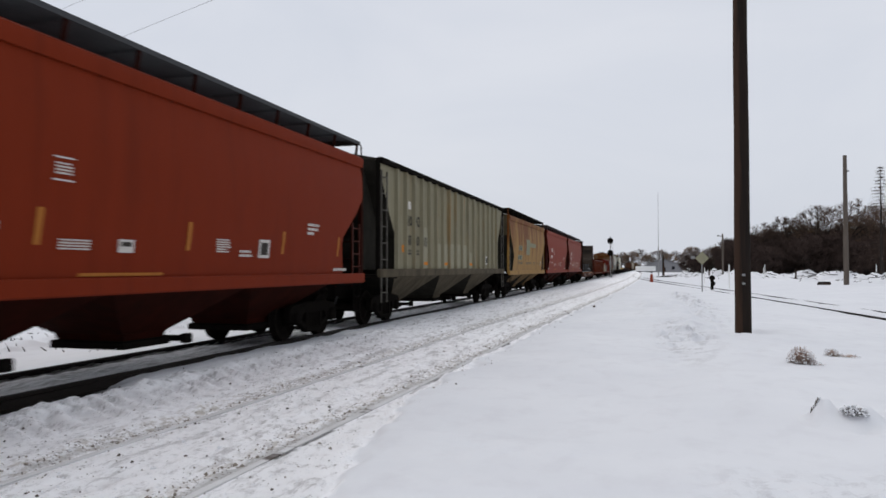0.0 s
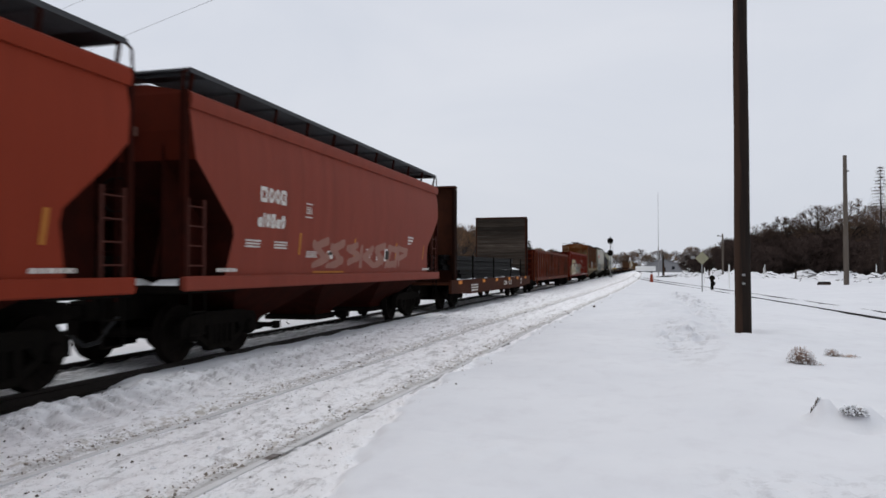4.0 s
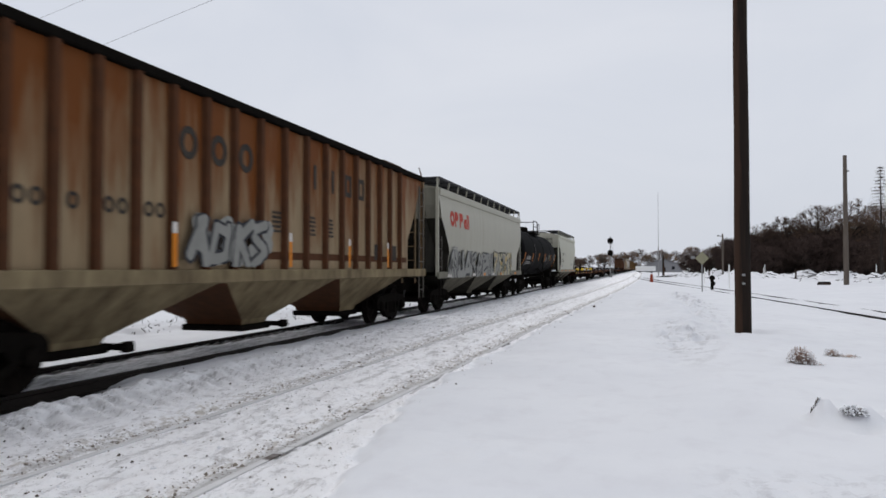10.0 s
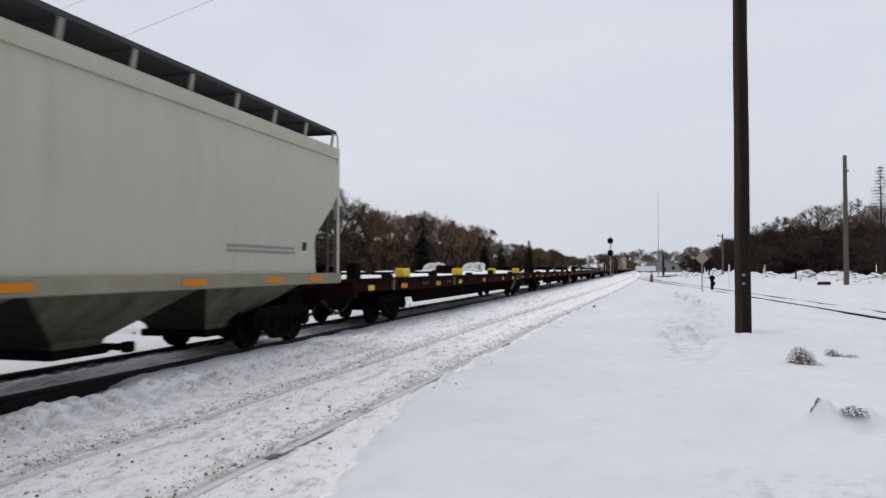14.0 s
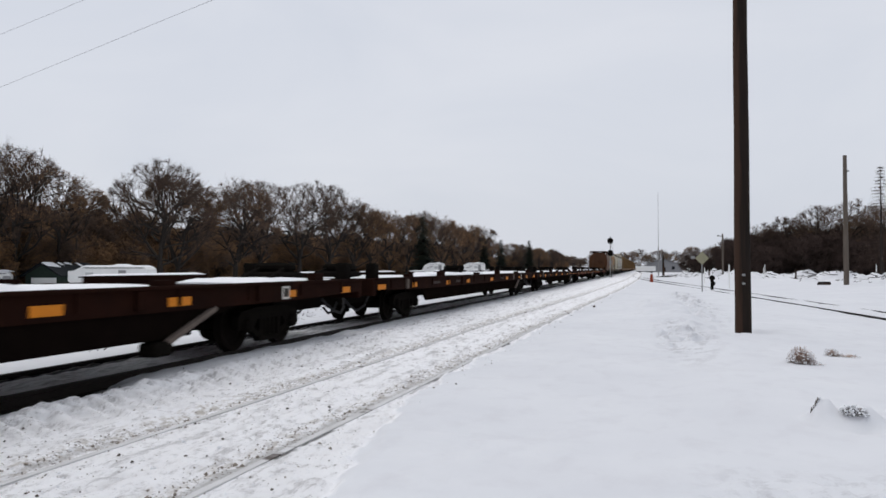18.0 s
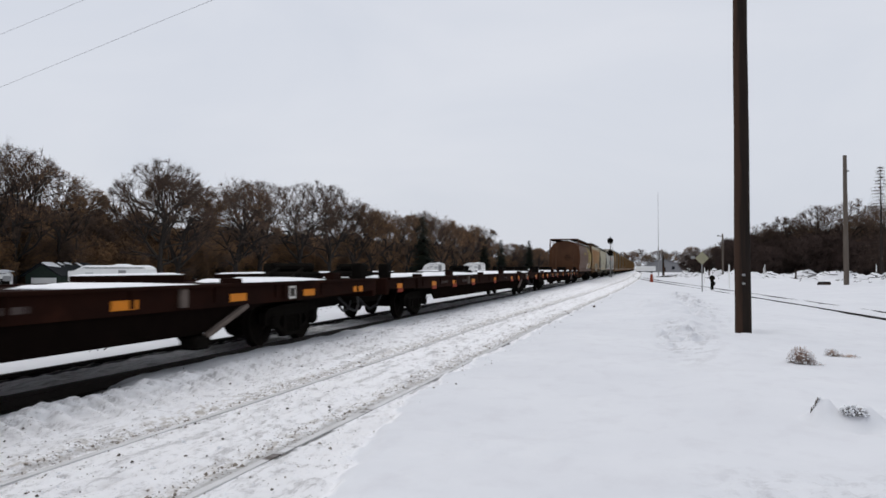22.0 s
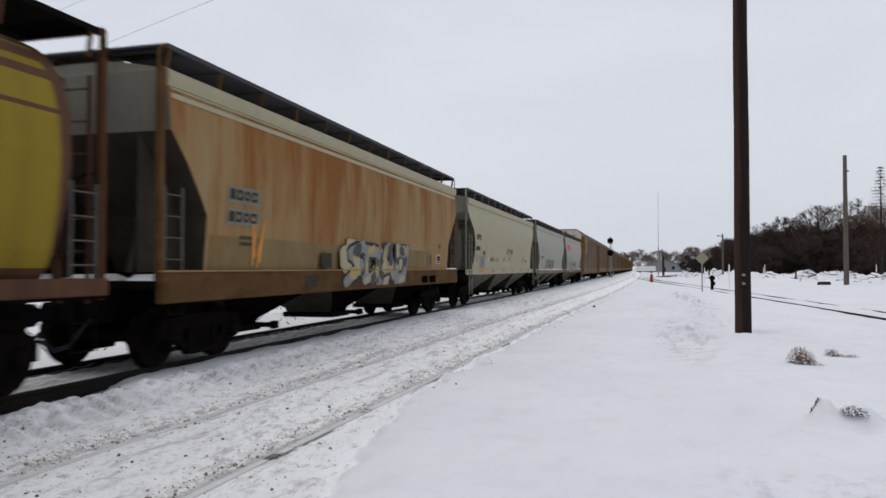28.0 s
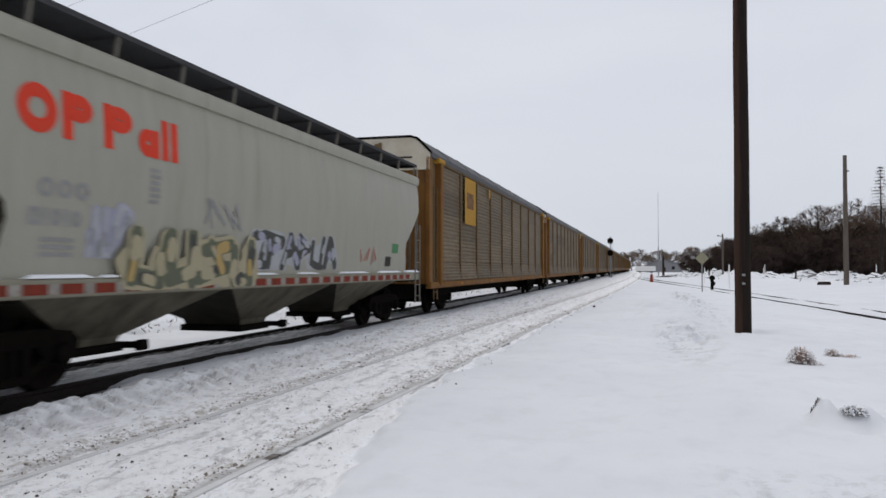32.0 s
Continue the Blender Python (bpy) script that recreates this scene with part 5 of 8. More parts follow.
r = random.Random(62)
bay_at = lambda i: -h + 0.65 + 0.9 * i + 0.45
blotches(ob, burnt, FLAT(1.443), [(bay_at(i) + r.uniform(-0.2, 0.2), r.uniform(0.95, 2.3), r.uniform(0.25, 0.6), r.uniform(0.3, 0.9)) for i in range(21) for _ in range(2)], 63, "patches of black scale on the side sheets")
blotches(ob, bright_red, FLAT(1.446), [(bay_at(i) + r.uniform(-0.15, 0.15), r.uniform(1.2, 1.65), r.uniform(0.3, 0.55), r.uniform(0.3, 0.6)) for i in (2, 3, 4, 5, 7, 8, 10, 13, 16)], 64, "patches of older bright red paint")
blotches(ob, rust_spot, FLAT(1.449), [(bay_at(i) + r.uniform(-0.25, 0.25), r.uniform(1.0, 2.3), r.uniform(0.12, 0.3), r.uniform(0.1, 0.45)) for i in range(21) for _ in range(2)], 65, "spots of orange rust on the side sheets")
blotches(ob, worn_cream, FLAT(1.452), [(-h + 3.72, 2.04, 0.3, 0.14), (-h + 4.68, 2.03, 0.32, 0.1), (-h + 8.95, 1.05, 0.3, 0.1), (-h + 14.1, 1.9, 0.3, 0.12), (-h + 12.4, 2.0, 0.4, 0.1)], 66, "scuffed remains of cream lettering")
blotches(ob, worn_cream, FLAT(1.505), [(-h + 3.44, 1.72, 0.14, 0.4), (-h + 4.35, 1.92, 0.13, 0.14), (-h + 3.44, 2.08, 0.12, 0.14)], 67, "scuffed remains of cream lettering on the posts")
for y in (0.6, 7.0, 12.5):
    decal(ob, "reflector", dull_amber, FLAT(1.525), -h + y, -h + y + 0.3, 0.79, 0.86)

ob, h = gondola("bright red gondola car covered with large graffiti", 123.7, 144.4, gon_new, (1.33, 0.97), 2.98, 0.86, gon_end)
fl = FLAT(1.448)
graffiti(ob, FLAT(1.508), -h + 0.2, -h + 2.0, 0.82, 1.75, [SP_B, SP_GOLD, SP_PINK, SP_TEAL, SP_GOLD], 4, 11, "multicoloured graffiti letters in pink and teal")
graffiti(ob, FLAT(1.508), -h + 2.1, -h + 6.4, 0.84, 2.0, [SP_B, SP_W, SP_W, SP_GOLD], 5, 12, "large white and gold graffiti letters")
graffiti(ob, FLAT(1.508), -h + 6.55, -h + 11.6, 0.82, 1.98, [SP_B, SP_PINK, SP_BLUE, SP_TEAL, SP_W, SP_B, SP_GREEN], 8, 13, "multicoloured graffiti letters in pink, blue and green")
stencil(ob, white_ink, fl, -h + 6.6, 2.15, [(0.3, 0.1)])
stencil(ob, white_ink, fl, -h + 7.5, 2.15, [(0.6, 0.08)])
graffiti(ob, FLAT(1.508), -h + 2.3, -h + 5.6, 1.98, 2.28, [SP_B, SP_GOLD, SP_W], 7, 14, "gold crown of graffiti over the letters")
glyphs(ob, white_ink, fl, -h + 12.24, 2.05, 0.26, [("ring", 0.28), ("gap", 0.05), ("flag", 0.24)], 0.24)
lettering(ob, white_ink, fl, "355", -h + 13.1, 2.06, 0.25, 0.66)
lettering(ob, white_ink, fl, "124", -h + 14.12, 2.08, 0.25, 0.6)
for y, z, w in ((8.4, 1.8, 0.5), (8.4, 1.68, 0.5), (7.1, 1.8, 0.5), (7.1, 1.68, 0.5), (5.05, 2.15, 0.2), (5.1, 1.4, 0.3), (3.8, 1.4, 0.4), (2.7, 1.4, 0.25), (1.9, 1.45, 0.4), (0.9, 1.2, 0.35)):
    stencil(ob, white_ink, fl, h - y, z, [(w, 0.07)] * 2)
for i in range(6):
    for k in (0, 0.3):
        decal(ob, "reflector", white_ink, FLAT(1.525), h - 8.6 + i * 1.5 + k, h - 8.45 + i * 1.5 + k, 0.82, 0.92)

# ---- rusty ribbed hopper, pale hopper, tank car, white hopper ----
ob, h, sd = hopper("rust-streaked ribbed covered hopper car, grey paint showing through", 145.9, 163.1, rusty, rusty, "ribbed", 4.22, 1.46, 3, False, (1.79, 2.48, 3.18, 3.92, 4.71, 5.55, 6.36, 7.22, 8.13, 9.06, 9.98, 10.86, 11.68, 12.48, 13.3, 14.08, 14.9), rust_post, end=rusty, slope_mat=rust_post, bay_mat=bay_cream, sill_mat=bay_cream)
part("roof_platform", S().box(-0.5, 0.4, -h + 0.05, -h + 1.3, 4.54, 4.6, 0.02).box(-1.42, -0.5, -h + 0.0, -h + 0.4, 4.42, 4.45).box(0.4, 1.1, -h + 0.0, -h + 0.4, 4.44, 4.47).path([(-1.4, -h - 0.05, 4.47), (-1.4, -h - 0.05, 4.0)], 0.02), rust_post, ob)
part("roof_platform", S().box(-0.7, 0.7, h - 1.4, h + 0.2, 4.6, 4.66).path([(1.3, h + 0.15, 4.6), (1.42, h + 0.12, 4.2)], 0.02), rust_post, ob)
fl = FLAT(1.453)
for y, kind in ((4.9, "ring"), (5.72, "ring"), (6.55, "ring"), (9.45, "bar"), (10.36, "bar"), (11.1, "box"), (11.9, "box")):
    glyphs(ob, dark_ink, fl, -h + y, 3.12, 0.5, [(kind, 0.13 if kind == "bar" else 0.46 if kind == "ring" else 0.38)], 0.22)
for y, n in ((1.92, 2), (2.72, 1), (3.34, 2), (4.12, 2)):
    glyphs(ob, dark_ink, fl, -h + y, 2.2, 0.22, [("ring", 0.2), ("gap", 0.05)] * n, 0.22)
graffiti(ob, FLAT(1.548), -h + 5.0, -h + 7.4, 1.52, 2.28, [SP_B, SP_DULL, SP_DULL], 4, 21, "silver graffiti letters with a black outline")
for y in (1.25, 4.62, 8.2, 11.1, 13.7):
    decal(ob, "reflector", orange_tape, FLAT(1.55), -h + y, -h + y + 0.11, 1.52, 2.0)
    decal(ob, "reflector", white_ink, FLAT(1.55), -h + y, -h + y + 0.11, 2.0, 2.16)
decal(ob, "stencil_band", rust_post, fl, -h + 7.5, h - 1.6, 1.66, 1.8, 0.004, "dark rust-brown repaint band")
for y in (7.7, 9.0, 9.9):
    stencil(ob, dark_ink, fl, -h + y, 2.5, [(0.55, 0.05)] * 5)
for y in (h - 4.2, h - 3.1):
    decal(ob, "dark_patch", dark_ink, fl, y, y + 0.6, 1.7, 2.1)

ob, h, sd = hopper("pale grey covered hopper car with a red mark and grey graffiti", 164.7, 181.3, pale_grey, pale_grey, eave=4.15, sill=1.36, end=grime_shade_grey, end_top=pale_end, bay_mat=bay_pale, walk_mat=walk_grey, snowy=False, sill_mat=pale_end)
glyphs(ob, red_faded, sd, -h + 1.33, 2.95, 0.54, [("ring", 0.58), ("gap", 0.07), ("flag", 0.46), ("gap", 0.22), ("flag", 0.5), ("gap", 0.14), ("low", 0.44), ("gap", 0.06), ("bar", 0.15), ("gap", 0.06), ("bar", 0.15)], 0.29, name="red_mark")
stencil(ob, grey_ink, sd, -h + 1.6, 2.2, [(0.9, 0.05)] * 3)
graffiti(ob, lambda z: max(sd(z), 1.565), -h + 1.2, -h + 8.7, 1.16, 2.1, [SP_B, SP_DULL, SP_SOFT, SP_DULL], 7, 31, "grey bubble graffiti letters with black outlines")
graffiti(ob, lambda z: max(sd(z), 1.565), -h + 9.2, -h + 13.4, 1.16, 2.2, [SP_SOFT, cream, SP_OLIVE, SP_GOLD, SP_DULL], 5, 32, "cream, gold and red graffiti letters")
for i in range(8):
    decal(ob, "reflector", orange_tape if i % 2 else white_ink, FLAT(1.565), -h + 1.0 + i * 1.9, -h + 1.5 + i * 1.9, 1.2, 1.3)


drip_grey = shade("pale_drip_stain", (0.16, 0.16, 0.15), 0.7, 0, (0.03, 0.03, 0.03), 5.0, (1, 6, 0.5), 1.0)


def tank_car(c0, c1):
    ob, h = car("tank_car", "black tank car with amber reflector strips and roof platform", c0, c1)
    R, zc, e = 1.44, 2.5, h - 0.55
    s = S(True)
    prof = [(0.02, -e), (0.55, -e + 0.05), (1.0, -e + 0.19), (1.28, -e + 0.42), (1.41, -e + 0.68), (R, -e + 0.95), (R, 0), (R, e - 0.95), (1.41, e - 0.68), (1.28, e - 0.42), (1.0, e - 0.19), (0.55, e - 0.05), (0.02, e)]
    s.disc((0, 0, zc), "y", prof, 40)
    tank = part("tank", s, tank_black, ob)
    for y in (-3.3, 0.6, 4.4):
        part("jacket_band", S(True).disc((0, y, zc), "y", [(R + 0.004, -0.05), (R + 0.015, -0.04), (R + 0.015, 0.04), (R + 0.004, 0.05)], 40), black, tank)
    sd = lambda z: math.sqrt(max(R * R - (z - zc) ** 2, 0.01))
    for y, z0, z1 in ((-7.35, 1.55, 2.4), (-4.05, 1.92, 2.4), (-1.4, 1.98, 2.46), (1.5, 1.98, 2.46), (4.6, 2.0, 2.5), (7.2, 1.6, 2.5)):
        decal(ob, "reflector", orange_tape, sd, y, y + 0.14, z0, z1, 0.012, lean=0.25 if abs(y) > 7 else 0.05)
    for y in (-6.36, -5.5):
        decal(ob, "grey_patch", grey_ink, sd, y, y + 0.72, 2.02, 2.22, 0.012, "worn grey marking panel")
        glyphs(ob, tank_black, sd, y + 0.06, 2.06, 0.13, [("ring", 0.14), ("gap", 0.04)] * 3, 0.25, 0.016)
    stencil(ob, grey_ink, sd, -6.45, 1.86, [(1.9, 0.05), (2.3, 0.05), (0.7, 0.03)], 0.012)
    stencil(ob, grey_ink, sd, 2.2, 2.2, [(0.45, 0.05)] * 4, 0.012)
    stencil(ob, grey_ink, sd, 6.4, 2.5, [(0.7, 0.045)] * 6, 0.012)
    decal(ob, "placard", SP_OLIVE, sd, 3.55, 4.1, 2.12, 2.42, 0.012)
    for y, z0, z1 in ((-3.1, 1.6, 3.0), (4.05, 1.7, 2.7), (5.9, 1.8, 2.6)):
        decal(ob, "pale_drip", drip_grey, sd, y, y + 0.1, z0, z1, 0.011, "pale drip stain down the tank")
    for k in (-1, 1):
        part("saddle", S().box(-1.2, 1.2, k * (h - 2.1) - 0.4, k * (h - 2.1) + 0.4, 0.86, 1.35, 0.04), black, ob)
        part("stub_sill", S().box(-0.3, 0.3, k * (h - 1.5) - 1.6, k * (h - 1.5) + 1.5, 0.66, 0.98, 0.03), black, ob)
        part("end_platform", S().box(-1.45, 1.45, k * (h - 0.3) - 0.3, k * (h - 0.3) + 0.3, 1.02, 1.1, 0.01), black, ob)
        part("end_rail", S().path([(-1.4, k * (h - 0.05), 1.1), (-1.4, k * (h - 0.05), 2.0), (1.4, k * (h - 0.05), 2.0), (1.4, k * (h - 0.05), 1.1)], 0.022).path([(-1.4, k * (h - 0.05), 1.55), (1.4, k * (h - 0.05), 1.55)], 0.018), black, ob)
        part("corner_ladder", ladder_mesh(1.0, 0.4, 3), black, ob, at=pose(1.47, k * (h - 0.3), 0.42))
        truck(ob, k * (h - 2.1), (c0 + c1) / 2)
        part("step_frame", S().path([(k * 1.45, -0.6, 0.35), (k * 1.45, -0.6, 0.95), (k * 1.1, -0.6, 1.5)], 0.025).path([(k * 1.45, 0.3, 0.35), (k * 1.45, 0.3, 0.95), (k * 1.1, 0.3, 1.5)], 0.025).path([(k * 1.45, -0.6, 0.37), (k * 1.45, 0.3, 0.37)], 0.025).path([(k * 1.45, -0.6, 0.66), (k * 1.45, 0.3, 0.66)], 0.02), black, ob)
        part("brake_pipe", S().path([(k * 0.95, -4.6, 0.95), (k * 0.95, 4.6, 0.95)], 0.03).path([(k * 0.95, -3.0, 0.95), (k * 0.95, -3.0, 1.3)], 0.02).path([(k * 0.95, 3.0, 0.95), (k * 0.95, 3.0, 1.3)], 0.02), black, ob)
    pf = part("roof_platform", S().box(-1.1, 1.1, -1.45, 1.25, zc + R - 0.2, zc + R - 0.12), black, ob, "black roof platform with hand rails")
    top = zc + R + 0.62
    for x in (-1.07, 1.07):
        part("hand_rail", S().path([(x, -1.4, zc + R - 0.15), (x, -1.4, top - 0.08), (x, -1.3, top), (x, 0.2, top), (x, 0.3, top - 0.08), (x, 0.3, zc + R - 0.15)], 0.03).path([(x, -1.4, top - 0.36), (x, 0.3, top - 0.36)], 0.022), black, pf)
        part("hand_rail", S().path([(x, 0.45, zc + R - 0.15), (x, 0.45, top - 0.16), (x, 0.55, top - 0.1), (x, 1.2, top - 0.1), (x, 1.2, zc + R - 0.15)], 0.026), black, pf)
    part("end_hand_rail", S().path([(-1.07, -1.4, top - 0.08), (1.07, -1.4, top - 0.08)], 0.026), black, pf)
    part("dome_lid", S(True).disc((0, 0.2, zc + R - 0.05), "z", [(0.45, 0), (0.45, 0.28), (0.36, 0.36), (0.05, 0.4)], 20).disc((0, -0.8, zc + R - 0.05), "z", [(0.16, 0), (0.16, 0.3), (0.08, 0.34)], 12), black, pf)
    part("side_ladder", ladder_mesh(1.75, 0.46, 4), black, ob, at=pose(1.5, -0.15, 0.42))
    couplers(ob, h - 0.1)
    return ob


tank_car(182.1, 199.2)

ob, h, sd = hopper("off-white covered hopper car with dark recesses at the ends", 200.1, 213.65, off_white, off_white, eave=4.12, sill=1.38, end=grime_shade_grey, end_top=pale_grey, sill_mat=sill_dust, bay_mat=bay_pale, walk_mat=walk_grey)
glyphs(ob, dark_ink, sd, -h + 2.05, 2.5, 0.26, [("flag", 0.2), ("gap", 0.07), ("flag", 0.2), ("gap", 0.07), ("box", 0.2), ("gap", 0.07), ("box", 0.2)], 0.2)
lettering(ob, dark_ink, sd, "813042", -h + 2.03, 1.98, 0.27, 1.3)
stencil(ob, grey_ink, sd, -h + 1.95, 1.78, [(1.2, 0.05)] * 3)
decal(ob, "frame_mark", grey_ink, sd, -h + 4.0, -h + 4.3, 2.5, 2.72)
stencil(ob, grey_ink, sd, h - 4.6, 1.85, [(2.4, 0.05)] * 2)
decal(ob, "placard", white_ink, sd, h - 1.95, h - 1.65, 1.8, 2.05)
decal(ob, "placard_panel", dark_ink, sd, h - 1.9, h - 1.7, 1.84, 2.01, 0.012)
for y in (1.4, 4.4, 7.7, 10.2, 11.9):
    decal(ob, "reflector", orange_tape, FLAT(1.565), -h + y, -h + y + 0.6, 1.24, 1.34)
decal(ob, "reflector", spray("red", (0.45, 0.06, 0.04)), sd, -h + 1.45, -h + 1.6, 1.6, 1.7)
s = S()
p_, f_ = words("813042", 0.18, 0.86)
part("end_lettering", S().add([(u + 0.14, -h + 0.105, 3.44 + v) for u, v in p_], f_), dark_ink, ob)
for i in range(4):
    s.box(0.2 + i * 0.2, 0.35 + i * 0.2, -h + 0.11, -h + 0.12, 3.72, 3.76)
    s.box(0.2 + i * 0.2, 0.24 + i * 0.2, -h + 0.11, -h + 0.12, 3.76, 3.9)
    s.box(0.31 + i * 0.2, 0.35 + i * 0.2, -h + 0.11, -h + 0.12, 3.76, 3.9)
for i in range(3):
    s.box(0.15, 1.0, -h + 0.11, -h + 0.135, 3.14 - i * 0.1, 3.18 - i * 0.1)
tagged(part("end_stencil", s, dark_ink, ob), kind="stuff")


# ---- empty intermodal flats ----
def flat_car(c0, c1, seed, wide, label, spots, red_marks=False):
    rnd = random.Random(seed)
    ob, h = car("intermodal_flat_car", label, c0 + 0.5, c1 - 0.5, "empty intermodal flat cars")
    for k in (-1, 1):
        part("side_sill", S().prism([(-h, 1.24), (h, 1.24), (h, 0.95), (h - 3.6, 0.88), (-h + 3.6, 0.88), (-h, 0.95)], "x", k * 1.4 - 0.06, k * 1.4 + 0.06), flat_brown, ob)
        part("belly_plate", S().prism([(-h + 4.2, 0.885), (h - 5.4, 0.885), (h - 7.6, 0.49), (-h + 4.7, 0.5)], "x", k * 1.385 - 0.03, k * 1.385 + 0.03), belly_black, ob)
        for i in range(14):
            y = -h + 1.2 + i * (2 * h - 2.4) / 13
            part("side_stiffener", S().box(k * 1.47 - 0.02, k * 1.47 + 0.02, y - 0.04, y + 0.04, 0.96, 1.2), flat_brown, ob)
        part("side_flange", S().box(k * 1.46 - 0.08, k * 1.46 + 0.08, -h, h, 1.2, 1.25, 0.01), flat_brown, ob)
        part("end_sill", S().box(-1.45, 1.45, k * h - 0.12, k * h + 0.12, 0.8, 1.24, 0.03), flat_brown, ob)
        truck(ob, k * (h - 3.7), (c0 + c1) / 2)
    part("deck", S().box(-1.36, 1.36, -h, h, 1.14, 1.22), flat_brown, ob)
    part("centre_sill", S().box(-0.45, 0.45, -h, h, 0.55, 1.1, 0.03), black, ob)
    # container guides, bridge plates and hitches
    for i in range(6):
        y = -h + 2.4 + i * (2 * h - 4.8) / 5 + rnd.uniform(-0.6, 0.6)
        for k in (-1, 1):
            part("container_guide", S().prism([(k * 1.26, y - 0.16), (k * 1.46, y - 0.2), (k * 1.46, y + 0.2), (k * 1.26, y + 0.16)], "z", 1.22, 1.4 if i % 2 else 1.33), flat_brown, ob)
    for y in (-h + 1.0, -0.6, h - 1.6):
        part("trailer_hitch", S().box(-0.5, 0.5, y - 0.5, y + 0.5, 1.22, 1.42, 0.05).box(-0.42, 0.42, y - 0.1, y + 0.35, 1.42, 1.62, 0.06).path([(-0.35, y - 0.9, 1.25), (-0.3, y, 1.5)], 0.05).path([(0.35, y - 0.9, 1.25), (0.3, y, 1.5)], 0.05), black, ob)
    for k in (-1, 1):
        for q in (-1, 1):
            part("end_upright", S().box(q * 1.2 - 0.13, q * 1.2 + 0.13, k * (h - 0.45) - 0.17, k * (h - 0.45) + 0.17, 1.2, 1.62, 0.03), black, ob)
    curbs, y = [], -h + 1.0
    while y < h - 2.5:
        w = rnd.uniform(1.6, 3.6)
        curbs.append((y, w))
        part("far_curb", S().box(-1.3, -1.16, y, y + w, 1.22, 1.37, 0.02), flat_brown, ob)
        part("snow_ridge", S(True).loft([[(-1.3, y, 1.368), (-1.16, y, 1.368), (-1.16, y + w, 1.368), (-1.3, y + w, 1.368)], [(-1.27, y + 0.3, 1.4), (-1.19, y + 0.35, 1.395), (-1.19, y + w - 0.4, 1.385), (-1.27, y + w - 0.3, 1.41)]]), snow_load, ob)
        y += w + rnd.uniform(0.9, 3.4)
    y = -h + 0.2
    while y < h - 1.2:
        w = rnd.uniform(1.4, 4.2)
        y1 = min(y + w, h - 0.1)
        top = rnd.uniform(0.03, 0.13)
        rings, n = [], 13
        for j in range(n):
            u, bulge = y + (y1 - y) * j / (n - 1), math.sin(math.pi * (j + 0.3) / (n - 0.4)) ** 0.5
            hi, xl, xr = top * bulge * rnd.uniform(0.6, 1.25), -0.9 * bulge + rnd.uniform(-0.15, 0.15), 1.36 - 0.25 * (1 - bulge) - rnd.uniform(0, 0.12)
            rings.append([(xl, u, 1.212), (xl + 0.2, u, 1.222 + hi), (0.5, u, 1.224 + hi * rnd.uniform(0.8, 1.2)), (xr - 0.12, u, 1.222 + hi * 0.8), (xr, u, 1.212)])
        part("snow_patch", S(True).loft(rings), snow_load, ob, "snow lying on the deck")
        y = y1 + rnd.uniform(0.4, 1.9)
    fl = FLAT(1.463)
    tones = [orange_tape, orange_tape, yellow_tape] if wide else [orange_tape]
    for y in spots:
        w = rnd.uniform(0.42, 0.58)
        decal(ob, "reflector", rnd.choice(tones), fl, y - w / 2, y + w / 2, 0.95, 1.08)
        if red_marks:
            decal(ob, "red_patch", dull_red, FLAT(1.475), y - w / 2, y + w / 2, 0.84, 0.947)
    for y in (-8.9, -5.9, 2.7):
        stencil(ob, faint_ink, fl, y, 1.0, [(rnd.uniform(0.5, 1.0), 0.08)])
    y = 8.4 + rnd.uniform(-0.4, 1.8)
    decal(ob, "placard", white_ink, fl, y, y + 0.3, 0.92, 1.16)
    decal(ob, "placard_panel", dark_ink, fl, y + 0.05, y + 0.25, 0.96, 1.12, 0.012)
    for y in (-11.6, -5.0, 6.1, 9.3):
        part("stake_pocket", S().box(1.44, 1.52, y - 0.09, y + 0.09, 0.92, 1.2, 0.015), strut_grey if rnd.random() < 0.4 else flat_brown, ob)
    if wide:
        for i in range(4):
            y = -h + 3.8 + i * 6.4
            part("yellow_guide", S().box(1.2, 1.47, y - 0.3, y + 0.3, 1.24, 1.5, 0.03), yellow_tape, ob, "yellow-painted container guide")
    for k in (-1, 1):
        part("hose", S(True).path([(0.9, k * (h - 1.0), 0.8), (0.95, k * (h - 0.5), 0.52), (0.95, k * h, 0.42), (0.9, k * (h + 0.3), 0.55), (0.8, k * (h + 0.5), 0.75)], 0.03, 7), hose_mat, ob)
    part("brake_lever", S().path([(1.44, h - 6.2, 0.86), (1.46, h - 7.45, 0.44)], 0.055), strut_grey, ob, "grey-brown diagonal brake strut")
    part("strut_shoe", S().box(1.2, 1.52, h - 7.75, h - 7.35, 0.26, 0.46, 0.04), black, ob)
    couplers(ob, h - 0.1, 0.84)
    return ob


FLATS = [214.3, 243.6, 272.9, 302.2, 331.5, 360.8, 390.0]
MARKS = ((-13.2, -10.6, -7.0, -4.0, 0.2, 4.5, 7.3, 10.4, 13.2), (-13.2, -10.4, -7.12, -3.97, -0.2, 4.5, 7.0, 10.5, 13.2), (-13.7, -10.85, -7.0, -4.0, 0.55, 4.3, 8.1, 10.6, 13.5),
         (-12.9, -10.3, -7.0, -3.9, 0.3, 4.85, 7.65, 10.35, 13.0), (-13.2, -9.75, -7.1, -4.1, 0.3, 4.75, 6.9, 10.0, 13.45), (-12.5, -10.2, -7.0, -4.0, 0.2, 4.6, 7.3, 10.3, 13.2))
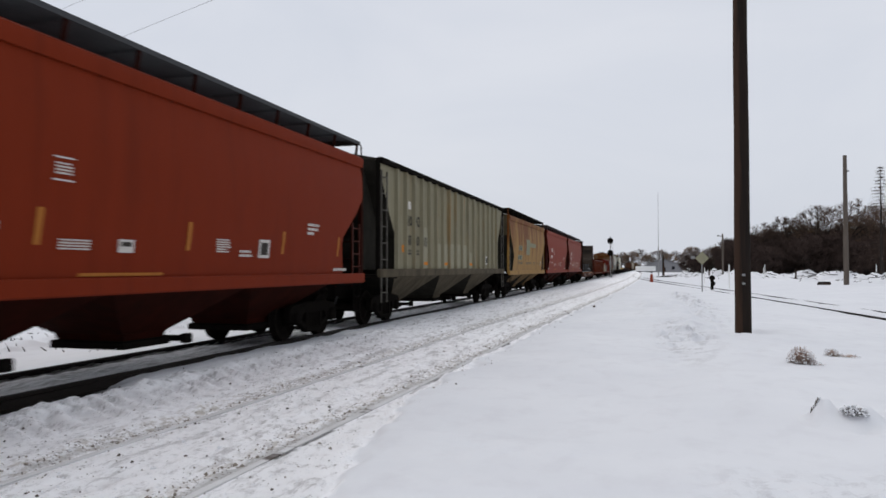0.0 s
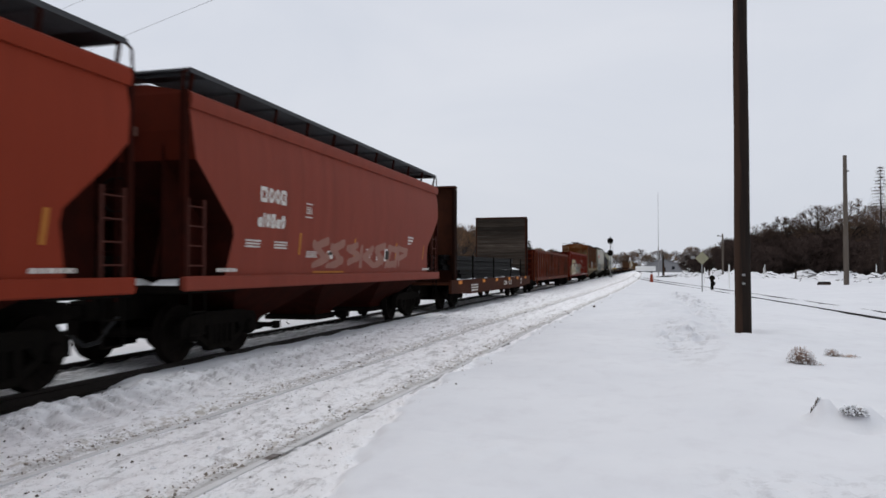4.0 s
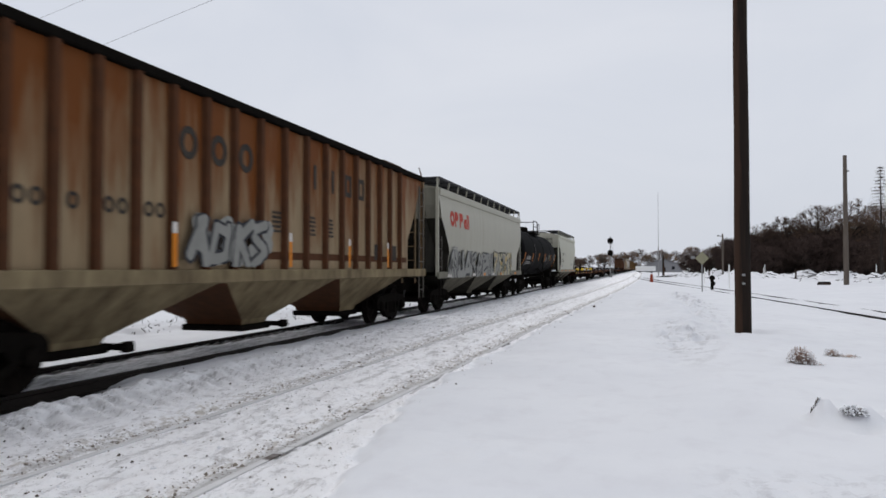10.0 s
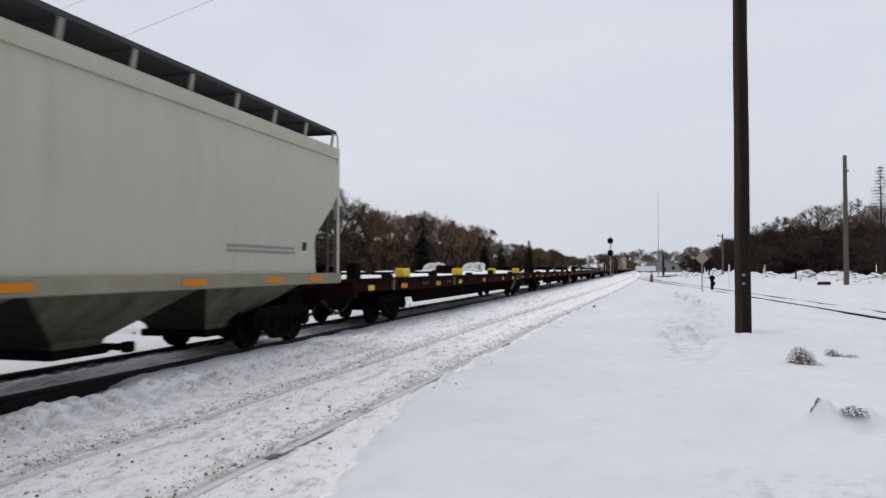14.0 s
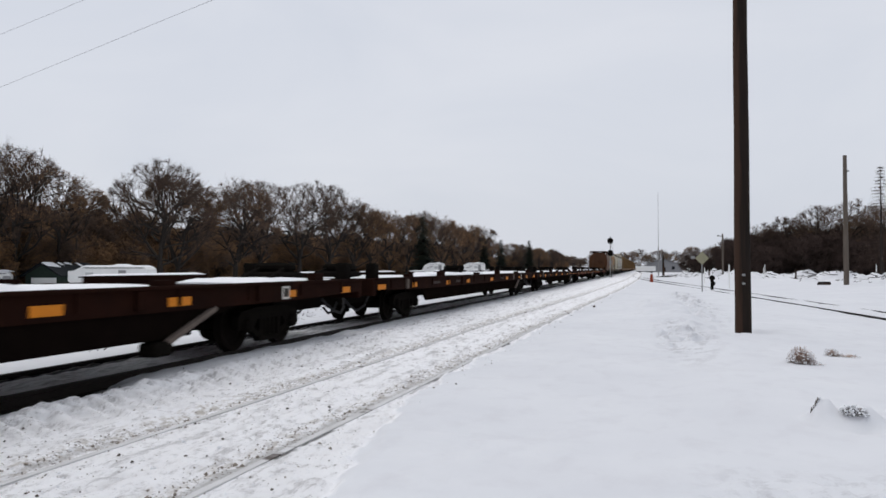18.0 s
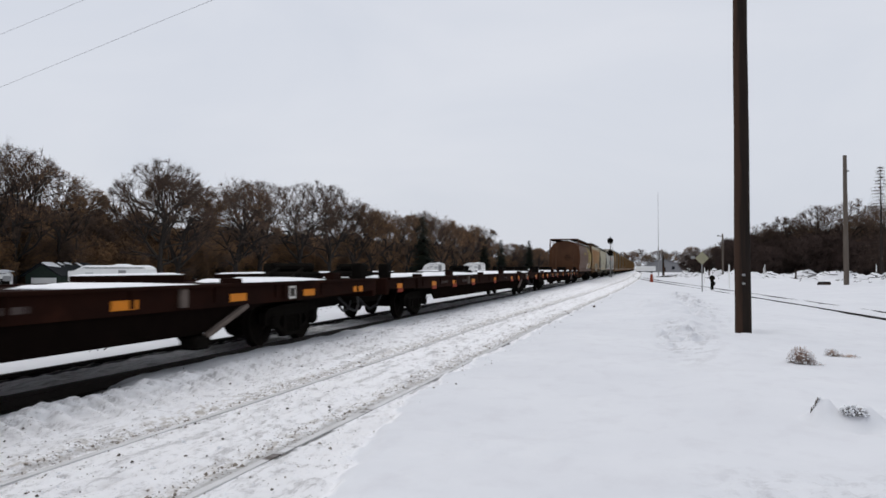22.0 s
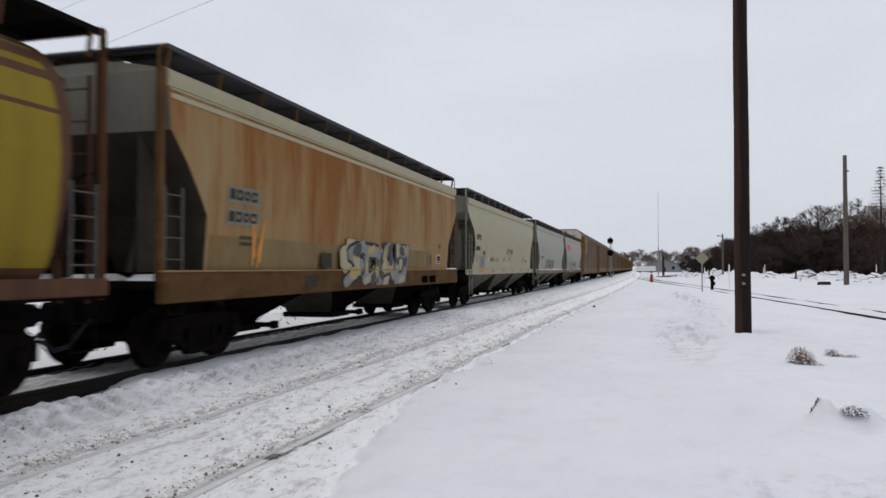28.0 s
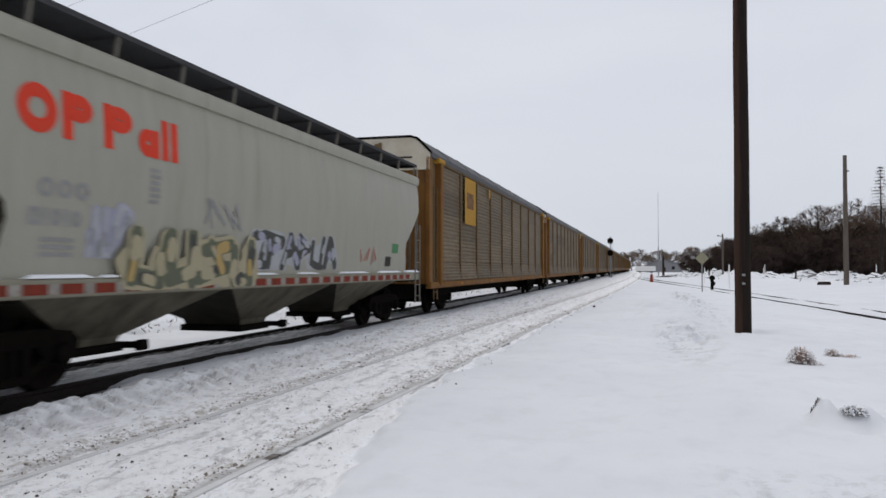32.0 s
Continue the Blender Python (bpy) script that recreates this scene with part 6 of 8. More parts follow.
for i in range(6):
    flat_car(FLATS[i], FLATS[i + 1], 50 + i, i == 0, "empty brown intermodal flat car patched with snow" if i else "empty intermodal flat car with yellow guides and snow", MARKS[i], i in (4, 5))

# ---- brown barrel hopper with the leaf mural ----
ob, h, sd = hopper("brown barrel-sided covered hopper car with a yellow leaf mural", 390.6, 408.3, brown, rust_post, "round", 4.1, 1.36, 4, True, end=brown, sill_mat=brown, bay_mat=black)
n = 12
s = S()
pts = []
for i in range(n + 1):
    z = 1.5 + 2.55 * i / n
    bow = 0.62 * math.cos(math.pi * 0.5 * i / n)
    pts += [(sd(z) + 0.008, -h + 11.65 + bow, z), (sd(z) + 0.008, h - 0.86, z)]
s.add(pts, [(2 * i, 2 * i + 1, 2 * i + 3, 2 * i + 2) for i in range(n)])
part("mural_panel", s, leaf_yellow, ob, "yellow mural field with brown leaves")
for cy, cz, ry, rz, a in ((-h + 12.98, 2.95, 0.2, 0.56, 0.42), (-h + 13.9, 2.92, 0.2, 0.52, -0.4), (-h + 12.9, 2.2, 0.16, 0.42, 0.9), (-h + 14.5, 2.3, 0.16, 0.42, -0.9)):
    ring = []
    for i in range(16):
        t = 2 * math.pi * i / 16
        u, v = ry * math.sin(t) * (0.75 + 0.25 * math.cos(t) ** 2), rz * math.cos(t) * (1.0 if abs(math.cos(t)) < 0.9 else 1.2)
        y, z = cy + u * math.cos(a) - v * math.sin(a), cz + u * math.sin(a) + v * math.cos(a)
        ring.append((sd(z) + 0.012, y, z))
    part("mural_leaf", S().add(ring, [tuple(range(16))]), brown, ob, "brown painted leaf")
graffiti(ob, sd, -h + 10.9, -h + 13.3, 1.42, 2.0, [SP_S, SP_W], 6, 41, "white block graffiti letters")
graffiti(ob, sd, -h + 13.6, -h + 15.9, 1.42, 2.3, [SP_S, SP_PINK, SP_BLUE, SP_W], 4, 42, "multicoloured graffiti scrawl")
decal(ob, "reflector", orange_tape, sd, -h + 10.55, -h + 10.75, 1.48, 1.85, lean=0.2)
decal(ob, "yellow_mark", leaf_yellow, sd, -h + 6.2, -h + 9.2, 3.0, 3.2)
for i in range(11):
    y = -h + 1.6 + i * 1.32
    part("weld_seam", S().add([(sd(z) + 0.004, y + dy, z) for z in (1.4, 1.8, 2.3, 2.7, 3.1, 3.5, 3.85, 4.05) for dy in (0, 0.06)], [(2 * j, 2 * j + 1, 2 * j + 3, 2 * j + 2) for j in range(7)]), rust_post, ob)
for k in (-1, 1):
    part("end_frame", S().path([(-1.42, k * h, 1.1), (-1.42, k * h, 4.5), (1.42, k * h, 4.5), (1.42, k * h, 1.1)], 0.045), rust_post, ob)

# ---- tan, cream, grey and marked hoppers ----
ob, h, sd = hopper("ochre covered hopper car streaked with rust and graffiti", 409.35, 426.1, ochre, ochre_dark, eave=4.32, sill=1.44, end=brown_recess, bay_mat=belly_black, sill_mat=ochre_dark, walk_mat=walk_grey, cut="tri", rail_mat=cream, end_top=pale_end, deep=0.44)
olive_patch = shade("olive_brown_patch_paint", (0.22, 0.16, 0.078), 0.7, 0, (0.15, 0.1, 0.042), 1.6, (0.3, 1.0, 0.5), 0.9, third=(0.2, 0.095, 0.03), third_from=0.55, third_to=0.7)
decal(ob, "lower_band", olive_patch, sd, -h + 1.2, h - 3.3, 1.47, 2.02, 0.003, "olive-brown repainted lower band")
for i in range(3):
    decal(ob, "pale_band", cream, sd, -h + 0.2, h - 0.2, 3.92 + i * 0.13, 4.0 + i * 0.13, 0.01)
repaint = shade("grey_repaint_patch", (0.2, 0.19, 0.155), 0.7, 0, (0.15, 0.135, 0.1), 4.0, amount=0.8)
for z in (2.56, 2.2):
    decal(ob, "repaint_patch", repaint, sd, -h + 1.65, -h + 2.72, z, z + 0.28, 0.008, "grey patch painted over the old number")
    glyphs(ob, dark_ink, sd, -h + 1.72, z + 0.06, 0.17, [("bar", 0.16), ("gap", 0.04), ("box", 0.2), ("gap", 0.04), ("ring", 0.2), ("gap", 0.04), ("box", 0.2)], 0.28, 0.012)
stencil(ob, dark_ink, sd, -h + 2.1, 1.98, [(0.45, 0.06)] * 2)
scrawl(ob, sd, -h + 2.5, -h + 2.95, 1.5, 2.5, SP_ORANGE, 2, 44, "faint orange spray stroke")
for y in (5.24, 4.5):
    decal(ob, "dark_patch", dark_ink, lambda z: max(sd(z), 1.562), -h + y, -h + y + 0.5, 1.5 if y > 5 else 1.12, 1.82 if y > 5 else 1.36)
graffiti(ob, lambda z: max(sd(z) + 0.01, 1.565), -h + 6.5, -h + 10.9, 1.08, 2.1, [SP_B, SP_DULL, cream, SP_GOLD, SP_SOFT, cream], 4, 43, "orange and green graffiti letters outlined in black")
decal(ob, "placard", white_ink, sd, h - 2.56, h - 2.1, 1.64, 1.93)
decal(ob, "placard_panel", dark_ink, sd, h - 2.52, h - 2.14, 1.73, 1.905, 0.012)
decal(ob, "placard_panel", dark_ink, sd, h - 2.52, h - 2.14, 1.66, 1.71, 0.012)
decal(ob, "paint_strip", SP_RUST, sd, h - 1.98, h - 1.86, 1.57, 2.38, 0.006, lean=0.07)
decal(ob, "paint_strip", SP_RUST, sd, h - 3.94, h - 3.84, 1.53, 1.92, 0.006, lean=0.06)
scrawl(ob, sd, h - 3.7, h - 3.0, 1.6, 1.95, SP_OLIVE, 3, 71, "faint olive graffiti tag")
stencil(ob, dark_ink, sd, h - 2.45, 2.22, [(0.32, 0.04)] * 2)
for y0, y1 in ((-4.4, -3.75), (-3.6, -2.85)):
    decal(ob, "grime_patch", belly_black, FLAT(1.563), h + y0, h + y1, 1.06, 1.27)
part("sill_flange", S().box(1.5, 1.585, -h, h, 1.445, 1.47), ochre, ob)
part("snow_ridge", S(True).loft([[(1.38, h - 1.0, 1.462), (1.57, h - 1.0, 1.462), (1.57, h - 0.08, 1.462), (1.38, h - 0.08, 1.462)], [(1.42, h - 0.93, 1.51), (1.54, h - 0.93, 1.5), (1.54, h - 0.16, 1.5), (1.42, h - 0.16, 1.51)]]), snow_load, ob, "snow lying on the sill")

ob, h, sd = hopper("cream covered hopper car with small black graffiti tags", 427.8, 445.1, cream, cream, eave=4.2, sill=1.44, end=olive_recess, end_top=pale_end, bay_mat=bay_pale, snowy=False, walk_mat=walk_grey, cut="bell", steps=steps_grey, slope_mat=grime_shade_grey)
glyphs(ob, dark_ink, sd, -h + 1.5, 2.64, 0.22, [("box", 0.22), ("gap", 0.05), ("flag", 0.24), ("gap", 0.05), ("box", 0.2)], 0.26)
glyphs(ob, dark_ink, sd, -h + 1.4, 2.2, 0.19, [("ring", 0.14), ("gap", 0.03)] * 5, 0.28)
stencil(ob, grey_ink, sd, -h + 1.4, 2.02, [(0.7, 0.05)] * 4)
stencil(ob, grey_ink, sd, -h + 3.2, 2.6, [(0.16, 0.06)] * 4)
graffiti(ob, sd, -h + 2.45, -h + 3.2, 1.5, 2.0, [SP_DULL, grey_ink, SP_DULL], 2, 45, "small silver graffiti tag")
decal(ob, "dark_patch", SP_SOFT, sd, -h + 2.76, -h + 3.2, 2.06, 2.22)
scrawl(ob, sd, -h + 2.2, -h + 2.5, 1.5, 2.1, SP_DULL, 1, 49, "thin grey spray stroke")
decal(ob, "placard", white_ink, sd, -h + 3.9, -h + 4.1, 1.82, 1.92)
scrawl(ob, sd, -h + 4.3, -h + 5.2, 1.8, 1.98, SP_SOFT, 5, 46, "small black graffiti tag")
scrawl(ob, sd, -h + 5.5, -h + 6.3, 1.8, 1.95, SP_DULL, 4, 50, "small faded graffiti tag")
scrawl(ob, sd, -h + 7.4, -h + 7.8, 1.8, 2.05, SP_SOFT, 2, 58, "small black graffiti tag")
scrawl(ob, sd, -h + 8.2, -h + 10.1, 2.15, 2.48, SP_B, 4, 47, "black graffiti tag in quick strokes")
graffiti(ob, sd, -h + 8.7, -h + 9.6, 1.88, 2.2, [SP_DULL, cream, SP_DULL], 3, 48, "faint silver tail of the graffiti tag")
decal(ob, "placard", white_ink, sd, -h + 8.5, -h + 8.75, 1.62, 1.74)
decal(ob, "placard", white_ink, sd, h - 3.3, h - 2.8, 1.76, 2.04)
decal(ob, "placard_panel", dark_ink, sd, h - 3.24, h - 2.86, 1.8, 1.98, 0.012)
scrawl(ob, sd, h - 4.3, h - 3.8, 1.8, 2.1, SP_OLIVE, 2, 59, "faded green graffiti tag")
for i, y in enumerate((1.8, 4.58, 7.0, 9.6, 12.2, 14.6)):
    decal(ob, "reflector", orange_tape if i == 0 else dull_amber, FLAT(1.565), -h + y, -h + y + (1.0 if i == 0 else 0.45), 1.36, 1.43)


dirty_red, dirty_white = shade("dirty_red_tape", (0.22, 0.035, 0.02), 0.7, 0, (0.1, 0.03, 0.02), 8.0, amount=0.8), shade("dirty_white_tape", (0.36, 0.34, 0.3), 0.7, 0, (0.16, 0.14, 0.12), 8.0, amount=0.8)


def striped_sill(ob, h, z):
    for i in range(int((h * 2 - 0.8) / 0.55)):
        y = -h + 0.4 + i * 0.55
        decal(ob, "reflector", dirty_red, FLAT(1.565), y, y + 0.36, z + 0.0, z + 0.12)
        decal(ob, "reflector", dirty_white, FLAT(1.565), y + 0.37, y + 0.53, z + 0.0, z + 0.12)
    r, y = random.Random(int(h * 1000)), -h + 0.1
    while y < h - 1.2:
        w = r.uniform(0.6, 2.2)
        t = r.uniform(0.03, 0.06)
        part("snow_ridge", S(True).loft([[(1.45, y, z + 0.185), (1.57, y, z + 0.185), (1.57, y + w, z + 0.185), (1.45, y + w, z + 0.185)], [(1.47, y + 0.12, z + 0.19 + t), (1.55, y + 0.1, z + 0.18 + t), (1.55, y + w - 0.15, z + 0.18 + t), (1.47, y + w - 0.1, z + 0.19 + t)]]), snow_load, ob, "snow lying along the sill")
        y += w + r.uniform(0.1, 1.2)


ob, h, sd = hopper("grey covered hopper car with black graffiti and striped sill", 446.5, 462.5, cool_grey, cool_grey, eave=4.18, sill=1.36, sill_mat=sill_dust, end=olive_recess, end_top=pale_end, bay_mat=bay_pale, snowy=False, walk_mat=walk_grey, steps=steps_grey, slope_mat=grime_shade_grey)
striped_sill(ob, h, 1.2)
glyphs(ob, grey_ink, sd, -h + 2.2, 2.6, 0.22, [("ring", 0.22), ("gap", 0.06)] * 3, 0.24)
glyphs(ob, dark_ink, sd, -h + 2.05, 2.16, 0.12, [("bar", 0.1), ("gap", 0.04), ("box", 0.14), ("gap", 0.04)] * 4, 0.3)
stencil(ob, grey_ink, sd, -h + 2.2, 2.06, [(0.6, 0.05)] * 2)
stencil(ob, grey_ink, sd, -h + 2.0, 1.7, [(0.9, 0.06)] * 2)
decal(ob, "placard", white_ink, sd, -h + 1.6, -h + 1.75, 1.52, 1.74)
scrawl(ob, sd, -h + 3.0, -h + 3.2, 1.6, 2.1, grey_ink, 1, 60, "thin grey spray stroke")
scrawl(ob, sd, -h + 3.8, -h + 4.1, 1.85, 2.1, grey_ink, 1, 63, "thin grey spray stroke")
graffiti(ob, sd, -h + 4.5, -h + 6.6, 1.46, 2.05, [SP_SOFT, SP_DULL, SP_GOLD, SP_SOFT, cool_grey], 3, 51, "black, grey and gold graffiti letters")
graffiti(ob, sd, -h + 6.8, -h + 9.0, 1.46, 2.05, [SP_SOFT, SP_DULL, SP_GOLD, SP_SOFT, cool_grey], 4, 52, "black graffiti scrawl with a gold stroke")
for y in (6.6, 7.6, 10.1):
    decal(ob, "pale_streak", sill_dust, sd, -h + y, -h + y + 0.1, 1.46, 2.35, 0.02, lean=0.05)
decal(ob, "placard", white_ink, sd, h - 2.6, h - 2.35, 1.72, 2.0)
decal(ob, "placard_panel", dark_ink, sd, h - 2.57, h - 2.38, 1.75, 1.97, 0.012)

ob, h, sd = hopper("light grey covered hopper car with a red mark and graffiti", 463.8, 479.95, cool_grey, cool_grey, eave=4.18, sill=1.36, sill_mat=sill_dust, end=olive_recess, end_top=pale_end, bay_mat=bay_pale, snowy=False, walk_mat=walk_grey, steps=steps_grey, slope_mat=grime_shade_grey)
striped_sill(ob, h, 1.2)
glyphs(ob, red_ink, sd, -h + 1.39, 2.99, 0.56, [("ring", 0.58), ("gap", 0.07), ("flag", 0.46), ("gap", 0.22), ("flag", 0.5), ("gap", 0.14), ("low", 0.44), ("gap", 0.06), ("bar", 0.15), ("gap", 0.06), ("bar", 0.15)], 0.29, name="red_mark")
glyphs(ob, grey_ink, sd, -h + 1.72, 2.3, 0.22, [("ring", 0.22), ("gap", 0.06)] * 3, 0.24)
glyphs(ob, grey_ink, sd, -h + 1.6, 1.98, 0.2, [("box", 0.16), ("gap", 0.05), ("bar", 0.05), ("gap", 0.05), ("ring", 0.16), ("gap", 0.05), ("bar", 0.06), ("gap", 0.05), ("ring", 0.16)], 0.26)
stencil(ob, grey_ink, sd, -h + 1.8, 1.8, [(0.5, 0.05)] * 3)
stencil(ob, grey_ink, sd, -h + 3.62, 2.8, [(0.22, 0.05)] * 6)
lilac = spray("grey_lilac", (0.34, 0.34, 0.42))
out = lambda z: max(sd(z), 1.57)
graffiti(ob, sd, -h + 2.5, -h + 3.2, 1.62, 2.28, [lilac, SP_S, grey_ink, lilac], 3, 53, "pale lilac graffiti tag")
graffiti(ob, out, -h + 3.2, -h + 6.3, 1.2, 2.0, [cream, SP_OLIVE, cream, SP_SOFT, SP_GOLD, cream], 4, 54, "cream and olive graffiti letters running over the sill")
graffiti(ob, sd, -h + 6.3, -h + 10.0, 1.46, 2.12, [SP_S, SP_SOFT, lilac, SP_S], 6, 55, "blue-black and white graffiti letters")
scrawl(ob, sd, -h + 5.0, -h + 6.0, 2.1, 2.6, grey_ink, 2, 56, "faint grey spray strokes")
scrawl(ob, sd, h - 4.8, h - 3.6, 1.6, 2.0, SP_PINK, 3, 57, "faded pink graffiti tag")
decal(ob, "placard", spray("green", (0.08, 0.2, 0.11)), sd, h - 2.5, h - 2.0, 1.9, 2.15)
decal(ob, "placard_panel", dark_ink, sd, h - 2.95, h - 2.55, 1.55, 1.8, 0.012)

# ---- autoracks ----
rack_panel = shade("galvanized_rack_panel", (0.175, 0.14, 0.094), 0.6, 0.0, (0.1, 0.073, 0.044), 2.0, (1, 1, 4), 0.85, third=(0.13, 0.065, 0.026), third_from=0.58, third_to=0.75, per_object=0.22, spec=0.12)
rack_post = shade("yellow_brown_rack_steel", (0.21, 0.1, 0.026), 0.65, 0, (0.12, 0.053, 0.016), 2.0, (1, 1, 0.4), 0.8, third=(0.1, 0.045, 0.02), third_from=0.56, third_to=0.72)
rack_line = shade("dull_brown_rack_posts", (0.15, 0.105, 0.055), 0.7, 0, (0.1, 0.06, 0.028), 3.0, (1, 1, 0.4), 0.8)
rack_roof = shade("dark_grey_rack_roof", (0.1, 0.1, 0.105), 0.6, 0.2, (0.065, 0.065, 0.068), 3.0, (1, 3, 1), 0.7)
rack_yellow = shade("faded_yellow_rack_patch", (0.42, 0.23, 0.03), 0.7, 0, (0.3, 0.16, 0.03), 3.0, amount=0.7)
rack_white = shade("white_rack_end", (0.6, 0.56, 0.47), 0.65, 0, (0.46, 0.4, 0.3), 2.0, amount=0.8)


def _panel_mesh(w, hh, flare=0.0):
    """A corrugated sheet of six shallow ridges; a flared one leans out at its foot."""
    s, n, rings = S(), 6, []
    for i in range(n + 1):
        for dz, dx in ((0.0, 0.0), (0.3, 0.03), (0.62, 0.03), (0.9, 0.0)):
            if i == n and dz:
                break
            z = (i + dz) * hh / n
            out = flare * max(0.0, 1 - z / hh)
            rings.append([(dx + out, -w / 2 + out * 0.8, z), (dx + out, w / 2 - out * 0.8, z)])
    s.loft(rings, caps=False, closed=False)
    return s.mesh("side_panel")


RACK_N, RACK_PW = 9, 2.75
PANEL_A, PANEL_B = _panel_mesh(RACK_PW - 0.09, 0.82), _panel_mesh(RACK_PW - 0.09, 0.62, 0.09)


def autorack(c0, c1, detailed, spin):
    ob, h = car("autorack_car", "brown enclosed autorack car with grey corrugated side panels", c0 + 0.55, c1 - 0.55, "enclosed autorack cars")
    span = RACK_PW * RACK_N
    for k in (-1, 1):
        part("side_sill", S().box(k * 1.5 - 0.07, k * 1.5 + 0.07, -h, h, 0.86, 1.06, 0.02), rack_post, ob)
        part("top_rail", S().box(k * 1.5 - 0.05, k * 1.5 + 0.05, -h + 0.9, h - 0.9, 4.93, 5.06, 0.02), rack_line, ob)
        part("side_wall", S().box(k * 1.42 - 0.02, k * 1.42 + 0.02, -h + 0.2, h - 0.2, 1.0, 5.1), rack_line, ob)
        for q in (-1, 1):
            y = q * (span / 2 + 0.16)
            part("end_post", S().box(k * 1.53 - 0.11, k * 1.53 + 0.11, y - 0.15, y + 0.15, 0.95, 4.92, 0.03), rack_post, ob)
            part("end_post", S().box(k * 1.46 - 0.07, k * 1.46 + 0.07, q * (h - 0.16) - 0.16, q * (h - 0.16) + 0.16, 0.86, 5.02, 0.02), rack_post, ob)
            part("corner_cap", S().box(k * 1.54 - 0.12, k * 1.54 + 0.12, y - 0.42, y + 0.3, 4.9, 5.06, 0.03), rack_yellow, ob, "faded yellow cap over the corner post")
        for i in range(RACK_N + 1):
            y = -span / 2 + i * RACK_PW
            part("side_post", S().box(k * 1.49 - 0.055, k * 1.49 + 0.055, y - 0.05, y + 0.05, 1.05, 4.95), rack_line, ob)
    for i in range(RACK_N):
        y = -span / 2 + (i + 0.5) * RACK_PW
        for j in range(5):
            part("side_panel", PANEL_A if j else PANEL_B, rack_panel, ob, at=pose(1.462, y, 1.08 + (0.63 + (j - 1) * 0.805 if j else 0)))
    prof = [(-1.57, 5.0), (-1.57, 5.16), (-1.12, 5.6), (-0.9, 5.68), (0.9, 5.68), (1.12, 5.6), (1.57, 5.16), (1.57, 5.0), (1.46, 5.0), (-1.46, 5.0)]
    part("roof", S().prism(prof, "y", -h + 0.1, h - 0.1), rack_roof, ob)
    for i in range(9):
        y = -h + 2.4 + i * (2 * h - 4.8) / 8
        part("roof_seam", S().prism([(1.575, 5.02), (1.585, 5.16), (1.135, 5.61), (0.9, 5.69), (0.85, 5.68), (1.1, 5.58), (1.55, 5.15)], "y", y - 0.03, y + 0.03), rack_roof, ob)
    for k in (-1, 1):
        part("end_door", S().box(-1.42, 1.42, k * (h - 0.12) - 0.04, k * (h - 0.12) + 0.04, 1.0, 4.6).box(-0.03, 0.03, k * (h - 0.05) - 0.04, k * (h - 0.05) + 0.04, 1.0, 4.5), rack_post, ob)
        part("end_gable", S().prism([(-1.52, 4.6), (1.52, 4.6), (1.52, 5.14), (1.08, 5.57), (0.88, 5.63), (-0.88, 5.63), (-1.08, 5.57), (-1.52, 5.14)], "y", k * (h - 0.06) - 0.06, k * (h - 0.06) + 0.06), rack_white, ob, "white end panel under the roof")
        part("gable_edge", S().prism([(-1.54, 5.14), (-1.1, 5.585), (-0.89, 5.65), (0.89, 5.65), (1.1, 5.585), (1.54, 5.14), (1.58, 5.17), (1.13, 5.63), (0.9, 5.7), (-0.9, 5.7), (-1.13, 5.63), (-1.58, 5.17)], "y", k * (h - 0.05) - 0.09, k * (h - 0.05) + 0.09), black, ob)
        part("end_ladder", ladder_mesh(3.6, 0.4, 9), rack_line, ob, at=pose(1.54, k * (h - 0.62), 0.5))
        truck(ob, k * (h - 3.2), (c0 + c1) / 2, spin)
    part("centre_sill", S().box(-0.5, 0.5, -h, h, 0.5, 0.95, 0.03), black, ob)
    part("deck", S().box(-1.45, 1.45, -h, h, 0.92, 1.0), black, ob)
    fl = FLAT(1.56)
    if detailed:
        decal(ob, "yellow_patch", rack_yellow, fl, -h + 4.55, -h + 6.4, 3.15, 4.9, label="faded yellow patch painted over the panels")
        decal(ob, "emblem_patch", worn_cream, fl, -h + 4.85, -h + 6.0, 3.75, 4.35, 0.012)
        decal(ob, "yellow_patch", rack_yellow, fl, -h + 8.95, -h + 9.3, 4.5, 4.9)
    for i in range(10):
        decal(ob, "reflector", dull_amber if i % 2 else worn_cream, FLAT(1.572), -h + 1.2 + i * 2.7, -h + 1.55 + i * 2.7, 0.92, 1.0)
    s = S()
    for i in range(3):
        s.box(-0.9 + i * 0.7, -0.45 + i * 0.7, -h - 0.008, -h - 0.002, 4.97, 5.03)
        s.box(-0.9 + i * 0.5, -0.6 + i * 0.5, -h - 0.008, -h - 0.002, 4.78, 4.83)
    tagged(part("end_stencil", s, dark_ink, ob), kind="stuff")
    part("gable_bracket", S().box(-0.16, -0.06, -h - 0.05, -h + 0.0, 5.0, 5.5).box(-0.3, -0.16, -h - 0.04, -h + 0.0, 5.3, 5.46), rack_line, ob)
    couplers(ob, h - 0.1)
    return ob


RACKS = [480.5 + 28.45 * i for i in range(13)]
autorack(RACKS[0], RACKS[1], True, True)
for i in range(1, 12):
    if i == 1:
        plain = autorack(RACKS[1], RACKS[2], False, False)
    else:
        TRAIN.append((copy_thing(plain, pose(MAIN, (RACKS[i] + RACKS[i + 1]) / 2, 0)), (RACKS[i] + RACKS[i + 1]) / 2))
# ---- trees, poles, signs and sheds round the tracks ----
def ground_z(x, y):
    return float(level(np.array([x]), np.array([y]))[0])


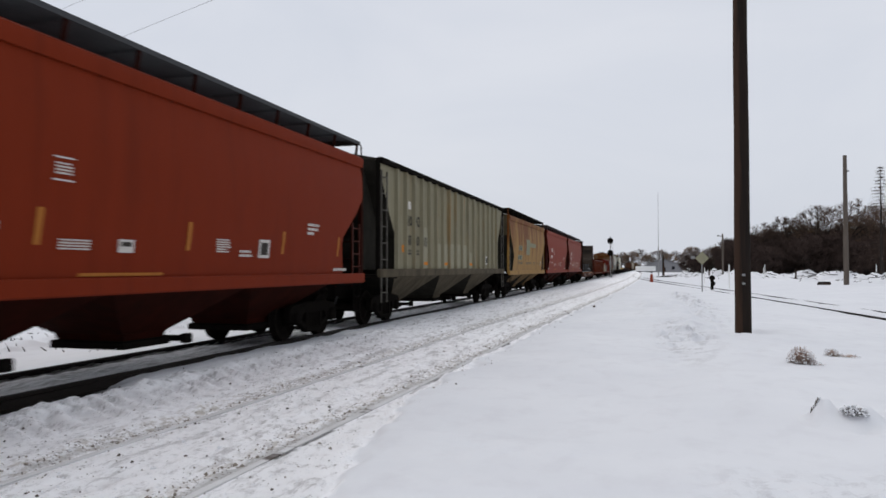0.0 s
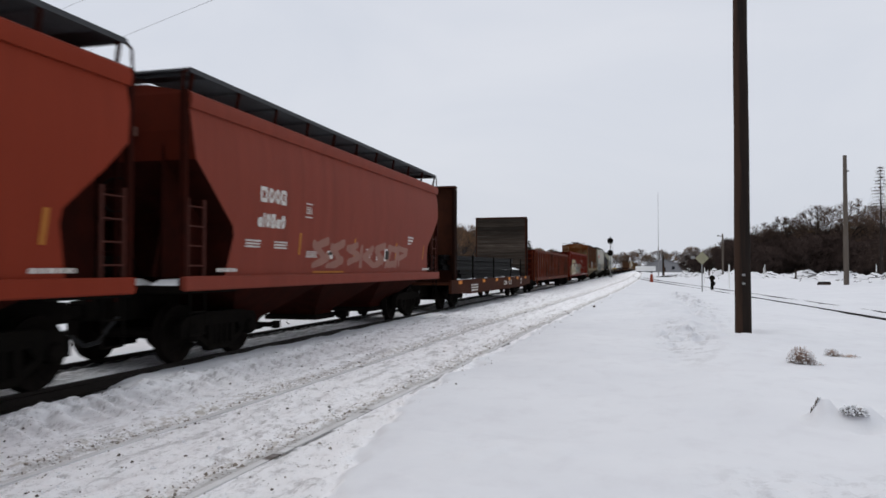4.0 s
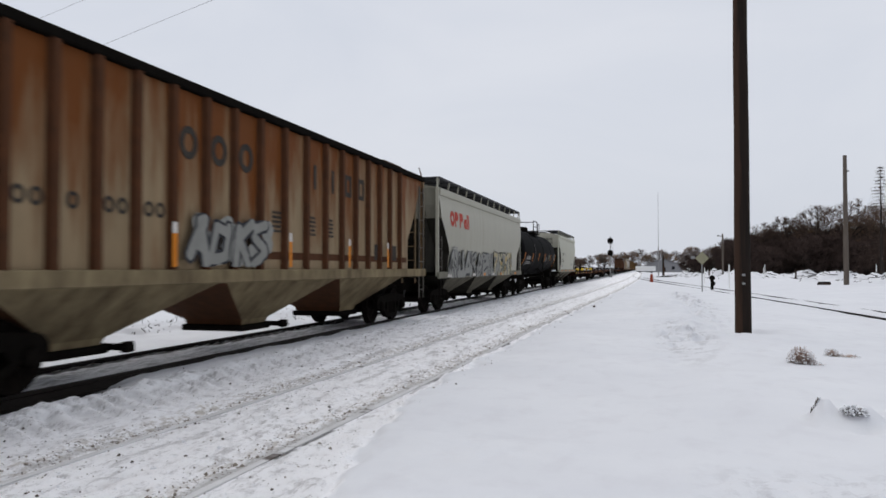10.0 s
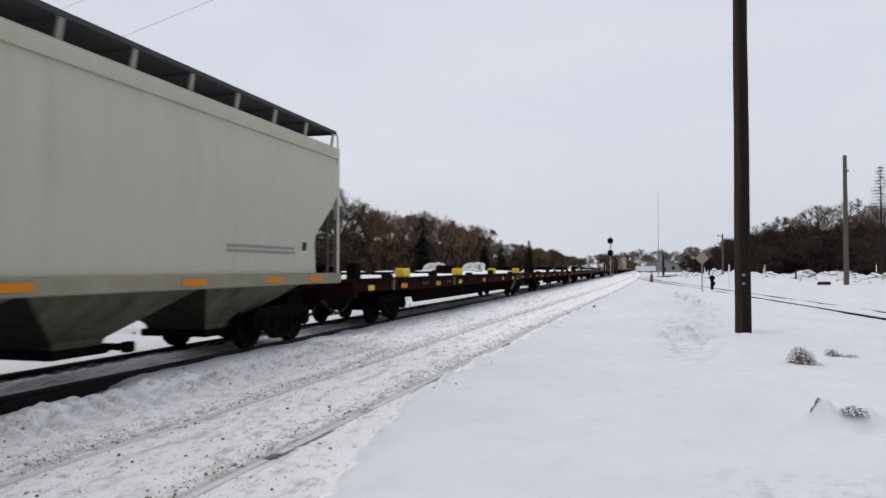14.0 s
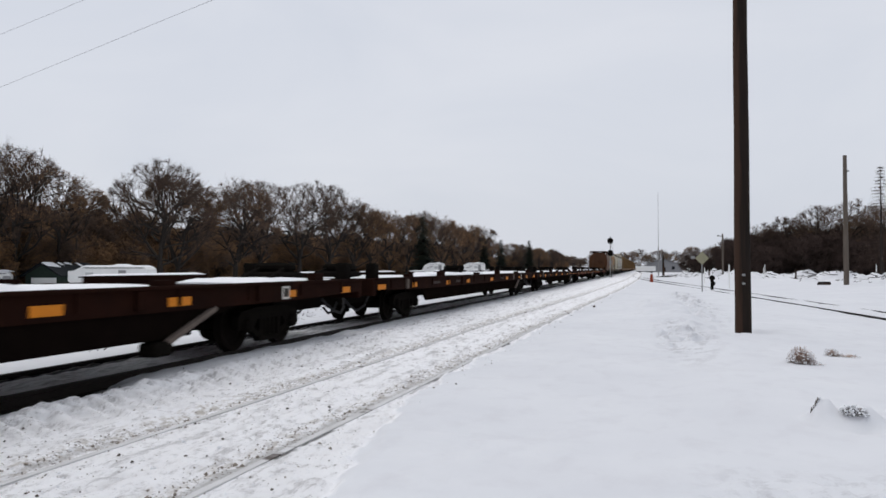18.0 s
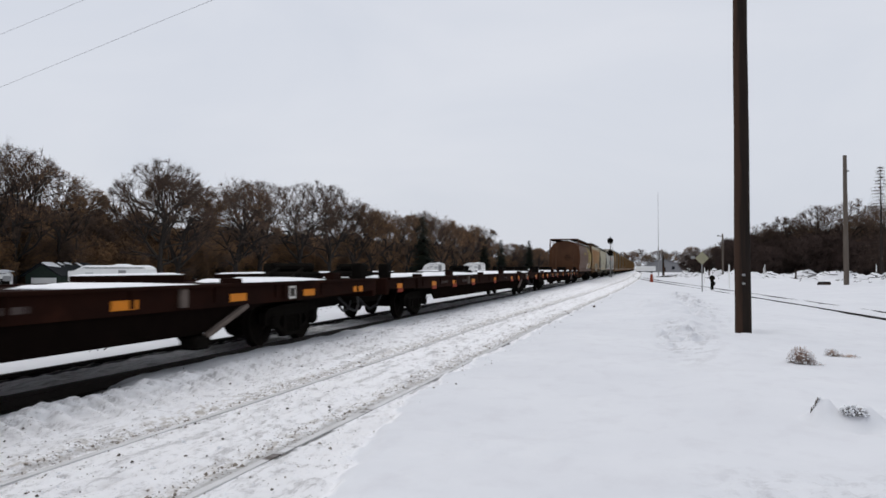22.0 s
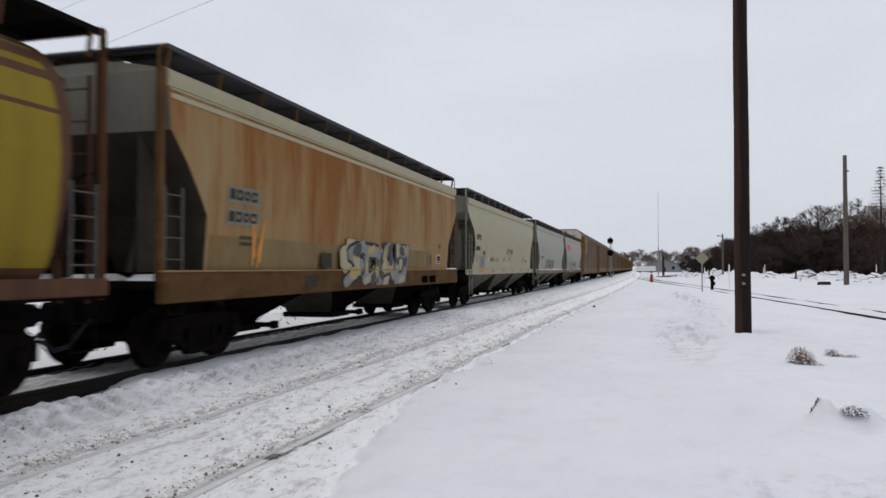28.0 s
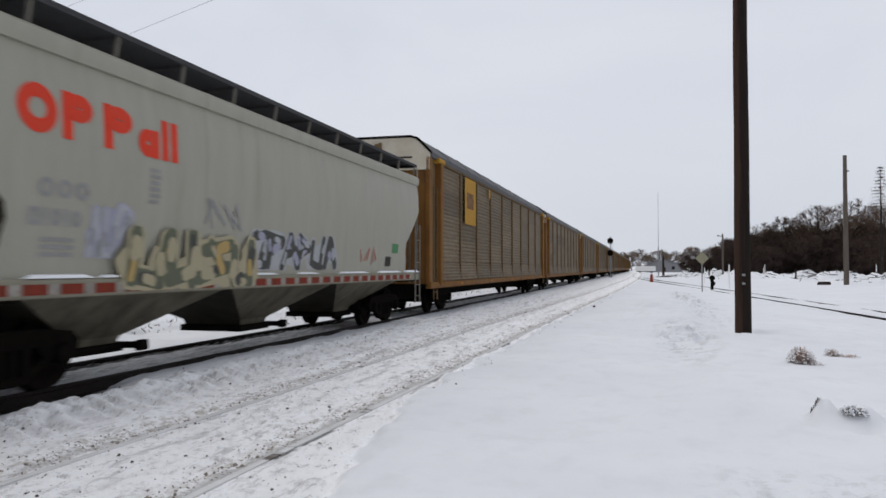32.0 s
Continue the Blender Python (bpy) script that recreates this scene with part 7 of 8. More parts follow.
bark = shade("dark_oak_bark", (0.04, 0.034, 0.03), 0.9, 0, (0.024, 0.02, 0.018), 3.0, (1, 1, 0.4), 0.8, 0.3, 12)
twig_mat = shade("brown_bare_twigs", (0.105, 0.072, 0.055), 0.9, 0, (0.055, 0.039, 0.031), 0.6, amount=0.8, per_object=0.2)
leaf_mat = shade("withered_oak_leaves", (0.26, 0.15, 0.075), 0.85, 0, (0.15, 0.085, 0.045), 0.5, amount=0.8, per_object=0.2)
needle_mat = shade("dark_conifer_needles", (0.018, 0.024, 0.018), 0.85, 0, (0.03, 0.034, 0.024), 1.0, amount=0.7)


class Tree:
    """A bare tree grown limb by limb: thick limbs as tubes, twigs as slim blades, withered leaves as small scraps."""

    def __init__(self, seed, height, spread, leafy, low=0.2, detail=5):
        self.r = random.Random(seed)
        self.wood, self.fine, self.dry = S(True), S(), S()
        self.h, self.leafy, self.detail, self.wide = height, leafy, detail, 0.26 + 0.16 * spread
        lean = Vector((self.r.uniform(-0.06, 0.06), self.r.uniform(-0.06, 0.06), 1)).normalized()
        base = height * 0.024
        p, top = Vector((0, 0, -0.3)), Vector((0, 0, 0)) + lean * height * low
        self.wood.tube(p, Vector((0, 0, 0.25)), base * 1.5, base * 1.1, 8)
        self.wood.tube((0, 0, 0.25), top, base * 1.1, base * 0.85, 8)
        n = self.r.randint(3, 4)
        a0 = self.r.uniform(0, 6.28)
        for i in range(n):
            a = a0 + i * 6.283 / n + self.r.uniform(-0.4, 0.4)
            out = Vector((math.cos(a), math.sin(a), 0))
            d = (lean * self.r.uniform(0.75, 1.25) + out * spread * self.r.uniform(0.55, 1.0)).normalized()
            self.limb(top, d, height * (1 - low) * self.r.uniform(0.4, 0.5), base * 0.66, 1)
        self.limb(top, lean, height * (1 - low) * 0.5, base * 0.6, 1)
        for i in range(6):
            a = a0 + i * 2.4
            p = Vector((0, 0, 0)).lerp(top, 0.75) + lean * height * (1 - low) * 0.09 * i
            self.limb(p, (Vector((math.cos(a), math.sin(a), 0)) + lean * self.r.uniform(0.1, 0.5)).normalized(), height * self.r.uniform(0.22, 0.3), base * 0.42, 2)

    def room(self, p, d):
        """How far a twig may go before it leaves the dome of the crown."""
        c, a, b = Vector((0, 0, self.h * 0.56)), self.h * self.wide, self.h * 0.45
        q, e = p - c, d
        q, e = Vector((q.x / a, q.y / a, q.z / b)), Vector((e.x / a, e.y / a, e.z / b))
        k = q.dot(e) ** 2 - e.length_squared * (q.length_squared - 1)
        return max(0.0, (-q.dot(e) + math.sqrt(k)) / e.length_squared) if k > 0 else 0.0

    def limb(self, p, d, length, rad, depth):
        r = self.r
        length = max(0.3, min(length * 1.12, self.room(p, d) * r.uniform(0.75, 1.3))) if depth > 1 else length
        n = 3 if depth < 3 else 2
        pts = [p]
        for i in range(n):
            d = (d + Vector((r.uniform(-1, 1), r.uniform(-1, 1), r.uniform(-0.55, 0.75))) * 0.26).normalized()
            pts.append(pts[-1] + d * length / n)
        for i in range(n):
            r0, r1 = rad * (1 - 0.45 * i / n), rad * (1 - 0.45 * (i + 1) / n)
            (self.wood if depth < 4 else self.fine).tube(pts[i], pts[i + 1], max(r0, 0.012), max(r1, 0.01), 5 if depth < 3 else 3)
        if depth == self.detail - 1 or (depth == self.detail - 2 and r.random() < 0.6):
            self.spray(pts[r.randint(1, n)], d, length * 0.7)
        if depth >= self.detail:
            self.spray(pts[-1], d, length)
            self.spray(pts[1], d, length * 0.8)
            return
        kids = 4 if depth < self.detail - 1 else 3
        for i in range(kids):
            a = pts[-1] if i < 2 else pts[r.randint(1, n)]
            side = Vector((r.uniform(-1, 1), r.uniform(-1, 1), r.uniform(-0.6, 0.7))).normalized()
            self.limb(a, (d + side * r.uniform(0.55, 1.0)).normalized(), length * r.uniform(0.56, 0.78), rad * 0.55, depth + 1)

    def spray(self, p, d, length):
        r = self.r
        length = max(length, 0.75)
        for _ in range(3 if self.leafy < 0.2 else 4):
            e = (d + Vector((r.uniform(-1, 1), r.uniform(-1, 1), r.uniform(-0.7, 0.9)))).normalized()
            q = p + e * length * r.uniform(0.5, 1.0)
            w = e.orthogonal().normalized()
            w = (Matrix.Rotation(r.uniform(0, 3.14), 3, e) @ w) * r.uniform(0.01, 0.018)
            self.fine.add([p - w, p + w, q], [(0, 1, 2)])
            m = p.lerp(q, 0.5) + Vector((r.uniform(-1, 1), r.uniform(-1, 1), r.uniform(-0.5, 0.8))) * length * 0.4
            self.fine.add([p.lerp(q, 0.4) - w * 0.7, p.lerp(q, 0.4) + w * 0.7, m], [(0, 1, 2)])
            if r.random() < self.leafy:
                for _ in range(2):
                    c = p.lerp(q, r.uniform(0.2, 1.0)) + Vector((r.uniform(-1, 1), r.uniform(-1, 1), r.uniform(-1, 1))) * 0.15
                    u = Vector((r.uniform(-1, 1), r.uniform(-1, 1), r.uniform(-1, 1))).normalized() * r.uniform(0.04, 0.09)
                    v = u.orthogonal().normalized() * r.uniform(0.04, 0.09)
                    self.dry.add([c - u, c + v, c + u, c - v * 0.7], [(0, 1, 2, 3)])

    def plant(self, name, label, category, group, twigs=None):
        ob = thing(name, label, category, group)
        part("trunk", self.wood, bark, ob)
        tw = raw_mesh("crown", self.fine, twigs or twig_mat)
        part("crown", tw, None, ob)
        if self.dry.f:
            part("dry_leaves", raw_mesh("dry_leaves", self.dry, leaf_mat), None, ob, "withered brown leaves still on the twigs")
        return ob


def raw_mesh(name, sh, mat):
    me = bpy.data.meshes.new(name)
    me.from_pydata([tuple(v) for v in sh.v], [], sh.f)
    me.materials.append(mat)
    return me


def put(ob, x, y, turn, scale, tall=1.0, z=None):
    c = copy_thing(ob, pose(x, y, ground_z(x, y) - 0.05 if z is None else z, 0, 0, turn))
    c.scale = (scale, scale, scale * tall)
    return c


def build_trees():
    rnd = random.Random(77)
    oaks = []
    for i, (ht, sp, lf, low) in enumerate(((12.5, 0.9, 0.0, 0.2), (13.0, 1.0, 0.12, 0.18), (12.5, 0.85, 0.35, 0.16), (13.0, 1.05, 0.0, 0.2), (12.0, 0.8, 0.4, 0.14))):
        words_ = "bare spreading oak tree in the row behind the tracks" if lf < 0.2 else "oak tree still holding withered brown leaves"
        oaks.append(Tree(100 + i, ht, sp, lf, low).plant("oak_tree", words_, "tree", "trees behind the tracks"))
    first = [(-58.0, 50.5, 0, 1.02), (-56.0, 55.5, 1, 0.95), (-55.0, 59.5, 2, 0.86), (-50.5, 69.5, 3, 0.98), (-53.0, 76.0, 0, 0.99)]
    for k, (o, (x, y, i, s)) in enumerate(zip(oaks, first)):
        o.matrix_basis = pose(x, y, ground_z(x, y) - 0.05, 0, 0, 70 * k)
        o.scale = (s, s, s)
    rows = [(-59.0, 44.0, 3, 0.86), (-52.0, 87.0, 1, 0.98), (-54.0, 97.0, 3, 1.05), (-52.5, 107.0, 0, 1.16), (-52.0, 117.0, 3, 1.16), (-51.5, 127.0, 2, 1.1), (-52.0, 138.0, 4, 1.05), (-52.0, 148.0, 2, 1.05),
            (-52.0, 160.0, 4, 1.08), (-52.0, 172.0, 1, 1.14), (-51.0, 186.0, 2, 1.16), (-51.0, 200.0, 4, 1.1), (-51.0, 214.0, 2, 1.12), (-50.0, 230.0, 1, 1.1)]
    for x, y, i, s in rows:
        put(oaks[i], x, y, rnd.uniform(0, 360), s)
    for k in range(46):
        y = 52 + k * 4.6 + rnd.uniform(-2, 2)
        put(oaks[rnd.choice((1, 2, 4, 4))], -63 - rnd.uniform(0, 12), y, rnd.uniform(0, 360), rnd.uniform(0.56, 0.72))
    for k in range(34):
        y = 246 + k * 13 + rnd.uniform(-4, 4)
        put(oaks[k % 5], -50 - rnd.uniform(0, 9), y, rnd.uniform(0, 360), rnd.uniform(0.85, 1.12) * (1 - 0.25 * k / 34))
    # low brush under the oaks
    brush = Tree(140, 4.2, 1.6, 0.6, 0.04, 5).plant("brush_thicket", "dense bare brush under the trees", "shrub", "brush under the trees")
    brush.matrix_basis = pose(-57, 53, ground_z(-57, 53) - 0.1)
    bare = Tree(141, 4.6, 1.4, 0.0, 0.05, 5).plant("brush_thicket", "dense leafless grey-brown brush", "shrub", "brush under the trees")
    bare.matrix_basis = pose(-56, 60, ground_z(-56, 60) - 0.1)
    for k in range(64):
        y = 44 + k * 3.3 + rnd.uniform(-1, 1)
        put(brush, -56.5 - rnd.uniform(0, 5), y, rnd.uniform(0, 360), rnd.uniform(0.8, 1.25))
    for k in range(56):
        put((brush, bare)[k % 2], -61.5 - rnd.uniform(0, 7), 44 + k * 3.7, rnd.uniform(0, 360), rnd.uniform(1.5, 1.95))
    for k in range(30):
        put(brush, -54 - rnd.uniform(0, 5), 255 + k * 9, rnd.uniform(0, 360), rnd.uniform(1.2, 1.6))
    red_twigs = shade("dark_red_brown_twigs", (0.075, 0.052, 0.045), 0.9, 0, (0.045, 0.032, 0.028), 0.6, amount=0.8)
    bare = Tree(142, 4.6, 1.4, 0.0, 0.05, 5).plant("brush_thicket", "dense dark red-brown brush beyond the branch line", "shrub", "brush beyond the branch line", red_twigs)
    bare.matrix_basis = pose(19, 133, ground_z(19, 133) - 0.1)
    # thicket and oaks beyond the branch line
    for x, y, i, s in ((18.0, 141, 4, 0.58), (20.5, 140, 3, 0.7), (24.0, 139, 0, 0.8), (26.5, 141, 4, 0.74), (28.5, 138, 3, 0.9), (32.5, 137, 0, 0.98), (35.0, 140, 2, 0.8), (37.5, 137, 1, 0.9), (42.0, 137, 3, 0.98), (47, 138, 2, 0.95), (52, 138, 0, 1.05)):
        put(oaks[i], x, y, rnd.uniform(0, 360), s)
    for k in range(20):
        put(oaks[rnd.choice((0, 3, 1))], 15 + k * 2.4, 146 + rnd.uniform(-3, 8), rnd.uniform(0, 360), rnd.uniform(0.5, 0.66) + 0.006 * k)
    for k in range(34):
        put(bare, 15 + k * 1.15, 132 + rnd.uniform(-3, 5), rnd.uniform(0, 360), rnd.uniform(0.9, 1.4) + 0.014 * k)
    for k in range(26):
        put(bare, 17 + k * 1.5, 141 + rnd.uniform(-2, 3), rnd.uniform(0, 360), rnd.uniform(1.3, 1.7) + 0.01 * k)
    # far woods at the horizon
    for k in range(26):
        u = k / 25
        x, y = -40 + u * 115, 560 + rnd.uniform(-30, 60) - u * 200
        put(oaks[k % 5], x * 1.0, y, rnd.uniform(0, 360), 0.85 + 0.1 * (k % 3))
    for k in range(13):
        put(bare, 12.2 + k * 1.7, 215 + rnd.uniform(-6, 8), rnd.uniform(0, 360), rnd.uniform(0.85, 1.1))
    pale_twigs = shade("pale_willow_twigs", (0.22, 0.185, 0.17), 0.9, 0, (0.15, 0.125, 0.115), 0.6, amount=0.8)
    willow = Tree(143, 6.4, 1.3, 0.0, 0.05, 5).plant("willow_bush", "pale leafless willow bush near the far houses", "shrub", "willow bushes", pale_twigs)
    willow.matrix_basis = pose(12.6, 220, ground_z(12.6, 220) - 0.1)
    put(willow, 15.4, 221, 80, 1.06)
    put(willow, 18.4, 222, 150, 0.9)

    def conifer(name, label, height, dens, mat, bare):
        r = random.Random(5 + int(height))
        ob = thing(name, label, "tree")
        part("trunk", S().tube((0, 0, -0.2), (0, 0, height), height * 0.016, 0.02, 7), bark, ob)
        s = S()
        z = height * 0.12
        while z < height:
            reach = (height - z) * (0.26 if bare else 0.34) + (0.25 if bare else 0.7)
            for i in range(dens):
                a = r.uniform(0, 6.28)
                d = Vector((math.cos(a), math.sin(a), -0.12 if bare else -0.25))
                tip = Vector((0, 0, z)) + d * reach * r.uniform(0.7, 1.1)
                w = Vector((-d.y, d.x, 0)) * (0.03 if bare else reach * 0.16)
                s.add([Vector((0, 0, z)), Vector((0, 0, z)).lerp(tip, 0.6) + w, tip, Vector((0, 0, z)).lerp(tip, 0.6) - w], [(0, 1, 2, 3)])
                for j in range(7 if bare else 3):
                    m = Vector((0, 0, z)).lerp(tip, r.uniform(0.25, 1))
                    e = m + Vector((r.uniform(-1, 1), r.uniform(-1, 1), r.uniform(-0.9, 0.2))) * (0.5 if bare else 0.45)
                    q = Vector((r.uniform(-1, 1), r.uniform(-1, 1), r.uniform(-1, 1))).normalized() * (0.018 if bare else 0.09)
                    s.add([m - q, m + q, e], [(0, 1, 2)])
            z += height * (0.028 if bare else 0.03)
        part("crown", raw_mesh("crown", s, mat), None, ob)
        return ob

    larch = conifer("larch_tree", "tall leafless larch with level branches", 15.5, 14, twig_mat, True)
    larch.matrix_basis = pose(30.85, 112.0, ground_z(30.85, 112))
    pine = conifer("spruce_tree", "dark green spruce among bare oaks", 12.6, 16, needle_mat, False)
    pine.matrix_basis = pose(-45.5, 151.0, ground_z(-45, 151), 0, 0, 0)
    for x, y, s in ((-47, 220, 0.9), (-44, 232, 0.85), (-46, 305, 1.05), (18.5, 212, 0.52)):
        put(pine, x, y, 40, s)


build_trees()

pole_wood = shade("creosoted_pole_wood", (0.028, 0.02, 0.016), 0.85, 0, (0.013, 0.011, 0.01), 9.0, (1, 1, 0.08), 0.9, 0.5, 22, third=(0.1, 0.05, 0.028), third_scale=2.4, third_stretch=(1, 1, 0.07), third_from=0.52, third_to=0.68)
pale_wood = shade("bleached_pole_wood", (0.13, 0.108, 0.09), 0.85, 0, (0.075, 0.062, 0.053), 4.0, (1, 1, 0.15), 0.8, 0.3, 18)
galv = shade("galvanized_steel", (0.3, 0.3, 0.3), 0.5, 0.6, (0.2, 0.2, 0.2), 5.0, amount=0.6)
siding_white = shade("white_trailer_siding", (0.8, 0.8, 0.78), 0.6, 0, (0.68, 0.68, 0.67), 2.0, amount=0.6)
window_dark = shade("dark_window_glass", (0.02, 0.022, 0.025), 0.15)
green_wall = shade("dark_green_shed_boards", (0.035, 0.05, 0.04), 0.8, 0, (0.02, 0.03, 0.025), 3.0, amount=0.7)
roof_snow = snow_load


def lit_side(m):
    """Paints the light on the pole's -x side into the colour as browner wood."""
    n, l = m.node_tree.nodes, m.node_tree.links
    b = n["Principled BSDF"]
    old = b.inputs["Base Color"].links[0].from_socket
    co, sep, add, rng, mx, no = n.new("ShaderNodeTexCoord"), n.new("ShaderNodeSeparateXYZ"), n.new("ShaderNodeMath"), n.new("ShaderNodeMapRange"), n.new("ShaderNodeMix"), n.new("ShaderNodeTexNoise")
    no.inputs["Scale"].default_value, no.inputs["Detail"].default_value = 3.0, 6.0
    mp = n.new("ShaderNodeMapping")
    mp.inputs["Scale"].default_value = (3, 3, 0.25)
    l.new(co.outputs["Object"], mp.inputs["Vector"])
    l.new(mp.outputs[0], no.inputs["Vector"])
    l.new(co.outputs["Object"], sep.inputs[0])
    add.operation = "MULTIPLY_ADD"
    add.inputs[1].default_value = 0.3
    l.new(no.outputs[0], add.inputs[0])
    l.new(sep.outputs[0], add.inputs[2])
    rng.inputs["From Min"].default_value, rng.inputs["From Max"].default_value = 0.12, 0.05
    l.new(add.outputs[0], rng.inputs["Value"])
    mx.data_type = "RGBA"
    l.new(rng.outputs[0], mx.inputs[0])
    l.new(old, mx.inputs[6])
    mx.inputs[7].default_value = (0.048, 0.029, 0.021, 1)
    l.new(mx.outputs[2], b.inputs["Base Color"])
    return m


near_pole_wood = lit_side(shade("half_lit_pole_wood", (0.014, 0.012, 0.011), 0.85, 0, (0.028, 0.02, 0.016), 9.0, (1, 1, 0.08), 0.9, 0.5, 22, spec=0.05))


def pole(name, label, x, y, height, r0, r1, mat, bury=0.6):
    ob = thing(name, label, "utility pole", at=pose(x, y, ground_z(x, y)))
    s = S(True)
    rings = []
    for i in range(25):
        z = -bury + (height + bury) * i / 24
        r = r0 + (r1 - r0) * i / 24
        rings.append([((r + 0.006 * math.sin(5 * a + i)) * math.cos(a), (r + 0.006 * math.sin(3 * a + i * 2)) * math.sin(a), z) for a in (2 * math.pi * k / 18 for k in range(18))])
    s.loft(rings)
    part("shaft", s, mat, ob)
    return ob


up = pole("utility_pole", "dark creosoted wooden utility pole standing in the snow", 2.19, 18.41, 14.6, 0.185, 0.13, near_pole_wood)
for z in (1.14, 1.34):
    part("pole_tag", S().box(-0.035, 0.035, -0.2, -0.185, z, z + 0.05, 0.004), galv, up)
part("crossarm", S().box(-0.06, 0.06, -1.1, 1.1, 14.0, 14.14, 0.01), pole_wood, up)
part("insulator", S(True).disc((0, 0, 14.6), "z", [(0.03, 0), (0.06, 0.04), (0.05, 0.12), (0.02, 0.16)], 12), galv, up)
far_pole = pole("utility_pole", "far wooden utility pole carrying the wires", -79.4, 50.9, 15.4, 0.17, 0.12, pole_wood)
wire_mat = shade("dull_aluminium_wire", (0.22, 0.22, 0.23), 0.5, 0.5)
for z0, z1, sag in ((13.05, 9.8, 0.0), (14.5, 15.2, 0.25)):
    a, b = Vector((2.3, 18.6, z0)), Vector((-79.4, 50.9, z1))
    pts = [a.lerp(b, i / 40) - Vector((0, 0, sag * 4 * (i / 40) * (1 - i / 40))) for i in range(41)]
    w = thing("overhead_wire", "thin overhead wire strung between the poles", "wire", "overhead wires")
    part("strand", S(True).path(pts, 0.008, 5), wire_mat, w)

p2 = pole("utility_pole", "bleached grey wooden pole beyond the branch line", 18.73, 79.08, 12.5, 0.25, 0.17, pale_wood)
part("bracket", S().box(0.17, 0.36, -0.05, 0.05, 10.9, 11.05, 0.02), galv, p2)
p3 = pole("utility_pole", "small pale wooden pole with a short arm", 11.2, 117.0, 6.1, 0.14, 0.11, pale_wood)
part("arm", S().path([(0, 0, 5.7), (-0.55, 0, 5.8)], 0.06).box(-0.75, -0.5, -0.12, 0.12, 5.7, 5.95, 0.03), galv, p3)
pole("utility_pole", "short dark post beside the tracks", 3.9, 166.9, 4.5, 0.26, 0.2, pole_wood)
mast = thing("radio_mast", "slender steel radio mast", "mast", at=pose(2.9, 166.6, ground_z(2.9, 166.6)))
part("shaft", S().tube((0, 0, -0.2), (0, 0, 6.2), 0.13, 0.11, 8).tube((0, 0, 6.2), (0, 0, 18.0), 0.055, 0.03, 6), galv, mast)


def signal():
    ob = thing("railway_signal", "black searchlight signal with two round heads", "railway signal", at=pose(-5.68, 131.0, ground_z(-5.68, 131)))
    part("mast", S(True).tube((0, 0, 0), (0, 0, 7.1), 0.09, 0.07, 10), galv, ob)
    part("base", S().box(-0.3, 0.3, -0.3, 0.3, -0.1, 0.35, 0.03), galv, ob)
    for z in (6.28, 4.2):
        hd = part("signal_head", S(True).disc((0.0, -0.2, z), "y", [(0.02, 0.04), (0.5, 0.04), (0.52, 0.0), (0.5, -0.03), (0.14, -0.05), (0.02, -0.05)], 28), black, ob, "round black target plate")
        part("hood", S(True).disc((0.0, -0.25, z), "y", [(0.15, -0.3), (0.16, -0.3), (0.16, 0.0), (0.15, 0.0)], 16), black, hd)
        part("lamp_case", S(True).disc((0.0, -0.16, z), "y", [(0.2, 0.0), (0.2, 0.35), (0.12, 0.42)], 14), black, hd)
    part("ladder", ladder_mesh(6.0, 0.34, 18), galv, ob, at=pose(0.22, 0.3, 0.2, 0, 0, 90))
    part("equipment_case", S().box(-0.18, 0.18, -0.14, 0.14, 2.2, 2.9, 0.03), galv, ob)


signal()


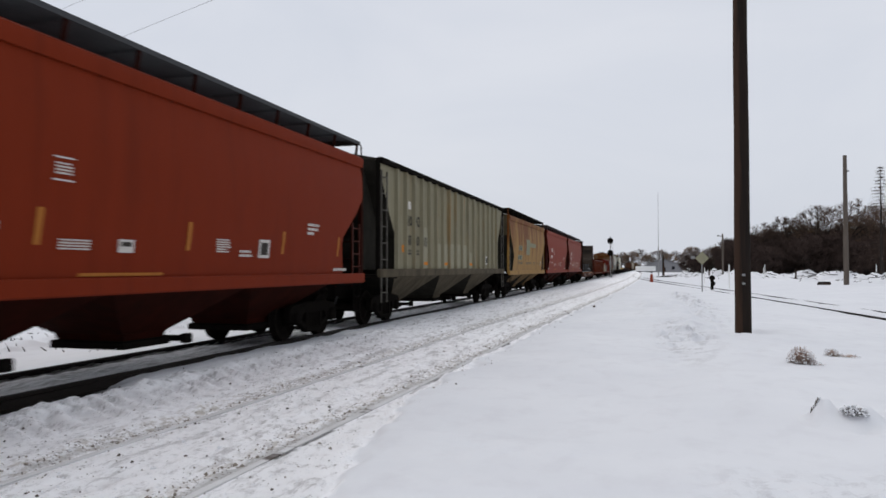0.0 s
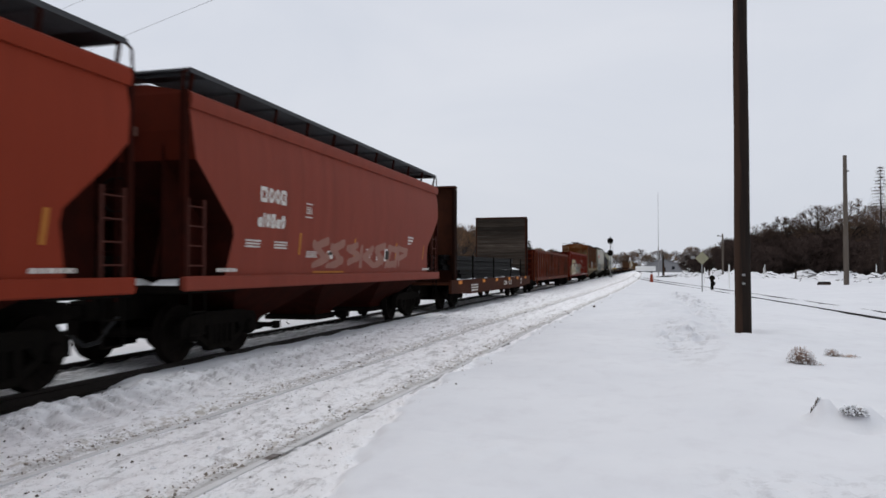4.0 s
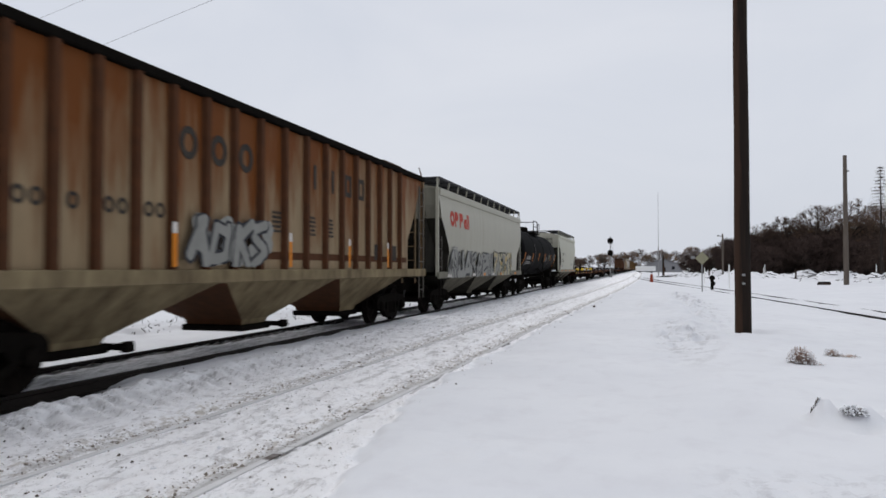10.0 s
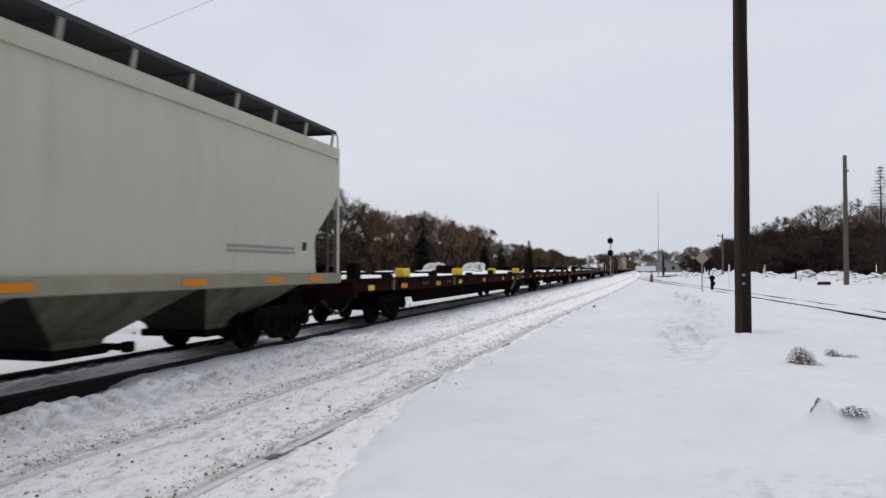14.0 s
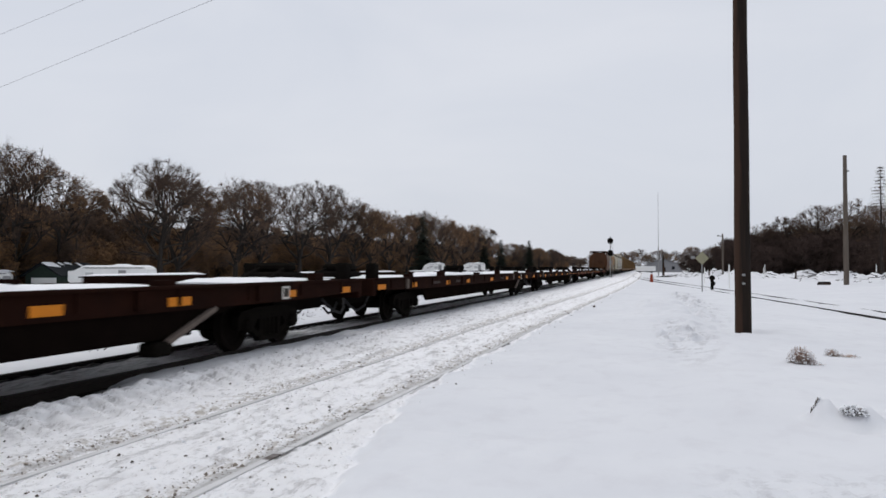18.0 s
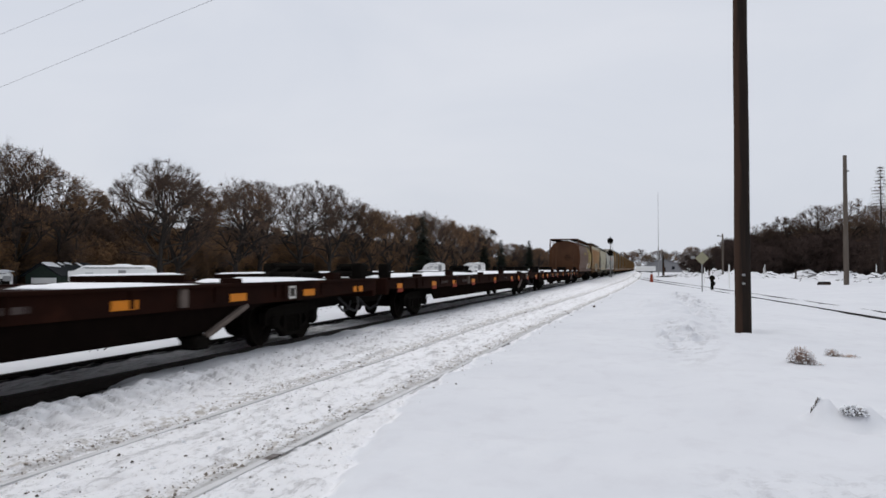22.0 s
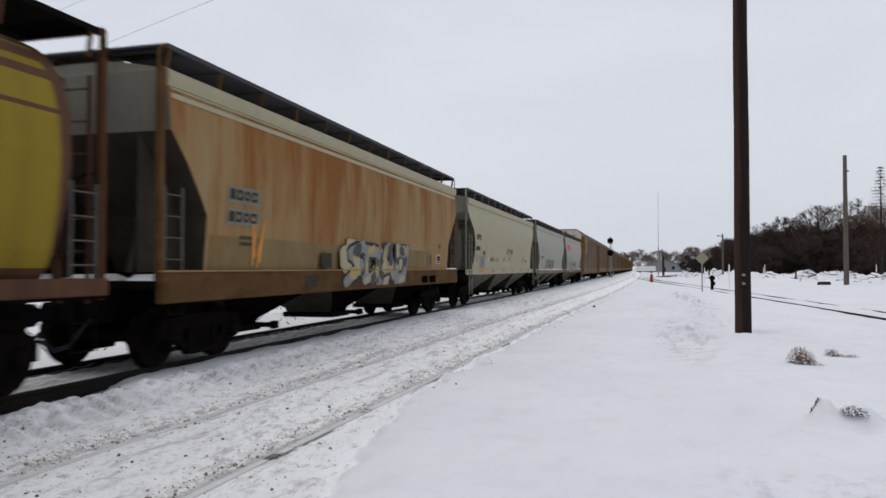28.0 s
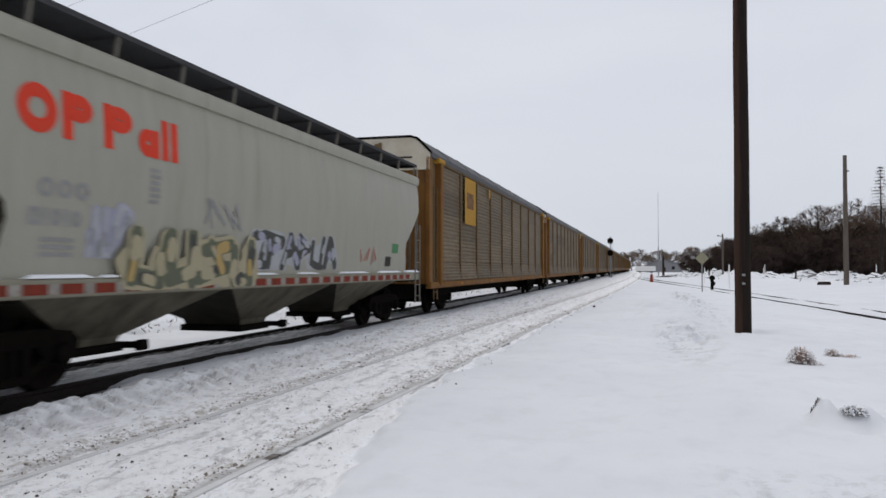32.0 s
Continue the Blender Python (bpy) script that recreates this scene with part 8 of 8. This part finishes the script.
def posts():
    ob = thing("warning_sign", "pale diamond sign on a steel post beside the branch track", "road sign", at=pose(3.62, 51.2, ground_z(3.62, 51.2), 0, 0, 4))
    part("post", S().box(-0.035, 0.035, -0.03, 0.03, -0.3, 2.6, 0.005), galv, ob)
    part("plate", S().loft([[(-0.44, y, 2.2), (0, y, 1.76), (0.44, y, 2.2), (0, y, 2.64)] for y in (-0.05, -0.035)]), shade("faded_yellow_sign_paint", (0.28, 0.26, 0.17), 0.6, 0, (0.22, 0.215, 0.16), 4.0, amount=0.6), ob, "faded yellow diamond plate")
    part("small_plate", S().box(-0.7, -0.44, -0.03, -0.02, 2.15, 2.33, 0.003), galv, ob)
    ob = thing("switch_stand", "low black switch stand in the snow", "switch stand", at=pose(4.75, 57.5, ground_z(4.75, 57.5)))
    part("column", S().box(-0.1, 0.1, -0.1, 0.1, 0, 0.95, 0.02), black, ob)
    part("target", S(True).disc((0.0, -0.12, 0.85), "y", [(0.02, 0.03), (0.2, 0.03), (0.2, -0.02), (0.02, -0.02)], 16).disc((0.06, -0.12, 0.45), "y", [(0.02, 0.03), (0.17, 0.03), (0.17, -0.02), (0.02, -0.02)], 16), black, ob)
    ob = thing("switch_stand", "orange-red switch stand standing in the snow", "switch stand", at=pose(0.78, 90.7, ground_z(0.78, 90.7)))
    part("housing", S(True).disc((0, 0, 0), "z", [(0.19, -0.1), (0.19, 0.5), (0.16, 0.55), (0.15, 0.9), (0.1, 0.95)], 14), shade("orange_red_stand_paint", (0.22, 0.035, 0.016), 0.6), ob)
    part("throw_lever", S().tube((0.25, 0, 0.3), (0.85, 0.1, 0.16), 0.03), black, ob)
    m = thing("marker_post", "thin pale marker post standing in the snow", "post", "marker posts")
    part("stake", S().box(-0.05, 0.05, -0.03, 0.03, -0.2, 1.9, 0.01), siding_white, m)
    part("cap", S().box(-0.055, 0.055, -0.035, 0.035, 1.9, 1.95, 0.01), galv, m)
    m.matrix_basis = pose(6.6, 64.0, ground_z(6.6, 64))
    for x, y in ((5.9, 80.0), (17.5, 122.0), (24.8, 92.0), (14.5, 100.0)):
        c = put(m, x, y, 20, 0.9)


posts()


def fence_posts():
    m = thing("fence_post", "short dark fence post in the snow bank", "post", "fence posts")
    part("stake", S().box(-0.09, 0.09, -0.09, 0.09, -0.3, 1.3, 0.02), pole_wood, m)
    m.matrix_basis = pose(13.0, 104.0, ground_z(13, 104))
    for x, y in ((17.5, 97.0), (26.0, 95.0), (9.5, 120.0), (21.8, 100.0)):
        put(m, x, y, 15, 1.0)
    ob = thing("timber_pile", "pile of dark timbers half buried in snow", "timber", at=pose(16.9, 80.0, ground_z(16.9, 80.0) + 0.1))
    for i, (a, b) in enumerate(((-0.2, 0.0), (0.1, 0.16), (0.35, 0.02))):
        part("timber", S().box(-0.6 + i * 0.15, 0.55 + i * 0.1, a - 0.08, a + 0.08, b - 0.12, b + 0.06, 0.02), pole_wood, ob)


fence_posts()


camper_pane = shade("curtained_camper_window", (0.5, 0.5, 0.5), 0.4, 0, (0.4, 0.4, 0.4), 3.0, amount=0.6)


def camper(label, x, y, turn, length, height):
    ob = thing("camper_trailer", label, "camper", "parked campers", at=pose(x, y, ground_z(x, y) - 0.02, 0, 0, turn))
    L, H = length / 2, height
    prof = [(-L, 0.55), (-L + 0.4, 0.25), (L, 0.25), (L, H - 0.25), (L - 0.25, H), (-L + 1.2, H), (-L + 0.45, H - 0.35), (-L, 1.4)]
    part("body", S().prism(prof, "y", -1.15, 1.15), siding_white, ob)
    for a, b, z0, z1 in ((-L + 1.5, -L + 2.2, H - 0.75, H - 0.5), (0.15, 0.85, H - 1.05, H - 0.6)):
        part("window", S().box(a, b, -1.17, -1.14, z0, z1, 0.01), camper_pane, ob)
    part("door", S().box(0.95, 1.6, -1.18, -1.14, 0.55, H - 0.3, 0.01), galv, ob)
    part("eave_trim", S().box(-L + 1.3, L - 0.3, -1.18, -1.14, H - 0.14, H - 0.09), window_dark, ob)
    part("wheel_well", S().prism([(L - 1.6, 0.26), (L - 1.2, 0.62), (L - 0.3, 0.85), (L - 0.02, 0.8), (L - 0.02, 0.26)], "y", -1.17, -1.13), black, ob)
    part("side_mark", S().box(-L + 0.9, -L + 1.7, -1.17, -1.14, H - 0.95, H - 0.86), dark_ink, ob)
    part("undercarriage", S().box(-L + 0.8, L - 0.2, -1.0, 1.0, 0.05, 0.25), black, ob)
    part("snow_cap", S(True).loft([[(-L + 1.0, -1.2, H - 0.02), (L - 0.2, -1.2, H - 0.02), (L - 0.2, 1.2, H - 0.02), (-L + 1.0, 1.2, H - 0.02)], [(-L + 1.5, -1.0, H + 0.12), (L - 0.6, -1.0, H + 0.1), (L - 0.6, 1.0, H + 0.12), (-L + 1.5, 1.0, H + 0.12)]]).loft([[(0.2, -1.1, H + 0.06), (1.7, -1.1, H + 0.06), (1.7, 1.0, H + 0.06), (0.2, 1.0, H + 0.06)], [(0.7, -0.8, H + 0.24), (1.1, -0.8, H + 0.22), (1.1, 0.8, H + 0.22), (0.7, 0.8, H + 0.24)]]), roof_snow, ob, "thick snow on the roof")
    for k in (-0.5, 0.5):
        part("wheel", S(True).disc((0.6 + k, -1.0, 0.33), "y", [(0.1, -0.1), (0.33, -0.1), (0.33, 0.1), (0.1, 0.1)], 16), black, ob)


camper("white camper trailer with a snow-laden roof", -45.3, 55.6, 16, 6.8, 1.78)
# A small hut stands here; it is built with the camper shape.
camper("small hut with a snowy roof, drawn as a white camper", -54.4, 51.6, 40, 3.0, 1.3)
camper("white camper trailer far down the yard", -41.2, 144.5, 15, 4.6, 2.6)
camper("white camper trailer far down the yard", -35.5, 155.5, 15, 5.0, 2.7)


shed_roof = shade("dark_shingle_roof", (0.03, 0.033, 0.036), 0.9, 0, (0.018, 0.02, 0.022), 6.0, amount=0.8)


def shed():
    ob = thing("garden_shed", "dark green shed with snow on its roof and a white door", "shed", at=pose(-53.1, 58.7, ground_z(-53.1, 58.7) - 0.1, 0, 0, 96))
    part("wall", S().box(-3.2, 3.2, -1.75, 1.75, -0.2, 1.2).prism([(-1.75, 1.18), (1.75, 1.18), (0, 2.1)], "x", -3.18, 3.18), green_wall, ob)
    for k in (-1, 1):
        part("roof_slope", S().prism([(0, 2.14), (0, 2.26), (k * 2.05, 1.1), (k * 2.05, 0.98)], "x", -3.5, 3.5), shed_roof, ob)
    part("door", S().box(-3.28, -3.2, -1.4, 1.1, 0.0, 0.86, 0.01), siding_white, ob, "white panelled double door")
    part("fascia", S().prism([(-2.05, 0.96), (-2.05, 1.1), (0, 2.28), (2.05, 1.1), (2.05, 0.96), (0, 2.14)], "x", -3.54, -3.5), window_dark, ob)
    for a, b, low in ((-3.3, -1.7, 0.8), (-1.2, -0.8, 0.5), (-0.3, 0.5, 0.35), (1.3, 1.8, 0.6)):
        at = lambda y, up: 2.262 + y * 0.566 + up
        part("snow_patch", S(True).loft([[(a, -low * 0.7, at(-low * 0.7, 0)), (b, -low, at(-low, 0)), (b - 0.2, -0.03, at(-0.03, 0)), (a - 0.15, -0.03, at(-0.03, 0))], [(a + 0.1, -low * 0.65, at(-low * 0.65, 0.07)), (b - 0.15, -low * 0.85, at(-low * 0.85, 0.07)), (b - 0.3, -0.08, at(-0.08, 0.08)), (a, -0.08, at(-0.08, 0.08))]]), roof_snow, ob, "snow clinging near the ridge")


shed()


def far_houses():
    wall_grey = shade("grey_house_siding", (0.26, 0.26, 0.27), 0.8, 0, (0.2, 0.2, 0.21), 2.0, amount=0.6)
    roof_grey = shade("frosted_grey_shingles", (0.2, 0.205, 0.215), 0.85, 0, (0.13, 0.135, 0.14), 3.0, amount=0.8)
    for x, y, w, h, turn, wall, roof, label in ((7.6, 314, 14.0, 2.7, 0, wall_grey, roof_grey, "low grey house with a broad gable"), (19.5, 330, 9.0, 2.6, -8, siding_white, roof_snow, "low pale house with a snowy roof")):
        ob = thing("house", label, "house", "far houses", at=pose(x, y, 0.0, 0, 0, turn))
        part("wall", S().box(-w / 2, w / 2, -3.5, 3.5, -0.5, h).prism([(-w / 2, h), (w / 2, h), (-0.5, h + 2.2)], "y", -3.4, 3.4), wall, ob)
        for k in (-1, 1):
            part("roof_slope", S().prism([(-0.5, h + 2.25), (-0.5, h + 2.6), (k * (w / 2 + 0.5), h + 0.15), (k * (w / 2 + 0.5), h - 0.1)], "y", -4.0, 4.0), roof, ob)
        for k in (-0.3, 0.25):
            part("window", S().box(w * k - 0.6, w * k + 0.6, -3.55, -3.48, 1.0, 2.2, 0.02), window_dark, ob)
        part("door", S().box(-0.5, 0.5, -3.55, -3.48, 0.0, 2.0, 0.02), pole_wood, ob)
    ob = thing("box_trailer", "white box trailer parked far up the line", "trailer", at=pose(0.3, 262, ground_z(0.3, 262), 0, 0, 6))
    part("box", S().box(-3.2, 3.2, -1.2, 1.2, 0.6, 2.3, 0.05), siding_white, ob)
    part("chassis", S().box(-3.0, 3.0, -1.0, 1.0, 0.4, 0.6, 0.02), black, ob)
    for k in (-1.9, 1.9):
        part("wheel", S(True).disc((k, -1.0, 0.45), "y", [(0.1, -0.12), (0.45, -0.12), (0.45, 0.12), (0.1, 0.12)], 14), black, ob)


far_houses()

straw = shade("dry_straw_grass", (0.5, 0.39, 0.33), 0.9, 0, (0.26, 0.18, 0.15), 6.0, amount=0.8)


def tuft(x, y, n, reach, height, seed, label, mat, clots=0.5):
    r = random.Random(seed)
    ob = tagged(new("grass_tuft", None), label, "dry grass")
    s, caps = S(), S(True)
    for _ in range(n):
        a, lift = r.uniform(0, 6.28), math.asin(r.uniform(0.05, 1.0))
        flat = Vector((math.cos(a), math.sin(a), 0))
        p = flat * r.uniform(0, reach * 0.45)
        d = Vector((flat.x * math.cos(lift) * reach, flat.y * math.cos(lift) * reach, math.sin(lift) * height)) * r.uniform(0.75, 1.05)
        m, q = p * 0.6 + d * 0.65, p * 0.4 + d + flat * 0.02 + Vector((0, 0, -0.02))
        w = Vector((-math.sin(a), math.cos(a), 0.3)) * r.uniform(0.003, 0.006)
        s.add([p - w, p + w, m + w, m - w], [(0, 1, 2, 3)])
        s.add([m - w, m + w, q + w * 0.4, q - w * 0.4], [(0, 1, 2, 3)])
        if r.random() < clots:
            k, c = r.uniform(0.15, 0.42), m.lerp(q, r.uniform(0.3, 1.0))
            caps.disc(tuple(c), "z", [(0.005 * k, -0.02 * k), (0.035 * k, -0.005 * k), (0.03 * k, 0.025 * k), (0.004 * k, 0.035 * k)], 6)
    tagged(part("grass_clump", raw_mesh("grass_clump", s, mat), None, ob), kind="stuff")
    tagged(part("snow_clump", caps, snow_load, ob, "clots of snow caught in the grass"), kind="stuff")
    ob.matrix_basis = pose(x, y, ground_z(x, y) - 0.01)


tuft(2.33, 12.6, 560, 0.2, 0.3, 1, "round tuft of dry grass caught with snow", straw, 0.6)
tuft(2.52, 12.5, 40, 0.13, 0.08, 4, "thin dry stalks beside the round tuft", straw, 0.5)
tuft(3.06, 13.95, 130, 0.12, 0.17, 2, "low tuft of dry grass half buried in snow", straw, 0.6)
tuft(3.27, 13.95, 90, 0.2, 0.09, 5, "low tuft of dry grass half buried in snow", straw, 0.6)
dark_weeds = shade("dark_dry_weeds", (0.2, 0.18, 0.165), 0.9, 0, (0.07, 0.06, 0.055), 6.0, amount=0.8)
tuft(1.9, 7.95, 130, 0.085, 0.1, 3, "dark dry weeds showing through a snow lump", dark_weeds, 0.75)
tuft(1.955, 7.89, 120, 0.075, 0.09, 6, "dark dry weeds showing through a snow lump", dark_weeds, 0.85)



def lumps():
    ob = tagged(new("board_scrap"), "splinter of brown board stuck upright in the snow", "board")
    r = random.Random(12)
    for i in range(6):
        z, w, u = -0.03 + 0.026 * i, r.uniform(0.004, 0.012), -0.02 + 0.012 * i + r.uniform(-0.006, 0.006)
        part("splinter", S().prism([(u - w, z - 0.012), (u + w * 0.7, z - 0.016), (u + w, z + 0.012), (u - w * 0.4, z + 0.02)], "y", -0.01, 0.01), dark_weeds if i % 2 else pale_wood, ob)
        part("snow_clot", S(True).disc((u + 0.012, 0.004, z + 0.012), "z", [(0.003, -0.012), (0.016, -0.004), (0.013, 0.008), (0.003, 0.014)], 7), snow_load, ob)
    ob.matrix_basis = pose(1.6, 8.08, ground_z(1.6, 8.08), 0, 0, -15)
    ob = tagged(new("stone"), "single dark stone lying on the snow", "stone")
    part("rock", S(True).disc((0, 0, 0.02), "z", [(0.015, -0.04), (0.055, -0.01), (0.045, 0.03), (0.015, 0.05)], 9), pole_wood, ob)
    ob.matrix_basis = pose(-1.86, 28.66, ground_z(-1.86, 28.66), 10, 0, 30)


lumps()


def gravel():
    """Loose stones and frozen crumbs strewn along the siding."""
    r = random.Random(31)
    grit = shade("brown_grey_gravel", (0.33, 0.29, 0.25), 0.9, 0, (0.14, 0.12, 0.1), 20.0, amount=0.8, per_object=0.0)
    clod = shade("dark_brown_clods", (0.12, 0.1, 0.085), 0.9, 0, (0.06, 0.05, 0.045), 20.0, amount=0.8)
    for name, mat, n, label in (("gravel", grit, 4200, "loose brown gravel strewn over the packed snow"), ("dark_clods", clod, 260, "dark frozen clods lying on the packed snow"), ("snow_crumbs", snow_load, 3600, "frozen crumbs of snow beside the siding rails")):
        s = S()
        for i in range(n):
            if name == "gravel":
                band = r.random()
                x = GAUGE / 2 - 0.22 + r.gauss(0, 0.09) if band < 0.4 else -GAUGE / 2 - 0.16 + r.gauss(0, 0.13) if band < 0.82 else r.uniform(-2.6, 1.2)
            else:
                x = r.uniform(-3.3, 1.3)
            y = 4 + 38 * r.random() ** 1.6
            if name == "gravel" and r.random() < 0.6:
                y = round(y / 0.8) * 0.8 + 0.35 * math.sin(y * 7) + r.gauss(0, 0.13)
                x += r.gauss(0, 0.03)
            x += float(siding_x(y))
            z = ground_fast(x, y)
            k = r.uniform(0.005, 0.013) if r.random() < 0.95 else r.uniform(0.013, 0.026)
            if name == "dark_clods":
                k = r.uniform(0.01, 0.024)
            c = Vector((x, y, z + k * 0.3))
            pts = [c + Vector((r.uniform(0.6, 1.2) * k * sx, r.uniform(0.6, 1.4) * k * sy, r.uniform(0.4, 0.9) * k * sz)) for sx, sy, sz in ((1, 0, 0), (-1, 0, 0), (0, 1, 0), (0, -1, 0), (0, 0, 1), (0, 0, -1))]
            s.add(pts, [(0, 2, 4), (2, 1, 4), (1, 3, 4), (3, 0, 4), (2, 0, 5), (1, 2, 5), (3, 1, 5), (0, 3, 5)])
        me = raw_mesh(name, s, mat)
        tagged(new(name, me), label, "gravel" if name == "gravel" else "snow", kind="stuff")


_gx, _gy = np.linspace(-7.2, -1.8, 240), np.linspace(2, 45, 900)
_gz = level(*np.meshgrid(_gx, _gy))


def ground_fast(x, y):
    return float(_gz[min(899, int((y - 2) / 43 * 899)), min(239, max(0, int((x + 7.2) / 5.4 * 239)))])


gravel()


def berm_scraps():
    r = random.Random(8)
    s = S()
    for i in range(620):
        u = r.uniform(-0.25, 1.15)
        x, y = 24 - 18 * u + r.gauss(0, 1.6), 84 + 52 * u + r.gauss(0, 1.6)
        z = ground_z(x, y)
        a = r.uniform(0, 3.14)
        d = Vector((math.cos(a), math.sin(a), r.uniform(-0.1, 0.3))) * r.uniform(0.15, 0.8)
        s.tube(Vector((x, y, z + 0.02)) - d, Vector((x, y, z + 0.06)) + d, r.uniform(0.02, 0.09), 0.02, 4)
    tagged(new("brush_scraps", raw_mesh("brush_scraps", s, bark)), "dark brush scraps poking out of the snow bank", "brush", kind="stuff")


berm_scraps()


def far_stubble():
    """Dry stalks and frozen clods along the far side of the main line."""
    r = random.Random(52)
    s = S()
    for i in range(1500):
        x, y = r.choice((-11.3, -12.6, -15.0)) + r.gauss(0, 0.35), 6 + 60 * r.random()
        z = ground_z(x, y) if i % 5 == 0 else z + r.uniform(-0.01, 0.01)
        if i % 5:
            x, y = px_ + r.gauss(0, 0.25), py_ + r.gauss(0, 0.5)
        px_, py_ = x, y
        d = Vector((r.uniform(-0.5, 0.5), r.uniform(-1, 1), r.uniform(0.05, 0.7))) * r.uniform(0.05, 0.2)
        s.tube(Vector((x, y, z - 0.02)), Vector((x, y, z)) + d, r.uniform(0.006, 0.02), 0.005, 4)
    tagged(new("stubble", raw_mesh("stubble", s, bark)), "dark dry stalks in the snow beyond the main line", "weeds", kind="stuff")


far_stubble()


# ---- what moves ----
def motions():
    for ob, c in TRAIN:
        walk(ob, [(t, pose(MAIN, c - gone(t), 0)) for t in range(0, 33, 2)])
    for ob, c, y in WHEELS:
        seen = [f for f in range(0, 32 * FPS + 1) if -7.0 < c - gone(f / FPS) < 34.0]
        if not seen:
            continue
        first, last = gone(seen[0] / FPS), gone(seen[-1] / FPS)
        rows = [] if seen[0] == 0 else [(0.0, pose(0, y, AXLE_R))]
        for f in seen:
            rows.append((f / FPS, pose(0, y, AXLE_R, math.degrees((gone(f / FPS) - first) / AXLE_R))))
        if seen[-1] < 32 * FPS:
            rows.append((32.0, rows[-1][1]))
        if len(rows) > 1:
            walk(ob, rows)


motions()
